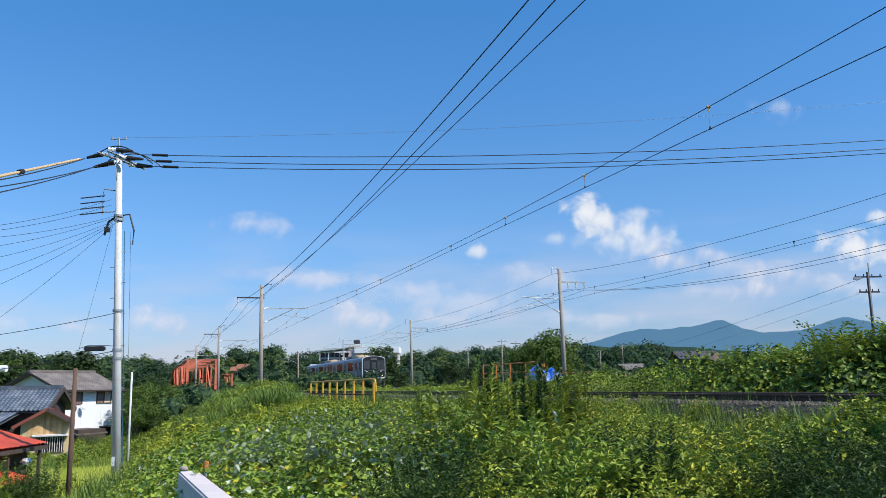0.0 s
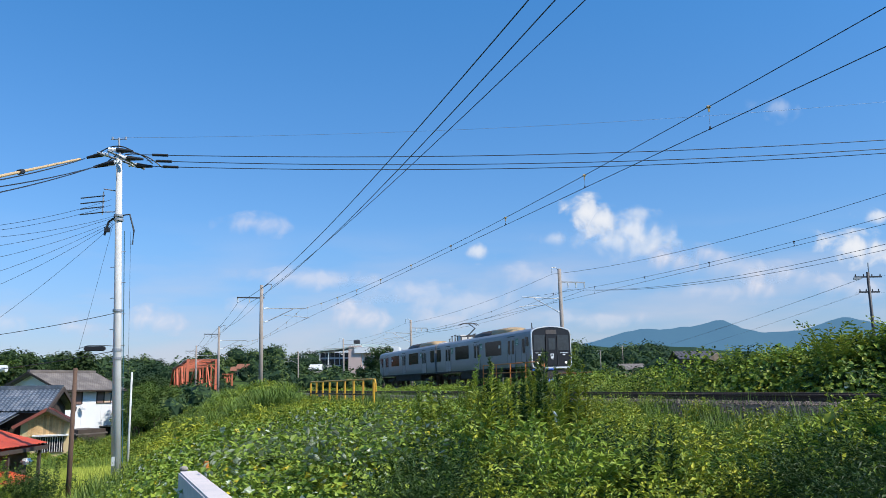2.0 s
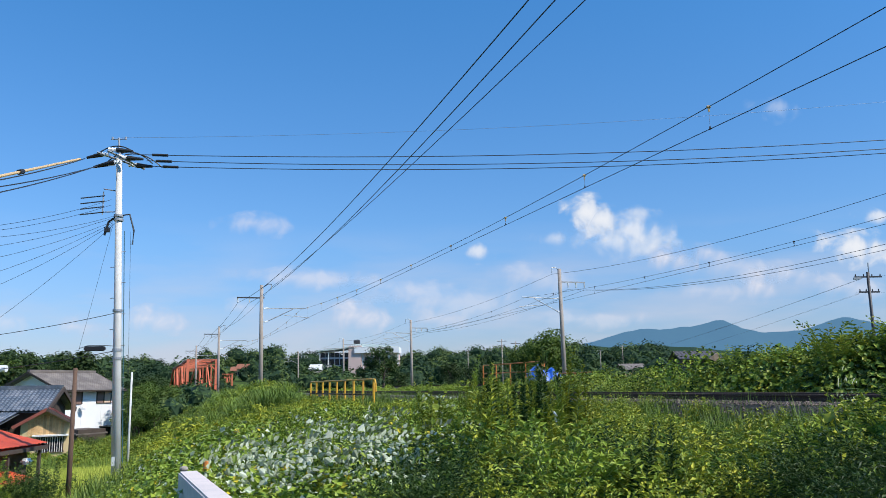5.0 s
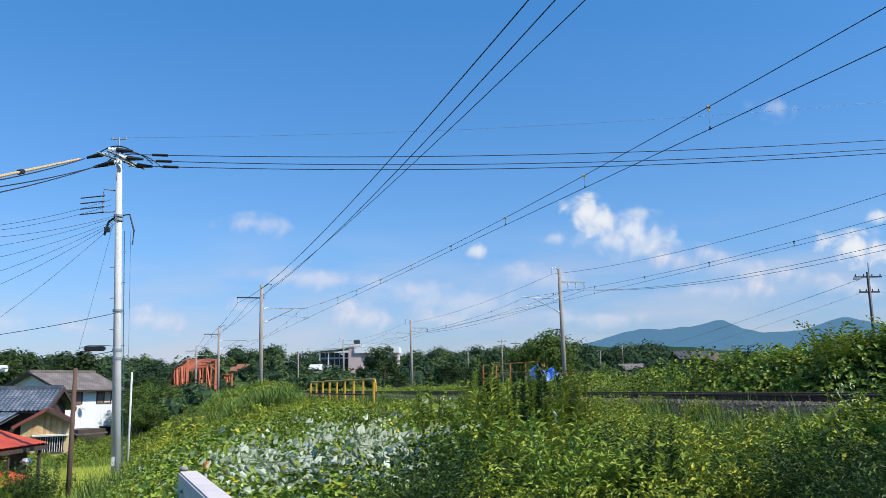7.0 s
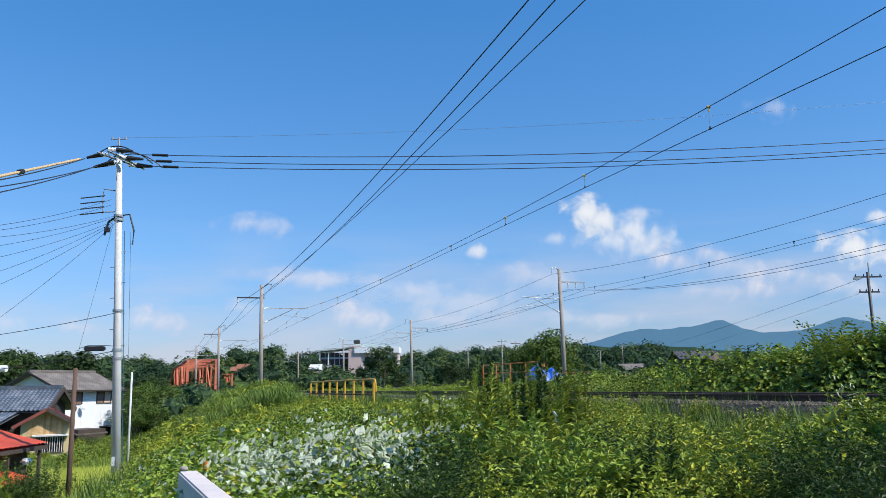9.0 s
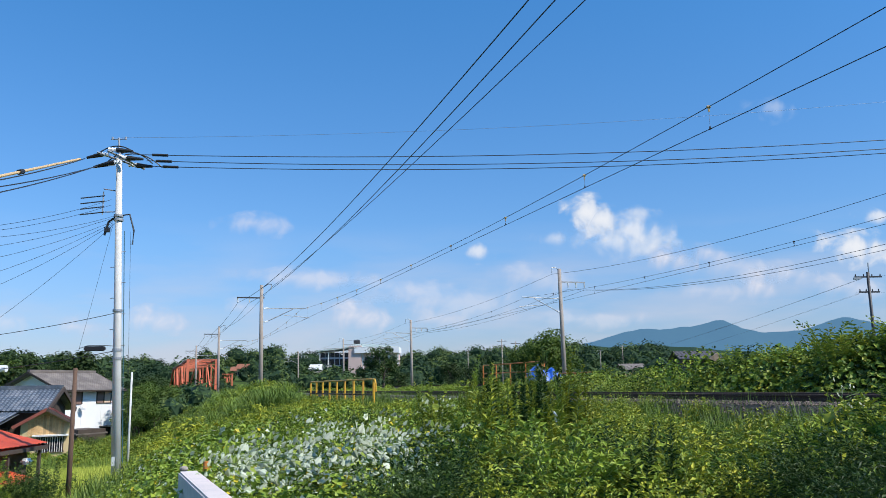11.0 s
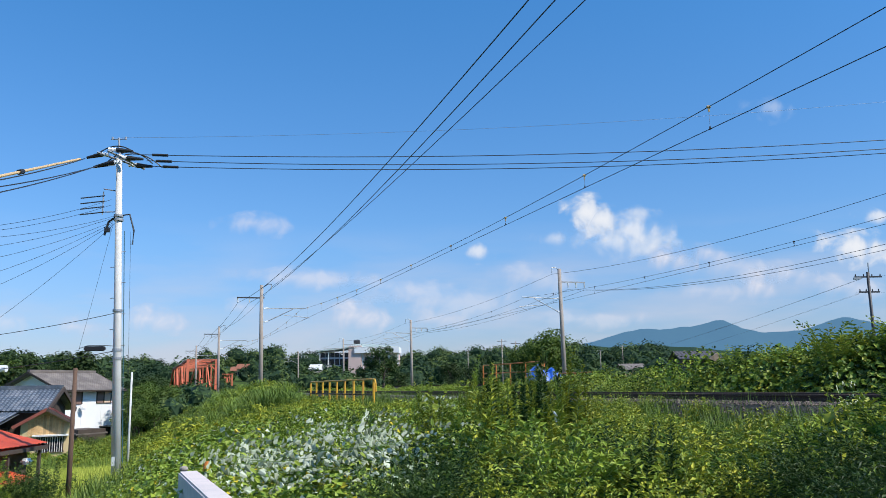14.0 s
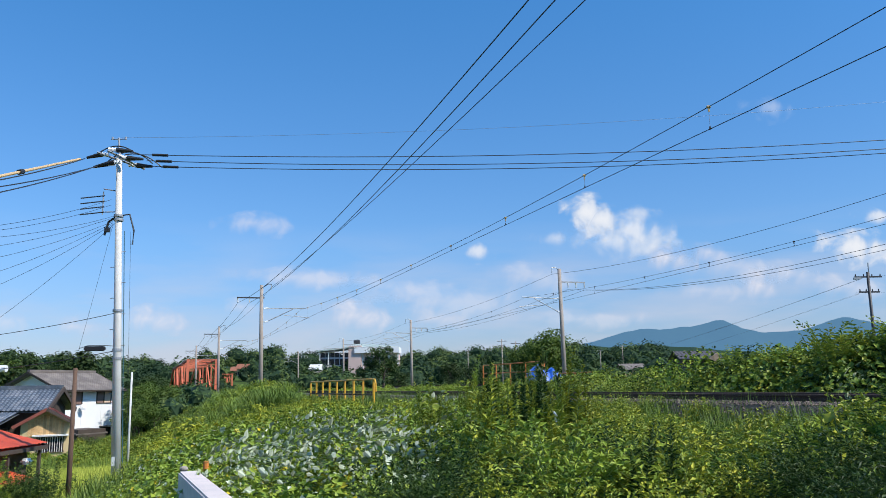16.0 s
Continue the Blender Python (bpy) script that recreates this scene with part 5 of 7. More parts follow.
def school():
    b = tagged(new("large_building"), "large pale building with pink walls and flat green-grey roof", "building")
    b.matrix_basis = pose(-39.5, 332, 0, 0, 0, 0)

    def block(nm, x0, x1, y0, y1, z0, z1, mat):
        bm = bmesh.new()
        box(bm, (x0 + x1) / 2, (y0 + y1) / 2, (z0 + z1) / 2, x1 - x0, y1 - y0, z1 - z0)
        return part(nm, bm, mat, b)

    block("wall", 0.1, 5.4, -1.5, 15, 3, 18.2, M_PINKWALL)
    block("wall", 5.5, 20.3, 0, 15, 3, 15.0, M_PINKWALL)
    block("fascia", 2.6, 20.8, -2.2, 16, 15.05, 17.5, M_PLASTER)
    block("wall", -12.3, 0, 3, 15, 3, 15.6, M_GLASS)
    for i in range(7):
        block("mullion", -12.2 + 2.0 * i, -12.0 + 2.0 * i, 2.85, 2.98, 3, 15.6, M_STEEL)
    for z in (6.5, 9.8, 13.0):
        block("spandrel", -12.3, 0, 2.8, 2.9, z, z + 0.7, M_STEEL)
    bm = bmesh.new()
    box(bm, -6.3, 8, 16.9, 14.2, 15, 0.5)
    for w in bm.verts:
        w.co.z += (w.co.x + 6.3) * 0.1
    part("canopy_roof", bm, M_GREENROOF, b)
    for x, h in ((-12.6, 15.8), (-12.6, 12.5), (-9, 16.0)):
        bm = bmesh.new()
        rod(bm, (x, 1.4, 3), (x + 0.6, 1.4, h), 0.22, 0.22, 8)
        part("column", bm, M_PALEWALL, b)
    bm = bmesh.new()
    low = [bm.verts.new(q) for q in ((0.4, -1.8, 17.5), (20.6, -1.8, 17.5), (20.6, 15.5, 17.5), (0.4, 15.5, 17.5))]
    top = [bm.verts.new(q) for q in ((1.2, 5.5, 19.3), (10.5, 5.5, 18.9), (10.5, 8.5, 18.9), (1.2, 8.5, 19.3))]
    bm.faces.new(top)
    bm.faces.new(low[::-1])
    for k in range(4):
        bm.faces.new((low[k], low[(k + 1) % 4], top[(k + 1) % 4], top[k]))
    part("hipped_roof", bm, M_GREENROOF, b)
    block("roof_tank", 1.4, 3.9, 5.6, 8.4, 19.3, 20.8, M_DARKSTEEL)
    for i in range(4):
        block("window", 6.6 + 3.5 * i, 9.0 + 3.5 * i, -0.12, -0.02, 11.2, 13.4, M_GLASS)
        block("window", 6.6 + 3.5 * i, 9.0 + 3.5 * i, -0.12, -0.02, 7.0, 9.2, M_GLASS)
    for i in range(5):
        block("pier", 5.6 + 3.6 * i, 6.1 + 3.6 * i, -0.5, 0, 3, 15.0, M_PALEWALL)
    block("window", 16.0, 18.6, -2.32, -2.22, 15.8, 16.8, M_GLASS)


school()


def far_house(x, y, w, dep, z0, ze, zr, rz, wall, roof, label):
    h = tagged(new("far_house"), label, "house", "distant houses")
    h.matrix_basis = pose(x, y, 0, 0, 0, rz)
    gable_walls(h, w, dep, z0, ze, zr, wall)
    o = 0.6
    k = o * (zr - ze) / (dep / 2)
    tiled_plane((-o, -o, ze - k), (w + o, -o, ze - k), (w + o, dep / 2, zr), (-o, dep / 2, zr), 12, 5, roof, h)
    tiled_plane((w + o, dep + o, ze - k), (-o, dep + o, ze - k), (-o, dep / 2, zr), (w + o, dep / 2, zr), 12, 5, roof, h)
    for x2 in (0.28, 0.72):
        window_on(h, w * x2, (z0 + ze) / 2 + 0.6, 1.4, 1.1, -0.03)
    return h


far_house(-46.5, 285, 4.2, 4, 3, 6.0, 7.4, 12, M_PALEWALL, M_GREYTILE, "distant house with pale walls and grey tiled roof")
far_house(-50, 300, 3.6, 4, 5, 8.6, 10.0, -10, M_PLASTER, M_PALEWALL, "distant white house with pale roof")
far_house(-77, 300, 3.6, 4, 4, 9.2, 10.6, -5, M_TANWALL, M_TERRA, "distant house with tan walls and orange roof")
far_house(-80.5, 306, 3.0, 4, 4, 8.6, 9.8, 10, M_TANWALL, M_TERRA, "distant house with tan walls and orange roof")
far_house(-36, 280, 3.2, 4, 2, 4.6, 5.6, 5, M_PALEWALL, M_GREYTILE, "distant house with pale walls and grey tiled roof")
far_house(39, 64, 8, 6, -1, 3.2, 4.4, 12, M_DARKWOOD, M_GREYTILE, "low house with dark grey roof behind the hedge")
far_house(20.2, 68, 2.4, 4, -1, 3.55, 4.1, -4, M_DARKWOOD, M_ROOFUNIT, "low house with dark grey roof behind the hedge")
far_house(55, 250, 7, 6, 3, 5.6, 7.2, 8, M_TANWALL, M_GREYTILE, "distant house with tan walls and grey tiled roof")
far_house(30, 290, 10, 7, 6, 9.5, 11.3, -8, M_PLASTER, M_PALEWALL, "distant white house among trees")


def tarp(x, y, z, w, d, h):
    nx, ny = 14, 8
    verts, faces = [], []
    for j in range(ny + 1):
        for i in range(nx + 1):
            a, b = i / nx * 2 - 1, j / ny * 2 - 1
            drop = 1.0 if max(abs(a), abs(b)) < 0.95 else 0.0
            verts.append((x + a * w / 2, y + b * d / 2, z + drop * h * (1 - 0.38 * abs(a) - 0.05 * b * b) + 0.07 * drop * noise.noise((a * 3, b * 3, x))))
    for j in range(ny):
        for i in range(nx):
            k = j * (nx + 1) + i
            faces.append((k, k + 1, k + nx + 2, k + nx + 1))
    tagged(new("blue_tarpaulin", raw_mesh("blue_tarpaulin", verts, faces, [M_TARP], smooth=True)), "blue tarpaulin draped over stacked material", "tarpaulin", "tarpaulins")


tarp(7.75, 68, 0.95, 2.1, 3.0, 2.25)
tarp(9.1, 69.5, 0.95, 1.7, 2.4, 2.0)


def mountain(name, y0, pts, mat, label, rough):
    """A far range: crest heights at a few places along it, with broken slopes."""
    xs, zs = [p[0] for p in pts], [p[1] for p in pts]
    nx, ny = 160, 14
    verts, faces = [], []
    for i in range(nx + 1):
        x = xs[0] + (xs[-1] - xs[0]) * i / nx
        z = np.interp(x, xs, zs)
        for j in range(ny + 1):
            k = j / ny
            prof = math.sin(k * math.pi) ** 0.8
            n = noise.fractal((x * 0.008, k * 2.2, y0 * 0.01), 1.0, 2.0, 5)
            verts.append((x, y0 + (k - 0.5) * 900, max(-5, z * prof * (1 + rough * n * (0.25 + abs(k - 0.5))))))
    for i in range(nx):
        for j in range(ny):
            a = i * (ny + 1) + j
            faces.append((a, a + ny + 1, a + ny + 2, a + 1))
    tagged(new(name, raw_mesh(name, verts, faces, [mat], smooth=True)), label, "mountain", kind="structure")


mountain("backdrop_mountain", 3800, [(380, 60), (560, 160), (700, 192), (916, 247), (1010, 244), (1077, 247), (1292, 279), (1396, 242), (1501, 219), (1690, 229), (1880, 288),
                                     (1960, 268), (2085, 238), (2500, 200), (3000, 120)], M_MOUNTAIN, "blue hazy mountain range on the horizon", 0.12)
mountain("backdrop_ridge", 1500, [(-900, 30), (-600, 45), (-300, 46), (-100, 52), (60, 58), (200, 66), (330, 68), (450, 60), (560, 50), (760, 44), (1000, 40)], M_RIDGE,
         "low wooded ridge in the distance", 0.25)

# small scraps caught in the plants
bm = bmesh.new()
pts = [(-0.16, 0, 0.0), (-0.04, -0.03, 0.10), (0.0, 0, -0.05), (0.06, -0.03, 0.16), (0.17, 0.02, 0.02), (0.05, 0.02, -0.08)]
vs = [bm.verts.new(q) for q in pts]
bm.faces.new((vs[0], vs[2], vs[1])), bm.faces.new((vs[1], vs[2], vs[3])), bm.faces.new((vs[2], vs[4], vs[3])), bm.faces.new((vs[2], vs[5], vs[4]))
bmesh.ops.solidify(bm, geom=bm.faces[:], thickness=0.006)
scrap = tagged(finish("torn_cloth", bm, M_CURTAIN), "torn pinkish cloth caught on the vine hedge", "cloth")
scrap.matrix_basis = pose(6.45, 19.4, 2.12, 10, 0, 20) @ Matrix.Scale(0.95, 4)
bm = bmesh.new()
tube(bm, [(0, 0, 0), (0.03, 0, -0.05), (0.02, 0.01, -0.1), (0.06, 0, -0.16)], [0.012, 0.018, 0.012, 0.02], 5)
strip = tagged(finish("white_scrap", bm, M_WHITE), "white plastic scrap hanging in the weeds", "scrap")
strip.matrix_basis = pose(1.17, 8.9, 1.3)

# ---- clouds ----


def cloud_material(name, seed, density, soft, bright, shade):
    m = bpy.data.materials.new(name)
    m.use_nodes = True
    nt = m.node_tree
    nt.nodes.clear()
    out = nt.nodes.new("ShaderNodeOutputMaterial")
    co = nt.nodes.new("ShaderNodeTexCoord")
    mp = nt.nodes.new("ShaderNodeMapping")
    mp.inputs["Location"].default_value = (seed * 3.7, seed * 1.9, seed)
    n1 = nt.nodes.new("ShaderNodeTexNoise")
    n1.inputs["Scale"].default_value, n1.inputs["Detail"].default_value, n1.inputs["Distortion"].default_value = 0.0065, 9, 0.3
    ln = nt.nodes.new("ShaderNodeVectorMath")
    ln.operation = "LENGTH"
    half = nt.nodes.new("ShaderNodeVectorMath")       # distance from the middle on the sheet, 1 at its rim
    half.operation = "MULTIPLY_ADD"
    half.inputs[1].default_value, half.inputs[2].default_value = (2, 2, 0), (-1, -1, 0)
    a = nt.nodes.new("ShaderNodeMath")
    a.operation, a.inputs[1].default_value, a.inputs[2].default_value = "MULTIPLY_ADD", 2.2, -0.12
    s = nt.nodes.new("ShaderNodeMath")
    s.operation = "SUBTRACT"
    r = nt.nodes.new("ShaderNodeMapRange")
    r.interpolation_type = "SMOOTHSTEP"
    r.inputs["From Min"].default_value, r.inputs["From Max"].default_value = 0.12, 0.12 + soft
    r.inputs["To Max"].default_value = density
    em = nt.nodes.new("ShaderNodeEmission")
    tr = nt.nodes.new("ShaderNodeBsdfTransparent")
    mx = nt.nodes.new("ShaderNodeMixShader")
    # sunlit and shaded tones of the cloud are painted as its glow colours
    cm = nt.nodes.new("ShaderNodeMixRGB")
    cm.inputs[1].default_value, cm.inputs[2].default_value = (*shade, 1), (*bright, 1)
    cr = nt.nodes.new("ShaderNodeMapRange")
    cr.inputs["From Min"].default_value, cr.inputs["From Max"].default_value = 0.1, 0.9
    L = nt.links.new
    L(co.outputs["Object"], mp.inputs[0])
    L(mp.outputs[0], n1.inputs["Vector"])
    L(co.outputs["Generated"], half.inputs[0])
    L(half.outputs[0], ln.inputs[0])
    L(n1.outputs["Fac"], a.inputs[0])
    L(a.outputs[0], s.inputs[0])
    L(ln.outputs["Value"], s.inputs[1])
    L(s.outputs[0], r.inputs[0])
    L(s.outputs[0], cr.inputs[0])
    L(cr.outputs[0], cm.inputs[0])
    L(cm.outputs[0], em.inputs[0])
    L(r.outputs[0], mx.inputs[0])
    L(tr.outputs[0], mx.inputs[1])
    L(em.outputs[0], mx.inputs[2])
    L(mx.outputs[0], out.inputs[0])
    return m


def cloud(x, z, w, h, seed, density=0.9, soft=0.5, bright=(0.84, 0.87, 0.93), shade=(0.50, 0.62, 0.82)):
    """A far cloud on the sky: a domed sheet, thick in the middle and frayed at its rim."""
    nx, nz = 12, 8
    verts, faces = [], []
    for j in range(nz + 1):
        for i in range(nx + 1):
            a, b = i / nx * 2 - 1, j / nz * 2 - 1
            verts.append((a * w / 2, b * h / 2, 60 * (1 - a * a) * (1 - b * b)))
    for j in range(nz):
        for i in range(nx):
            k = j * (nx + 1) + i
            faces.append((k, k + 1, k + nx + 2, k + nx + 1))
    me = raw_mesh("cloud", verts, faces, [cloud_material("cloud", seed, density, soft, bright, shade)], smooth=True)
    ob = tagged(new("cloud", me), "white cloud drifting far off in the blue sky", "cloud", kind="structure")
    ob.matrix_basis = Matrix.Translation((x, 4250, z)) @ Matrix.Rotation(math.pi / 2, 4, "X")
    ob.visible_shadow = False
    return ob


WARM, WARMSHADE = (0.82, 0.81, 0.88), (0.52, 0.60, 0.80)      # low clouds: the haze of more air is put into these colours
for k, (x, z, w, h, density, soft) in enumerate((
        (770, 900, 290, 290, 1.0, 0.5), (850, 860, 330, 230, 0.95, 0.55), (1010, 800, 520, 330, 0.8, 0.8), (900, 741, 760, 220, 0.6, 0.95),
        (600, 762, 270, 130, 0.45, 0.9), (1060, 880, 150, 150, 0.4, 0.8), (185, 701, 250, 140, 0.75, 0.7), (2187, 690, 560, 250, 1.0, 0.6),
        (2330, 853, 270, 130, 0.8, 0.7), (1240, 730, 200, 100, 0.3, 0.9))):
    cloud(x, z, w, h, 1.0 + k, density, soft)
drifting = cloud(1860, 1471, 360, 180, 6.4, 0.32, 0.9)
for k, (x, z, w, h, density) in enumerate((
        (1186, 647, 320, 160, 0.7), (1826, 557, 330, 150, 0.45), (1664, 490, 240, 180, 0.65), (1412, 671, 230, 120, 0.5), (1368, 474, 480, 120, 0.3),
        (-1018, 874, 440, 140, 0.38), (-1546, 370, 380, 160, 0.55), (-1933, 337, 280, 110, 0.45), (-467, 369, 400, 180, 0.6), (-800, 577, 760, 130, 0.38),
        (-17, 437, 950, 240, 0.3), (-1068, 425, 240, 110, 0.4), (-48, 347, 320, 110, 0.4), (1540, 600, 520, 160, 0.3), (2120, 480, 520, 150, 0.4),
        (480, 560, 560, 170, 0.3), (-2350, 380, 300, 150, 0.4), (-300, 520, 500, 140, 0.25), (700, 330, 900, 110, 0.3))):
    cloud(x, z, w * 1.15, h * 1.2, 21.0 + k, min(0.85, density * 1.3), 0.9, WARM, WARMSHADE)

# ---- plants ----


def plant(name, chunks, mats, label, cat, stems=None, group=""):
    """A plant: an empty at its foot, its stems and its foliage."""
    root = tagged(new(name), label, cat, group)
    v, f, m = join(chunks)
    o = new("foliage", raw_mesh("foliage", v, f, mats, m))
    o.parent = root
    if stems is not None:
        so = tagged(new("twig_growth", raw_mesh("twig_growth", stems[0].tolist(), stems[1].tolist(), [M_STEM])), kind="stuff")
        so.parent = root
    return root


def scatter_normal(n, tilt):
    d = np.random.normal(size=(n, 3)) * tilt
    d[:, 2] += 1
    return d / np.linalg.norm(d, axis=1, keepdims=True)


def vine_mound(r, h, n, size, label, mats, pale=0.05, yellow=0.02, name="vine_mound", plain=False):
    """Broad leaves in threes over a low mound."""
    a = np.random.uniform(0, math.tau, n)
    q = np.sqrt(np.random.uniform(0, 1, n))
    lump = 1 + 0.28 * np.sin(3 * a + 1.3) + 0.18 * np.sin(5 * a)
    top = h * (1 - 0.75 * q ** 2.2) * (0.85 + 0.3 * np.random.rand(n))
    depth = np.random.beta(1.2, 2.6, n)
    z = top * (1 - 0.7 * depth)
    pos = np.stack([r * lump * q * np.cos(a), r * lump * q * np.sin(a), z], 1)
    out = np.stack([np.cos(a) * q, np.sin(a) * q, np.full(n, 0.9)], 1)
    nor = out + np.random.normal(size=(n, 3)) * 0.42
    nor /= np.linalg.norm(nor, axis=1, keepdims=True)
    ax = np.cross(nor, np.random.normal(size=(n, 3)))
    chunks = []
    pick = np.random.rand(n)
    for lo, hi, mi in ((0, 1 - pale - yellow, 0), (1 - pale - yellow, 1 - yellow, 1), (1 - yellow, 1.01, 2)):
        s = (pick >= lo) & (pick < hi)
        if not s.any():
            continue
        L = size * np.random.uniform(0.65, 1.25, s.sum())
        v, f = leaves(pos[s], ax[s], nor[s], L, L * (0.92 if plain else 0.78), 0.2, plain)
        chunks.append((v, f, mi))
    lines, rad = [], []
    for k in range(10):
        b = random.uniform(0, math.tau)
        e = (r * 0.8 * math.cos(b), r * 0.8 * math.sin(b), h * 0.6)
        lines.append([(0, 0, -0.15), (e[0] * 0.4, e[1] * 0.4, h * 0.55), e])
        rad.append((0.012, 0.004))
    return plant(name, chunks, mats, label, "vine", tubes_arrays(lines, rad))


def stalk_clump(n, h, spread, mats, label, name="tall_weed", ratio=0.22, size=0.10, per=75, tip=0.18, lean=0.12, rise=0.6):
    """Upright stalks set round with narrow leaves, smaller towards the tip."""
    chunks, lines, rad = [], [], []
    for k in range(n):
        a, q = random.uniform(0, math.tau), math.sqrt(random.random()) * spread
        foot = np.array([q * math.cos(a), q * math.sin(a), -0.1])
        hh = h * random.uniform(0.72, 1.08)
        tipv = foot + np.array([random.gauss(0, lean) * hh, random.gauss(0, lean) * hh, hh])
        bow = np.array([random.gauss(0, 0.05), random.gauss(0, 0.05), 0]) * hh
        t = np.random.uniform(0.18, 1.0, per)
        pos = foot + (tipv - foot) * t[:, None] + bow * (4 * t * (1 - t))[:, None]
        b = np.random.uniform(0, math.tau, per)
        ax = np.stack([np.cos(b), np.sin(b), rise * (0.3 + 0.7 * t) + np.random.normal(size=per) * 0.2], 1)
        nor = np.stack([-np.cos(b) * 0.6, -np.sin(b) * 0.6, np.ones(per)], 1) + np.random.normal(size=(per, 3)) * 0.45
        L = size * (1.1 - 0.75 * np.clip((t - 0.55) / 0.45, 0, 1)) * np.random.uniform(0.7, 1.2, per)
        v, f = leaves(pos, ax, nor, L, L * ratio, 0.25, True)
        mi = 1 if random.random() < tip else 0
        chunks.append((v, f, mi))
        lines.append([foot, foot + (tipv - foot) * 0.5 + bow, tipv])
        rad.append((0.008, 0.003))
    return plant(name, chunks, mats, label, "weed", tubes_arrays(lines, rad, 4))


def leafy_shrub(h, r, branches, per, size, mats, label, name="shrub", ratio=0.42, cat="shrub"):
    """Branches from one foot with pointed leaves along them."""
    chunks, lines, rad = [], [], []
    for k in range(branches):
        a = random.uniform(0, math.tau)
        q = r * math.sqrt(random.uniform(0.02, 1))
        tipv = np.array([q * math.cos(a), q * math.sin(a), h * random.uniform(0.55, 1.05) * (1 - 0.35 * (q / r) ** 2)])
        mid = tipv * np.array([0.45, 0.45, 0.6])
        t = np.random.uniform(0.3, 1, per)
        pos = (2 * t * (1 - t))[:, None] * mid * 1.1 + (t * t)[:, None] * tipv + np.random.normal(size=(per, 3)) * 0.03
        b = np.random.uniform(0, math.tau, per)
        ax = np.stack([np.cos(b), np.sin(b), np.random.uniform(-0.2, 0.6, per)], 1) + tipv / np.linalg.norm(tipv) * 0.5
        nor = scatter_normal(per, 0.5)
        L = size * np.random.uniform(0.6, 1.25, per)
        v, f = leaves(pos, ax, nor, L, L * ratio * 0.88, 0.22, True)
        chunks.append((v, f, 0 if random.random() < 0.86 else 1))
        lines.append([(0, 0, -0.15), mid, tipv])
        rad.append((0.006, 0.002))
    return plant(name, chunks, mats, label, cat, tubes_arrays(lines, rad, 4))


def pinnate_shrub(h, r, fronds, pairs, size, mats, label, name="feathery_shrub"):
    """Long arching fronds, each with narrow leaflets in pairs."""
    chunks, lines, rad = [], [], []
    for k in range(fronds):
        a = random.uniform(0, math.tau)
        q = r * math.sqrt(random.uniform(0.05, 1))
        foot = np.array([0.25 * q * math.cos(a), 0.25 * q * math.sin(a), h * random.uniform(0.1, 0.55)])
        tipv = np.array([q * math.cos(a), q * math.sin(a), h * random.uniform(0.55, 1.05)])
        mid = (foot + tipv) / 2 + np.array([0, 0, 0.16 * h])
        t = np.repeat(np.linspace(0.25, 1, pairs), 2)
        pos = ((1 - t) ** 2)[:, None] * foot + (2 * t * (1 - t))[:, None] * mid + (t * t)[:, None] * tipv
        run = tipv - foot
        run = run / np.linalg.norm(run)
        side = np.cross(run, (0, 0, 1.0))
        side /= max(1e-3, np.linalg.norm(side))
        sg = np.tile([1.0, -1.0], pairs)
        ax = side * sg[:, None] + run * 0.55 + np.random.normal(size=(2 * pairs, 3)) * 0.16
        nor = np.cross(side, run) + np.random.normal(size=(2 * pairs, 3)) * 0.28
        nor[:, 2] += 0.3
        L = size * (0.65 + 0.6 * np.sin(math.pi * (0.15 + 0.75 * t))) * np.random.uniform(0.85, 1.15, 2 * pairs)
        v, f = leaves(pos, ax, nor, L, L * 0.36, 0.25, True)
        chunks.append((v, f, 0 if random.random() < 0.7 else 1))
        lines.append([(0, 0, -0.15), foot, mid, tipv])
        rad.append((0.010, 0.002))
    return plant(name, chunks, mats, label, "shrub", tubes_arrays(lines, rad, 4))


def reed_clump(n, h, spread, mat, label):
    """Long grass blades that rise and bend over."""
    a, q = np.random.uniform(0, math.tau, n), np.sqrt(np.random.rand(n)) * spread
    foot = np.stack([q * np.cos(a), q * np.sin(a), np.full(n, -0.1)], 1)
    b = a + np.random.normal(size=n) * 0.8
    L = h * np.random.uniform(0.6, 1.15, n)
    out = np.stack([np.cos(b), np.sin(b), np.zeros(n)], 1) * (L * np.random.uniform(0.25, 0.75, n))[:, None]
    w = np.stack([-np.sin(b), np.cos(b), np.zeros(n)], 1) * np.random.uniform(0.011, 0.02, n)[:, None]
    up = np.array([0, 0, 1.0]) * L[:, None]
    p1, p2, p3 = foot + out * 0.2 + up * 0.6, foot + out * 0.6 + up * 0.88, foot + out * 1.15 + up * 0.72
    v = np.stack([foot - w, foot + w, p1 - w, p1 + w, p2 - w * 0.8, p2 + w * 0.8, p3, p3 + w * 0.1], 1).reshape(-1, 3)
    i = np.arange(n)[:, None] * 8
    f = np.concatenate([i + np.array([[0, 1, 3, 2]]), i + np.array([[2, 3, 5, 4]]), i + np.array([[4, 5, 7, 6]])], 1).reshape(-1, 4)
    return plant("reed_clump", [(v, f, 0)], [mat], label, "grass")


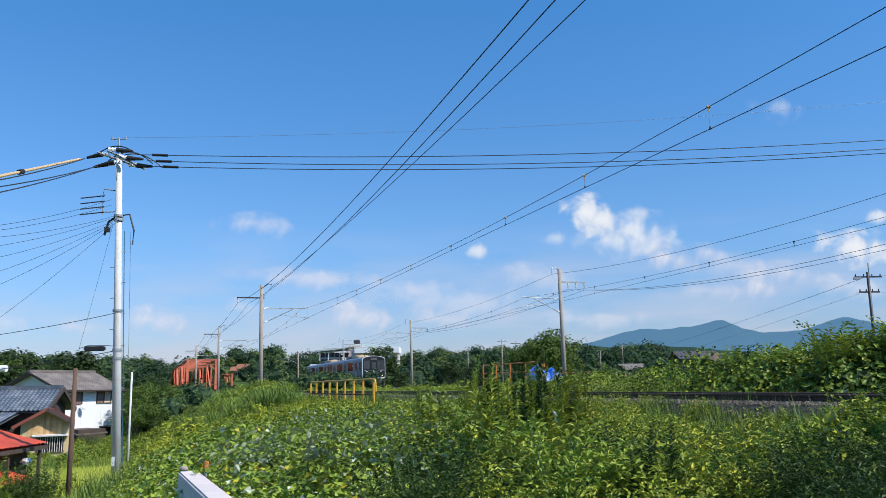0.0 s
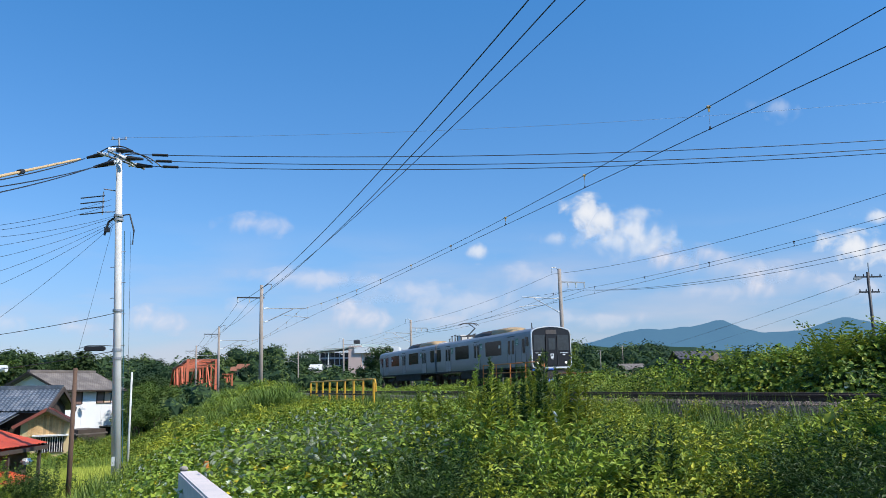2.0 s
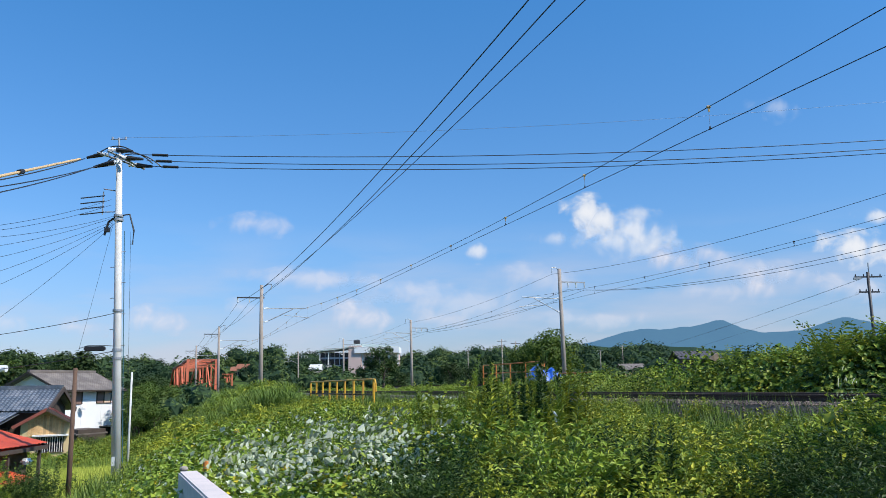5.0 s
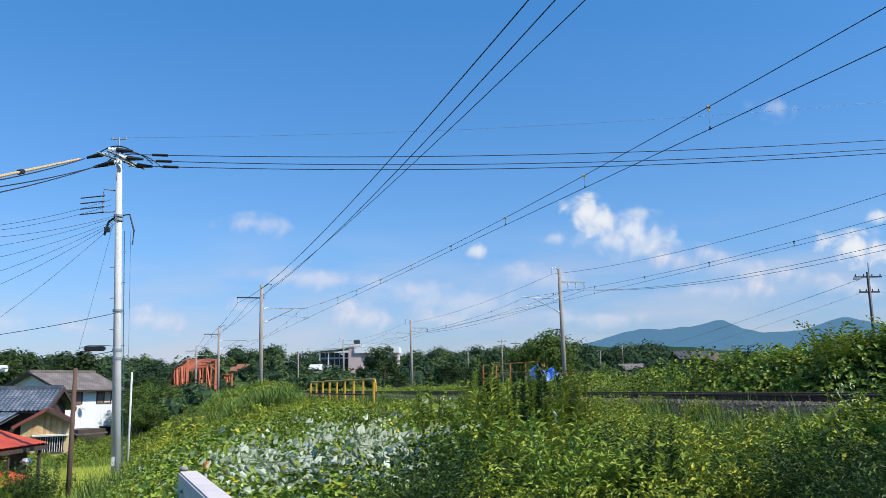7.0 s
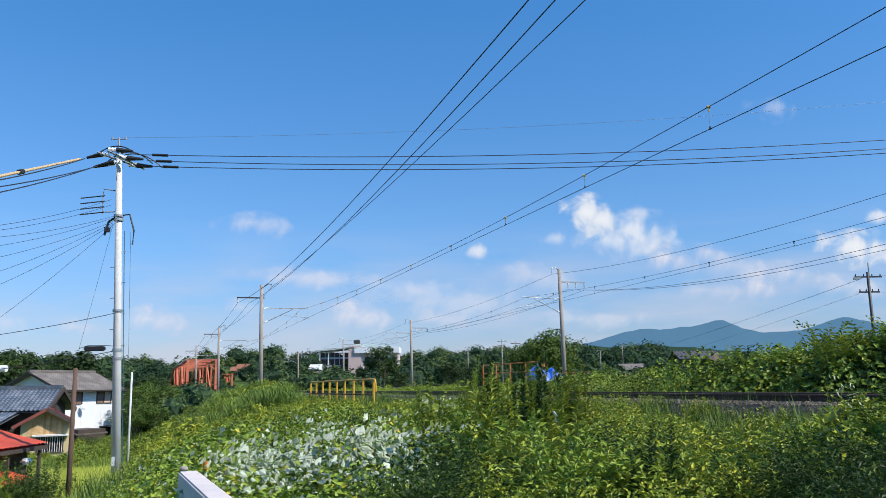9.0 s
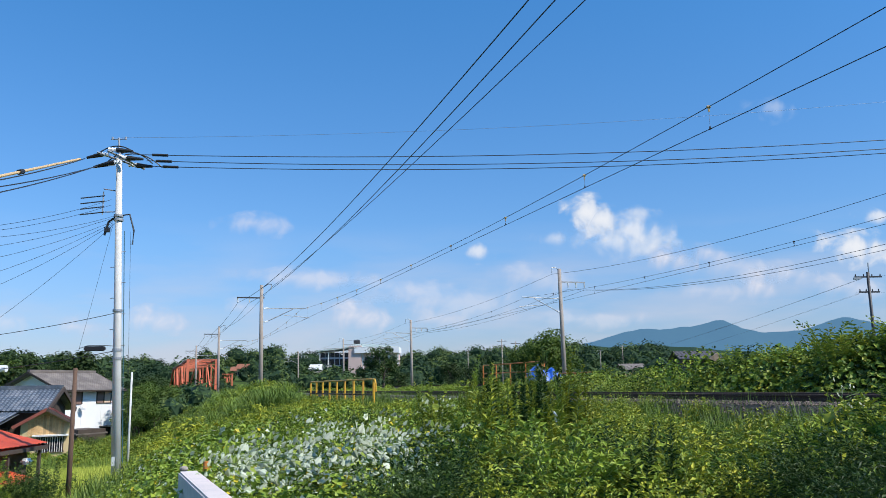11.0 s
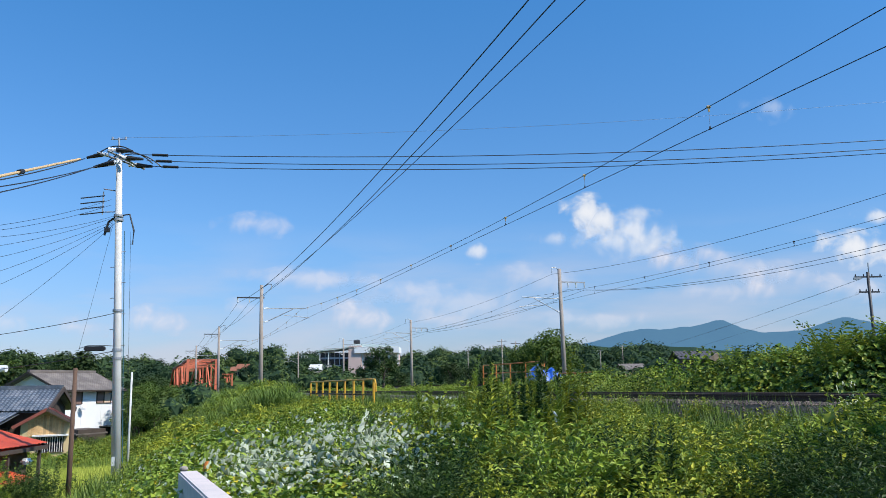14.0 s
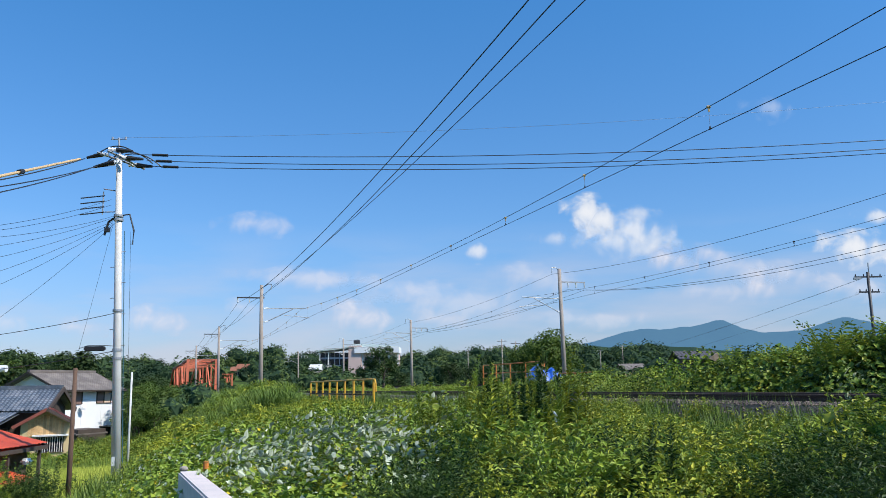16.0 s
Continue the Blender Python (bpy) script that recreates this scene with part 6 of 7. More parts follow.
def grass_tuft(n, h, spread, mat, label, name="grass_tuft"):
    a = np.random.uniform(0, math.tau, n)
    q = np.sqrt(np.random.rand(n)) * spread
    pos = np.stack([q * np.cos(a), q * np.sin(a), np.full(n, -0.05)], 1)
    b = np.random.uniform(0, math.tau, n)
    L = h * np.random.uniform(0.45, 1.15, n)
    lean = np.random.uniform(0.1, 0.75, n) * L
    w = (0.006 + 0.007 * np.random.rand(n) + 0.006 * h)
    side = np.stack([-np.sin(b), np.cos(b), np.zeros(n)], 1) * w[:, None]
    tip = pos + np.stack([np.cos(b) * lean, np.sin(b) * lean, L], 1)
    v = np.stack([pos - side, pos + side, tip], 1).reshape(-1, 3)
    f = (np.arange(n)[:, None] * 3 + np.array([[0, 1, 2]]))
    return v, f


def place(kinds, spots, group=""):
    """Copies of plants at (x, y, size, turn); z from the ground."""
    for i, (x, y, s, turn) in enumerate(spots):
        k = random.choice(kinds)
        m = Matrix.Translation((x, y, ground_z(x, y))) @ Matrix.Rotation(turn, 4, "Z") @ Matrix.Rotation(random.gauss(0, 0.06), 4, "X") @ Matrix.Diagonal((s, s, s * random.uniform(0.9, 1.12), 1))
        o = copy_thing(k, m)
        if group:
            tagged(o, group=group)


def place_joined(name, kinds, spots, label, cat):
    """Many plants too far off to tell apart, joined into one mass."""
    store = []
    for k in kinds:
        me = next(c for c in k.children if c.name.startswith("foliage")).data
        v = np.empty(len(me.vertices) * 3)
        me.vertices.foreach_get("co", v)
        store.append((v.reshape(-1, 3), np.array([p.vertices[:] for p in me.polygons]), np.array([p.material_index for p in me.polygons]), list(me.materials)))
    vs, fs, ms, n = [], [], [], 0
    for x, y, s, turn in spots:
        v, f, m, mats = random.choice(store)
        c, d = math.cos(turn), math.sin(turn)
        rot = np.array([[c, -d, 0], [d, c, 0], [0, 0, random.uniform(0.9, 1.12)]]) * s
        vs.append(v @ rot.T + np.array([x, y, ground_z(x, y)]))
        fs.append(f + n)
        ms.append(m)
        n += len(v)
    me = raw_mesh(name, np.concatenate(vs), np.concatenate(fs), mats, np.concatenate(ms))
    tagged(new(name, me), label, cat, kind="stuff")


def drop_kinds(kinds):
    """The first of each kind goes away once its copies stand."""
    for k in kinds:
        for o in (*k.children_recursive, k):
            bpy.data.objects.remove(o)


def region(n, u0, u1, v0, v1, s0, s1, keep=None):
    """Places spread over a stretch of the plan, each kept apart a little."""
    pts, tries = [], 0
    while len(pts) < n and tries < n * 30:
        tries += 1
        u, v = random.uniform(u0, u1), random.uniform(v0, v1)
        p = P(u, v)
        if math.hypot(p.x, p.y) < 3.2 or (keep and not keep(u, v, p)):
            continue
        pts.append((p.x, p.y, random.uniform(s0, s1), random.uniform(0, math.tau)))
    return pts


VM = [L_KUDZU, L_PALE, L_YELLOW]
vines = [vine_mound(0.75, 0.62, 1200, 0.053, "mound of broad-leaved vine with pale leaf undersides", VM, 0.06, 0.03, plain=True) for _ in range(3)]
# the share of dark leaves paints the shaded gaps of the hedge
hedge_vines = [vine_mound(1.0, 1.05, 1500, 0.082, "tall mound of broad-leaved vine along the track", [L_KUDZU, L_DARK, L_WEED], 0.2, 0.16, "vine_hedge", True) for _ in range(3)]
# dark-leaved clumps imitate stalks that stand in shade
stalks = [stalk_clump(3, 1.35, 0.26, [m1, m2], "clump of tall upright weeds with narrow leaves", "tall_weed", 0.3, 0.105, 170, 0.4, 0.05, 1.1) for m1, m2 in ((L_KUDZU, L_DARK), (L_STALK, L_WEED), (L_WEED, L_KUDZU), (L_DARK, L_KUDZU), (L_STALK, L_KUDZU))]
shrubs = [leafy_shrub(0.75, 0.6, 42, 34, 0.060, [m1, m2], "low leafy shrub with pointed yellow-green leaves", ratio=0.52) for m1, m2 in ((L_WEED, L_STALK), (L_KUDZU, L_WEED), (L_STALK, L_WEED), (L_KUDZU, L_DARK))]
dark_shrubs = [leafy_shrub(1.1, 0.75, 44, 34, 0.062, [L_DARK, L_KUDZU], "dense dark green shrub, shade put into its leaf colour", "dark_shrub", 0.4) for _ in range(2)]
far_vines = [vine_mound(0.75, 0.65, 420, 0.10, "mound of broad-leaved vine on the bank", [L_KUDZU, L_WEED, L_YELLOW], 0.2, 0.01, "vine_mound", True) for _ in range(3)]
far_shrubs = [leafy_shrub(0.8, 0.6, 28, 18, 0.11, [L_WEED, L_STALK], "low leafy shrub on the railway bank") for _ in range(3)]
sprays = [stalk_clump(6, 1.0, 0.3, [L_WEED, L_STALK], "arching spray of bamboo-like grass", "bamboo_grass", 0.13, 0.16, 50, 0.3, 0.28) for _ in range(2)]
fronds = [pinnate_shrub(1.9, 0.95, 46, 9, 0.13, [m1, m2], "tall feathery shrub with arching fronds of narrow leaflets") for m1, m2 in ((L_KUDZU, L_WEED), (L_KUDZU, L_DARK), (L_KUDZU, L_STALK))]
near_fronds = [pinnate_shrub(1.0, 0.6, 60, 10, 0.075, [L_KUDZU, L_DARK], "dark feathery shrub with arching fronds of narrow leaflets") for _ in range(2)]
reeds = [reed_clump(230, 1.25, 0.7, m2, "clump of long arching reed grass on the bank") for m2 in (L_GRASS, L_KUDZU, L_COPSE)]

# the thicket between the path and the near track: low near the ballast, open where the stones lie bare
thicket = lambda u, v, p: p.y > 1.2 and p.length > 4.9 and (u > 0.2 + 0.2 * max(0, v - 13)) and (p - Vector((-1.2, 4.6, 0))).length > 1.0


def lower(spots, far=0.45):
    """Plants stay lower towards the track and along the far bank."""
    out = []
    for x, y, s, turn in spots:
        u, v = UV(x, y)
        if u > 7.0 and 5.5 < v < 13.5:
            continue
        k = 1 - (1 - far) * max(ease(4.4, 6.6, u), 0.35 * ease(18, 24, v))
        if -0.19 < x / y < -0.06 and y > 12:
            k *= 0.86                                  # open towards the small bridge
        k *= 0.78 + 0.22 * ease(5.0, 7.5, math.hypot(x, y))
        hump = 1 + 0.6 * noise.noise((x * 1.1, y * 1.1, 3.0))
        out.append((x, y, s * k * min(1.35, max(0.55, hump)), turn))
    return out


west = lambda u, v, p: thicket(u, v, p) and p.x < -0.05 * p.y + random.gauss(0, 0.15)
east = lambda u, v, p: thicket(u, v, p) and p.x > (0.0 if p.y < 9 else -0.07) * p.y + random.gauss(0, 0.12) and (p.x < 0.40 * p.y or p.y > 7.5)
place(vines, lower(region(120, -0.3, 5.0, 4.5, 17, 0.6, 1.3, west)), "vine mounds")
place(vines, lower(region(14, 2.5, 7.2, 3, 16, 0.6, 0.9, east)), "vine mounds")
place(shrubs, lower(region(150, 1.6, 7.6, 0, 13, 0.6, 1.15, east)), "low shrubs")
place(shrubs, lower(region(85, 0.5, 7.4, 8, 26, 0.7, 1.25, thicket)), "low shrubs")
place(stalks, [(random.uniform(-0.42, 1.5), random.uniform(8.6, 11.8), random.uniform(0.66, 1.08), random.uniform(0, 6)) for _ in range(46)], "tall weeds")
place(shrubs, [(*P(random.uniform(7.0, 8.7), random.uniform(10.2, 21))[:2], random.uniform(0.4, 0.7), random.uniform(0, 6)) for _ in range(56)], "low shrubs")
place(shrubs, [(*P(random.uniform(7.0, 8.6), random.uniform(5.0, 7.6))[:2], random.uniform(0.4, 0.65), random.uniform(0, 6)) for _ in range(12)], "low shrubs")
# dark leaf colour here stands in for shade low in the right corner
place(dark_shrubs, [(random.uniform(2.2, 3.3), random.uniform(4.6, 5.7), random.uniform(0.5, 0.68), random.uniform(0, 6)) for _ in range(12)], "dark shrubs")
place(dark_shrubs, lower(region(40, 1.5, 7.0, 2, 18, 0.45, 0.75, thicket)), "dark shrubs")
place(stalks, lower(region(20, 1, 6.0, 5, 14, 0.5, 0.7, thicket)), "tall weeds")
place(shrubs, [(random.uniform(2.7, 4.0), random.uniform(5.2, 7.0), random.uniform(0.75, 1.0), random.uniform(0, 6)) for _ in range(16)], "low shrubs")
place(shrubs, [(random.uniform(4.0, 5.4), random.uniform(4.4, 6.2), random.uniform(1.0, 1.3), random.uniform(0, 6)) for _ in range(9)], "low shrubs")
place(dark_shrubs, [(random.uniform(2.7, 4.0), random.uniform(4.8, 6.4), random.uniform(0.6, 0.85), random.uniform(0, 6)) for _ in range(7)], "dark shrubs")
# more shade by dark leaves: right corner, then the gap beside the vines
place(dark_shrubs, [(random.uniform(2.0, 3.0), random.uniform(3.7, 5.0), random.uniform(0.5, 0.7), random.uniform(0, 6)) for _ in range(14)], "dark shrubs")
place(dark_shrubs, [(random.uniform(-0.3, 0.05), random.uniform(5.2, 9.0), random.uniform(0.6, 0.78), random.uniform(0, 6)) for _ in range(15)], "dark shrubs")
# tall shrubs added out of view to throw shade over the right corner
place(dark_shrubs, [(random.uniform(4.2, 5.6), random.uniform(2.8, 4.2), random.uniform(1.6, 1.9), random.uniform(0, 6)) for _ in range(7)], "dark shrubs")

# the hedge between the tracks, higher towards the near end
hedge = []
for _ in range(130):
    v = random.uniform(1, 34)
    u = random.uniform(12.9, 17.5)
    p = P(u, v)
    hedge.append((p.x, p.y, random.uniform(0.62, 1.12) * (1.75 - 0.35 * ease(6, 14, v) - 0.42 * ease(14, 26, v) - 0.3 * ease(26, 34, v)), random.uniform(0, 6)))
place(hedge_vines, hedge, "vine hedge")
place(sprays, [(*P(random.uniform(13.5, 16), random.uniform(3, 16))[:2], random.uniform(1.3, 1.9), random.uniform(0, 6)) for _ in range(34)], "bamboo grass")
place(dark_shrubs, [(*P(random.uniform(13, 15.5), random.uniform(3, 14))[:2], random.uniform(1.1, 1.5), random.uniform(0, 6)) for _ in range(6)], "dark shrubs")
place(fronds, [(*P(random.uniform(12.9, 15.5), random.uniform(9.5, 17.0))[:2], random.uniform(0.5, 0.78), random.uniform(0, 6)) for _ in range(30)], "feathery shrubs")
place(fronds, [(*P(random.uniform(12.6, 14.2), random.uniform(10.0, 13.0))[:2], random.uniform(0.75, 0.98), random.uniform(0, 6)) for _ in range(9)], "feathery shrubs")
place(near_fronds, [(random.uniform(3.3, 4.4), random.uniform(6.0, 7.4), random.uniform(0.6, 0.82), random.uniform(0, 6)) for _ in range(11)], "feathery shrubs")
place(fronds, [(-12.6 + random.gauss(0, 0.5), 22.6 + random.gauss(0, 0.4), random.uniform(0.7, 0.95), random.uniform(0, 6)) for _ in range(3)], "feathery shrubs")
place(reeds, region(120, 2.4, 6.8, 33, 62, 0.55, 0.95, lambda u, v, p: p.x < -0.19 * p.y), "reed clumps")
place_joined("strip_vines", far_vines, [(*P(random.uniform(12.9, 21), random.uniform(34, 75))[:2], random.uniform(0.6, 0.95), random.uniform(0, 6)) for _ in range(80)], "broad-leaved vines on the strip between the tracks", "vine")

# the bank beyond the thicket and the strip left of the near track
place_joined("track_edge_vines", far_vines, lower(region(120, 7.0, 8.7, 17, 50, 0.75, 1.15)), "low vines creeping over the edge of the ballast", "vine")
place_joined("bank_shrubs", far_shrubs, lower(region(240, -2, 7.2, 18, 64, 0.6, 1.05, lambda u, v, p: u > min(4, 0.2 * (v - 16) - 1))), "low leafy shrubs covering the railway bank", "shrub")
place_joined("bank_vines", far_vines, region(330, -9, 6.5, 17, 80, 0.6, 1.5, lambda u, v, p: u < 0.2 * (v - 16) and (v > 47 or u > 0.6)), "broad-leaved vines spreading down the bank", "vine")
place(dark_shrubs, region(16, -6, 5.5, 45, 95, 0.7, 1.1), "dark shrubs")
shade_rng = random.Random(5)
# dark leaves again deepen the painted shade of the corner
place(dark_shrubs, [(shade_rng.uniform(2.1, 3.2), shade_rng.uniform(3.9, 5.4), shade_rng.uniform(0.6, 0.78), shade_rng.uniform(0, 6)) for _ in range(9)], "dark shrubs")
place(shrubs, [(shade_rng.uniform(3.25, 3.75), shade_rng.uniform(6.0, 6.8), shade_rng.uniform(1.0, 1.2), shade_rng.uniform(0, 6)) for _ in range(6)], "shrubs")
place(dark_shrubs, [(-12.2 + random.gauss(0, 0.5), 23.3 + random.gauss(0, 0.5), 1.5, random.uniform(0, 6)) for _ in range(6)], "dark shrubs")
drop_kinds(far_vines + far_shrubs + vines + hedge_vines + stalks + shrubs + dark_shrubs + sprays + fronds + near_fronds + reeds)


def grass_field(name, spots, h, mat, per, label):
    """Grass over a stretch of ground, one sheet of blades."""
    vs, fs, n = [], [], 0
    for x, y, s in spots:
        v, f = grass_tuft(per, h * s, 0.5 + 0.1 * s, mat, "")
        v = v + np.array([x, y, ground_z(x, y)])
        vs.append(v)
        fs.append(f + n)
        n += len(v)
    me = raw_mesh(name, np.concatenate(vs), np.concatenate(fs), [mat])
    tagged(new(name, me), label, "grass", kind="stuff")


bank_spots, field_spots, near_spots = [], [], []
for _ in range(2600):
    v = random.uniform(16, 150)
    u = random.uniform(-6, 8)
    p = P(u, v)
    if u < 3.2 or v > 44:
        bank_spots.append((p.x, p.y, random.uniform(0.7, 1.5) * (0.45 if u < 1.5 and v < 45 else 0.8)))
for _ in range(3800):
    r, a = math.sqrt(random.uniform(18 ** 2, 80 ** 2)), radians(random.uniform(-35, -13))
    x, y = r * math.sin(a), r * math.cos(a)
    u, v = UV(x, y)
    if u < 1.5:
        field_spots.append((x, y, random.uniform(0.6, 1.2) * (1 + r / 120)))
for _ in range(1900):
    r, a = random.uniform(21, 46), radians(random.uniform(-27, -16.5))
    x, y = r * math.sin(a), r * math.cos(a)
    if UV(x, y)[0] < 0.3:
        field_spots.append((x, y, random.uniform(0.9, 1.5)))
for _ in range(700):
    p = P(random.uniform(-3, 8.3), random.uniform(-3, 22))
    if p.length > 2.6:
        near_spots.append((p.x, p.y, random.uniform(0.6, 1.1)))
for _ in range(500):
    p = P(random.uniform(11.6, 22), random.uniform(-3, 70))
    near_spots.append((p.x, p.y, random.uniform(0.6, 1.0)))
for _ in range(420):
    p = P(random.choice((random.uniform(8.3, 9.5), random.uniform(7.4, 8.8), random.uniform(10.8, 12))), random.uniform(-2, 40))
    near_spots.append((p.x, p.y, random.uniform(0.75, 1.5)))
grass_field("bank_grass", bank_spots, 0.7, L_GRASS, 70, "tall green grass on the railway bank")
grass_field("field_grass", field_spots, 0.27, L_FIELD, 56, "bright yellow-green grass of the overgrown field")
grass_field("weedy_grass", near_spots, 0.42, L_GRASS, 70, "weedy grass under the shrubs and along the track")


# ---- vine sprays that the wind turns over: green above, pale beneath ----


def vine_spray(pairs, size):
    """A runner with broad leaves in pairs; each leaf has a green face and a pale back."""
    n = 2 * pairs
    t = np.repeat(np.linspace(0.0, 1, pairs), 2) + np.random.normal(size=n) * 0.03
    sg = np.tile([1.0, -1.0], pairs)
    pos = np.stack([0.5 * (t - 0.5), 0.05 * sg + np.random.normal(size=n) * 0.03, 0.05 + 0.12 * np.sin(t * 3) + np.random.normal(size=n) * 0.035], 1)
    nor = scatter_normal(n, 0.6)
    ax = np.stack([0.55 + np.random.normal(size=n) * 0.6, sg * 0.9 - 0.25, np.random.normal(size=n) * 0.35], 1)
    L = size * np.random.uniform(0.7, 1.2, n) * (1.1 - 0.45 * t)
    v, f = leaves(pos, ax, nor, L, L * 0.66, 0.12)
    v2, f2 = leaves(pos - nor * 0.003, ax, nor, L, L * 0.66, 0.12)
    return plant("vine_spray", [(v, f, 0), (v2, f2[:, ::-1], 1)], [L_KUDZU, L_PALE], "vine spray whose leaves show pale undersides in wind", "vine",
                 tubes_arrays([[(-0.25, 0, 0.04), (0, 0, 0.15), (0.27, 0, 0.06)]], [(0.003, 0.002)], 4), "vine sprays")


SPRAYS = []
spray_kinds = [vine_spray(10, 0.074), vine_spray(8, 0.080), vine_spray(12, 0.066), vine_spray(10, 0.060)]
spray_spots = [(3.45, 6.75, 1.5), (-0.15, 11.6, 1.35), (0.0, 11.2, 1.3)]
for cx, cy, num in ((-1.35, 9.6, 8), (-1.3, 7.9, 10), (-0.75, 7.6, 10), (-1.45, 6.7, 7), (-2.3, 8.8, 6), (-0.55, 6.9, 9), (-1.8, 7.4, 5), (-1.0, 11.0, 6), (-1.7, 10.4, 4), (-0.4, 8.6, 5)):
    for _ in range(num):
        x, y = cx + random.gauss(0, 0.33), cy + random.gauss(0, 0.4)
        spray_spots.append((x, y, ground_z(x, y) + random.uniform(0.5, 0.84)))
for x, y, z in spray_spots:
    k = random.choice(spray_kinds)
    SPRAYS.append((copy_thing(k, Matrix.Translation((x, y, z))), x, y, z, random.uniform(-0.4, 1.1), random.uniform(0, 6), random.uniform(0.32, 0.86)))
drop_kinds(spray_kinds)


def big_leaf_plant(x, y, z0, h):
    """A young plant with large heart-shaped leaves in pairs."""
    root = tagged(new("large_leaf_plant"), "young plant with large pale heart-shaped leaves", "plant")
    root.matrix_basis = pose(x, y, z0)
    bm = bmesh.new()
    tube(bm, [(0, 0, -0.2), (0.02, 0, h * 0.5), (-0.02, 0, h)], [0.014, 0.01, 0.005], 6)
    part("stalk", bm, M_STEM, root)
    for k in range(13):
        t = 0.3 + 0.7 * k / 12
        a = k * 2.4
        size = random.uniform(0.13, 0.2) * (1.15 - 0.5 * t)
        bm = bmesh.new()
        n = 14
        rim = []
        for i in range(n):
            q = math.tau * i / n
            rr = 0.5 * (1 - 0.28 * math.cos(q)) + (0.1 if i == 0 else 0)
            px, py = 0.5 + rr * math.cos(q) * 1.05, rr * math.sin(q) * 0.95
            rim.append(bm.verts.new((px * size, py * size, 0.25 * size * abs(py) - 0.3 * size * px * px)))
        mid = bm.verts.new((0.45 * size, 0, -0.05 * size))
        for i in range(n):
            bm.faces.new((mid, rim[i], rim[(i + 1) % n]))
        bmesh.ops.transform(bm, matrix=Matrix.Translation((0, 0, h * t)) @ Matrix.Rotation(a, 4, "Z") @ Matrix.Translation((0.06, 0, 0)) @ Matrix.Rotation(random.uniform(-0.2, 0.7), 4, "Y"), verts=bm.verts)
        part("leaf", bm, L_PALE if k % 4 == 1 else L_WEED, root, smooth=True)


big_leaf_plant(3.0, 6.3, 0.65, 0.68)
big_leaf_plant(3.25, 6.0, 0.6, 0.55)
big_leaf_plant(-0.2, 11.3, 0.5, 0.95)


# ---- trees ----


def clumps(pos, nor, size):
    """Small tilted leaf clumps, one four-cornered blade each."""
    nor = nor / np.linalg.norm(nor, axis=1, keepdims=True)
    a = np.cross(nor, np.random.normal(size=nor.shape))
    a /= np.linalg.norm(a, axis=1, keepdims=True)
    b = np.cross(nor, a)
    L = (size * np.random.uniform(0.5, 1.2, len(pos)))[:, None]
    v = np.stack([pos - a * L * 0.5, pos + b * L * 0.32 + nor * L * 0.1, pos + a * L * 0.5, pos - b * L * 0.32 + nor * L * 0.1], 1).reshape(-1, 3)
    return v, np.arange(len(pos))[:, None] * 4 + np.array([[0, 1, 2, 3]])


def tree(h, r, n, size, mat, label, name="tree", trunk=0.3):
    root = tagged(new(name), label, "tree", "trees")
    lines, rad, tips = [(((0, 0, -1), (0.1, 0, h * 0.3), (0.05, 0.1, h * 0.8)))], [(trunk, trunk * 0.3)], []
    for k in range(16):
        a = random.uniform(0, math.tau)
        z = h * random.uniform(0.3, 0.9)
        q = r * random.uniform(0.4, 0.85) * math.sin(math.pi * (0.18 + 0.75 * z / h))
        e = (q * math.cos(a), q * math.sin(a), z + h * 0.08)
        lines.append(((0.05, 0.05, z * 0.75), (e[0] * 0.5, e[1] * 0.5, z * 0.93), e))
        rad.append((trunk * 0.35, trunk * 0.08))
        tips.append((*e, r * random.uniform(0.3, 0.5)))
    tips.append((0, 0, h * 0.85, r * 0.5))
    v, f = tubes_arrays([np.array(q) for q in lines], rad, 6)
    o = new("trunk", raw_mesh("trunk", v.tolist(), f.tolist(), [M_BARK]))
    o.parent = root
    pos, nor = [], []
    for _ in range(n):
        x, y, z, q = random.choice(tips)
        d = Vector((random.gauss(0, 1), random.gauss(0, 1), random.gauss(0.25, 1))).normalized()
        k = q * random.random() ** 0.35
        pos.append((x + d.x * k, y + d.y * k, z + d.z * k * 0.8))
        nor.append((d.x, d.y, d.z + 0.7))
    pos, nor = np.array(pos), np.array(nor) + np.random.normal(size=(n, 3)) * 0.35
    v, f = clumps(pos, nor, size)
    o = new("crown", raw_mesh("crown", v, f, [mat]))
    o.parent = root
    return root


trees = [tree(8.5, 3.6, 2900, 0.44, L_TREE, "broad-leaved tree with dense dark green crown") for _ in range(2)]
trees.append(tree(6.5, 3.6, 3600, 0.33, L_COPSE, "broad-leaved tree with bright green crown"))


def plant_tree(kind, x, y, s, sink=0.0, base=None):
    z = ground_z(x, y) if base is None else base
    copy_thing(kind, Matrix.Translation((x, y, z - sink)) @ Matrix.Rotation(random.uniform(0, 6), 4, "Z") @ Matrix.Diagonal((s, s, s * random.uniform(0.9, 1.1), 1)))


for x, y, s, k in ((14.6, 120, 1.5, 2), (12.2, 122, 1.12, 2), (17.2, 121, 1.15, 2), (-8.5, 112, 0.74, 0), (-10.3, 114, 0.5, 0),
                   (-6.8, 118, 0.55, 0), (1, 150, 0.8, 1), (5, 165, 0.8, 0), (9, 180, 0.9, 1)):
    plant_tree(trees[k], x, y, s)
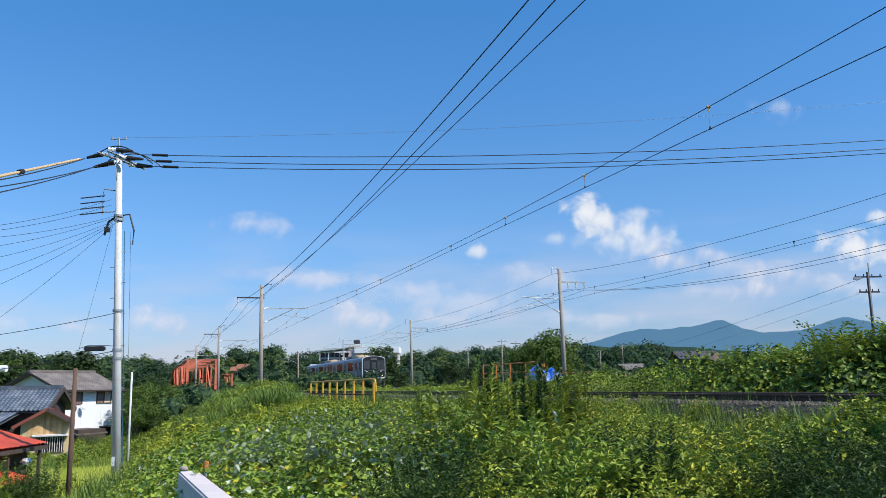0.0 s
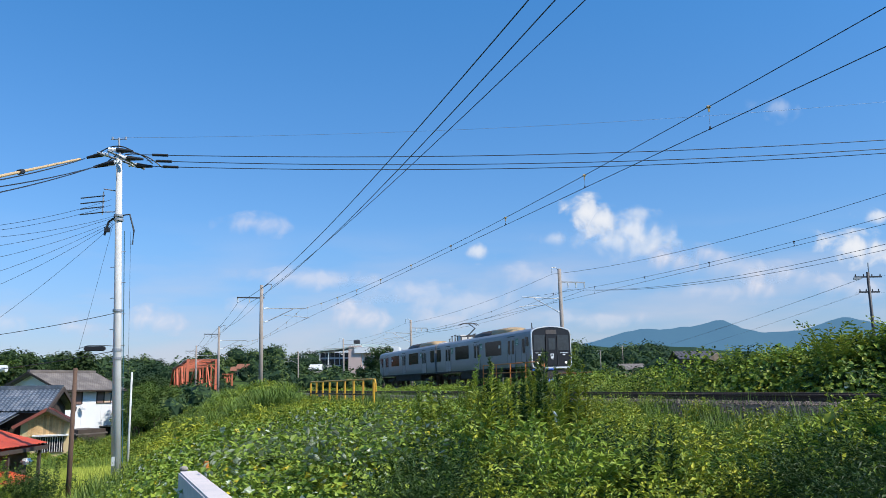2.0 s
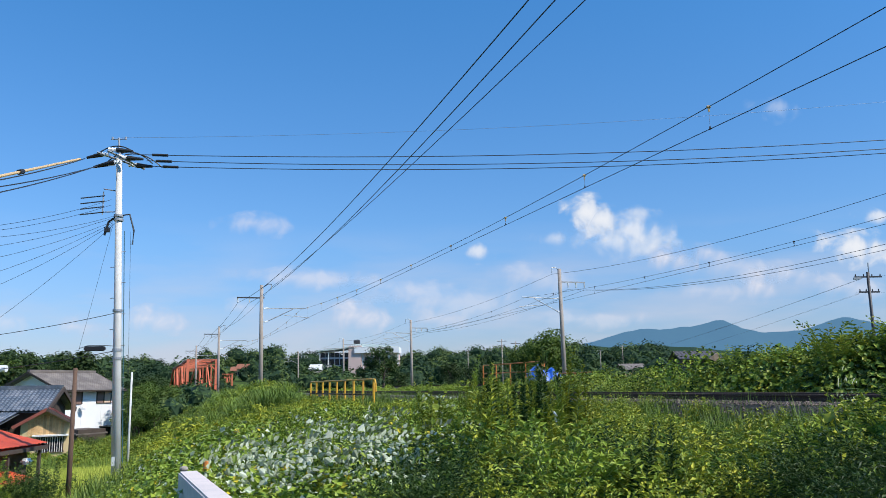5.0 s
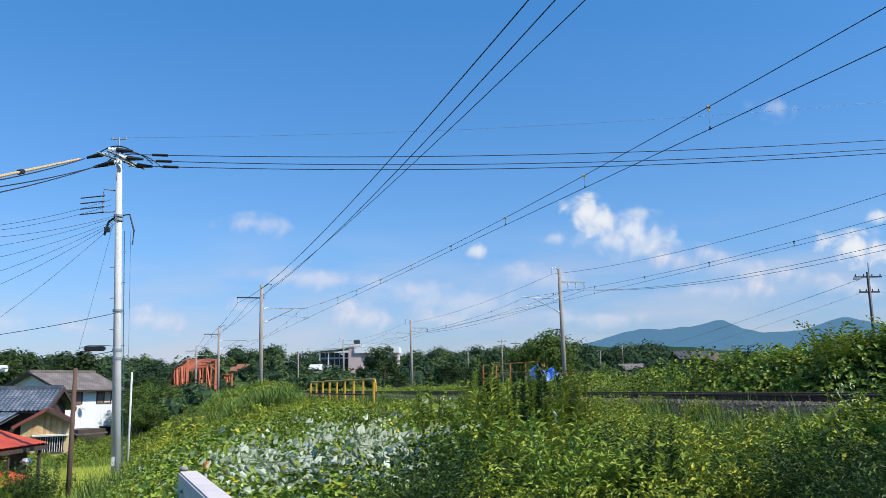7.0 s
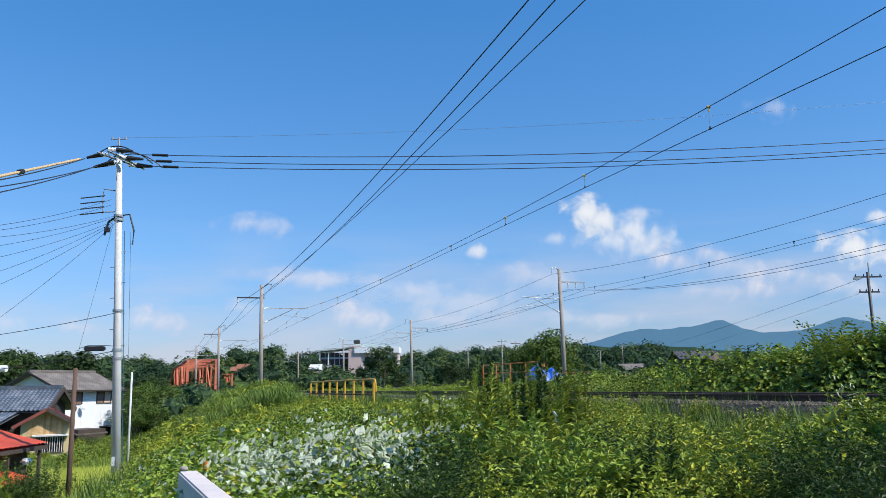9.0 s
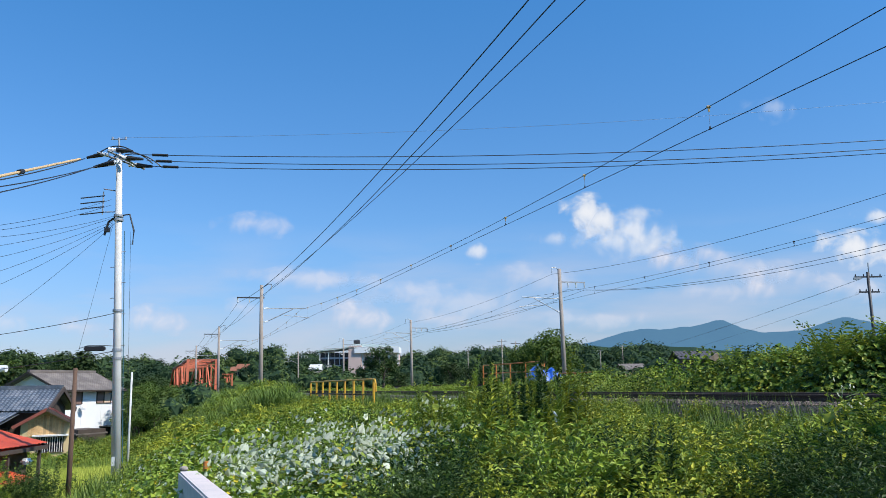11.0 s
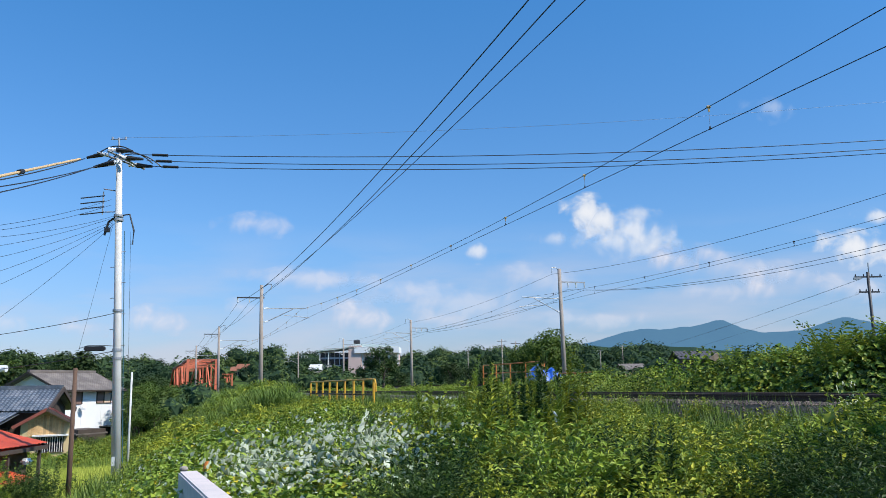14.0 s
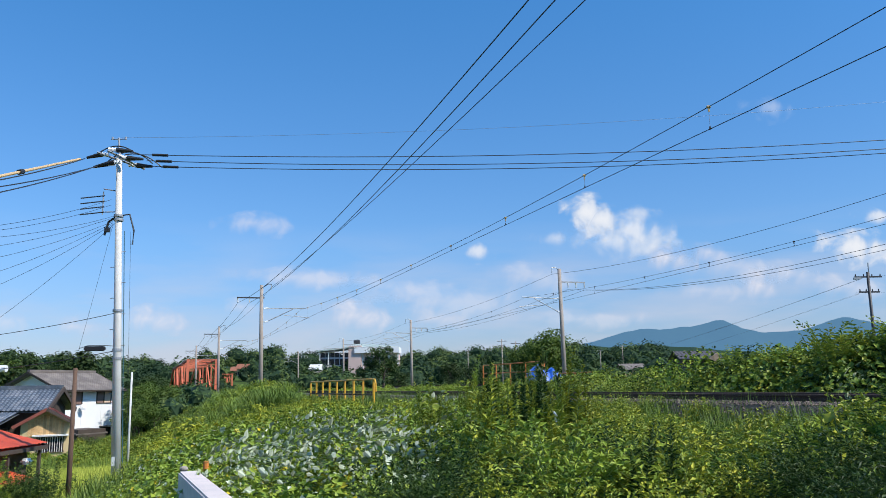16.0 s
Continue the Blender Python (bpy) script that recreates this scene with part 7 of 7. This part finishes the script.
for i in range(46):          # wooded bank behind the houses
    a, r = radians(random.uniform(-33, -19.5)), random.uniform(95, 175)
    x, y = r * math.sin(a), r * math.cos(a)
    u, v = UV(x, y)
    if u < 2:
        plant_tree(random.choice(trees), x, y, random.uniform(0.8, 1.15) * (0.85 + (r - 95) / 260) * (0.72 if a > radians(-24) else 1.22), 0.5)
for x, y, s in ((-23.5, 66, 0.42), (-26.2, 70, 0.42), (-28.5, 75, 0.6), (-31, 82, 0.72), (-28, 82, 0.55), (-31.5, 92, 0.6), (-24.5, 71, 0.42), (-33, 88, 0.75)):
    plant_tree(trees[2], x, y, s, 0.4)
drop_kinds(trees)


def ball(sub):
    bm = bmesh.new()
    bmesh.ops.create_icosphere(bm, subdivisions=sub, radius=1.0)
    v, f = np.array([w.co[:] for w in bm.verts]), np.array([[w.index for w in g.verts] for g in bm.faces])
    bm.free()
    return v, f


CORE_V, CORE_F = ball(1)


def far_woods(name, n, r0, r1, a0, a1, per, size, label, hmin, hmax, strip=None):
    """Distant woods over the hills: crowns of many clumps, one sheet of foliage."""
    vs, fs, ms, cnt = [], [], [], 0
    for _ in range(n):
        a, r = radians(random.uniform(a0, a1)), math.sqrt(random.uniform(r0 ** 2, r1 ** 2))
        x, y = r * math.sin(a), r * math.cos(a)
        u, v = UV(x, y)
        if strip:
            u, v = random.choice((random.uniform(13.2, 21.5), random.uniform(strip[0], 5.0))), random.uniform(strip[1], strip[2])
            x, y = P(u, v)[:2]
            r = math.hypot(x, y)
            if u < -1 and v < 112:
                continue
        elif (18 < u < 30 and v < 262) or (3 < u < 18.1 and v < 245):
            continue
        h = random.uniform(hmin, hmax)
        deg = math.degrees(math.atan2(x, y))
        if r < 350 and (-15.4 < deg < -13.4 or -10.8 < deg < -2.9):
            h *= 0.4 if deg < -12 else 0.75                                   # open ground before the houses and the large building
        q = h * random.uniform(0.38, 0.6)
        rad = np.array([q, q, h * 0.5])
        mid = np.array([x, y, ground_z(x, y) + h * 0.5])
        mi = random.choice((0, 0, 0, 1, 1, 2))
        off = random.uniform(0, 99)
        lump = lambda d: np.array([0.86 + 0.42 * noise.noise((e[0] * 2.1 + off, e[1] * 2.1, e[2] * 2.1)) for e in d])[:, None]
        core = CORE_V * rad * 0.86 * lump(CORE_V) + mid
        d = rnd_dirs(per, 0.35)
        pos = d * rad * lump(d) * np.random.uniform(0.8, 1.15, (per, 1)) + mid
        nor = d + np.array([0, 0, 0.5]) + np.random.normal(size=(per, 3)) * 0.3
        v, f = clumps(pos, nor, size)
        vs += [core, v]
        fs += (CORE_F + cnt).tolist() + (f + cnt + len(core)).tolist()
        # cores take the dark leaf colour, painting shade into gaps between clumps
        ms += [1] * len(CORE_F) + [mi] * len(f)
        cnt += len(core) + len(v)
    tagged(new(name, raw_mesh(name, np.concatenate(vs), fs, [L_FAR, L_FARDARK, L_FARLIGHT], ms)), label, "woods", kind="stuff")


far_woods("far_woods", 950, 200, 470, -34, 34, 240, 1.25, "distant green woods covering low hills", 4.5, 11)
far_woods("river_bushes", 260, 120, 220, -24, 30, 170, 0.5, "low bushes on the plain beyond the tracks", 2, 4)

far_woods("trackside_bushes", 430, 1, 2, 0, 1, 150, 0.45, "bushes growing beside the far stretch of the tracks", 1.6, 3.2, (-9, 74, 320))

# ---- ballast stones on the shoulder of the near track ----


def ballast_stones(n, u0, u1, v0, v1):
    base = np.array([(1, 0, 0), (-1, 0, 0), (0, 1, 0), (0, -1, 0), (0, 0, 1), (0, 0, -1)], float)
    tri = np.array([(0, 2, 4), (2, 1, 4), (1, 3, 4), (3, 0, 4), (2, 0, 5), (1, 2, 5), (3, 1, 5), (0, 3, 5)])
    vs, fs = [], []
    for i in range(n):
        u, v = random.uniform(u0, u1), random.uniform(v0, v1)
        d = abs(u - U_NEAR)
        z = Z_NEAR - 0.13 - max(0, d - 1.75) * 0.86
        p = P(u, v, z)
        q = Euler((random.uniform(0, 3), random.uniform(0, 3), random.uniform(0, 3))).to_matrix()
        s = random.uniform(0.022, 0.042)
        vs.append((base * np.array([1, random.uniform(0.6, 1), random.uniform(0.5, 0.9)]) * s) @ np.array(q) + np.array(p))
        fs.append(tri + i * 6)
    tagged(new("ballast_stones", raw_mesh("ballast_stones", np.concatenate(vs), np.concatenate(fs), [M_STONE])), "loose grey-brown ballast stones on the track shoulder", "gravel", kind="stuff")


ballast_stones(10000, 7.6, 9.6, -2, 22)
sleepers(near_track, near_centre, Z_NEAR, [50 + 0.62 * k for k in range(100)])

# ---- an insect crossing close to the lens ----
insect = tagged(new("insect"), "small dark insect darting through the air", "insect")
bm = bmesh.new()
bmesh.ops.create_uvsphere(bm, u_segments=12, v_segments=8, radius=0.006, matrix=Matrix.Diagonal((0.8, 0.8, 1.9, 1)))
part("body", bm, M_BLACK, insect, smooth=True)
for side_sign in (-1, 1):
    bm = bmesh.new()
    bmesh.ops.create_uvsphere(bm, u_segments=10, v_segments=6, radius=0.006, matrix=pose(0.006 * side_sign, 0, 0.004, 0, 35 * side_sign, 0) @ Matrix.Diagonal((0.5, 0.15, 1.3, 1)))
    part("wing", bm, M_DARKSTEEL, insect, smooth=True)


def gust(t, phase):
    """How hard the wind blows: little at first, most between seven and thirteen seconds."""
    base = (0.3 + 0.7 * ease(2.0, 7.0, t)) * (1 - 0.42 * ease(13.0, 15.6, t))
    return base + 0.07 * math.sin(2.1 * t + phase) + 0.04 * math.sin(3.3 * t + 2 * phase)


def motions():
    walk(train, [(k * 0.5, train_pose(k * 0.5)) for k in range(0, 19)] + [(16.0, train_pose(9.0))])
    walk(drifting, [(0, drifting.matrix_basis.copy()), (16, Matrix.Translation((-52, 0, 0)) @ drifting.matrix_basis)])
    for ob, x, y, z, turn, phase, amount in SPRAYS:
        rows = []
        for k in range(33):
            t = k * 0.5
            rows.append((t, Matrix.Translation((x, y, z)) @ Matrix.Rotation(turn, 4, "Z") @ Matrix.Rotation(radians(8 - 118 * ease(amount - 0.32, amount + 0.32, gust(t, phase)) + 4 * math.sin(2.7 * t + phase)), 4, "X")))
        walk(ob, rows)
    eye = Vector(EYE)
    here = eye + Vector((0.3877, 1.0, 0.3751)) * 1.9
    walk(insect, [(0, Matrix.Translation(here + Vector((4.0, -3.0, -4.0)))), (3.8, Matrix.Translation(here + Vector((0.9, 0.1, 0.9)))), (4.0, Matrix.Translation(here)),
                  (4.2, Matrix.Translation(here + Vector((-0.7, -1.2, 1.3)))), (16, Matrix.Translation(here + Vector((-4.0, -6.0, 3.0))))])


motions()
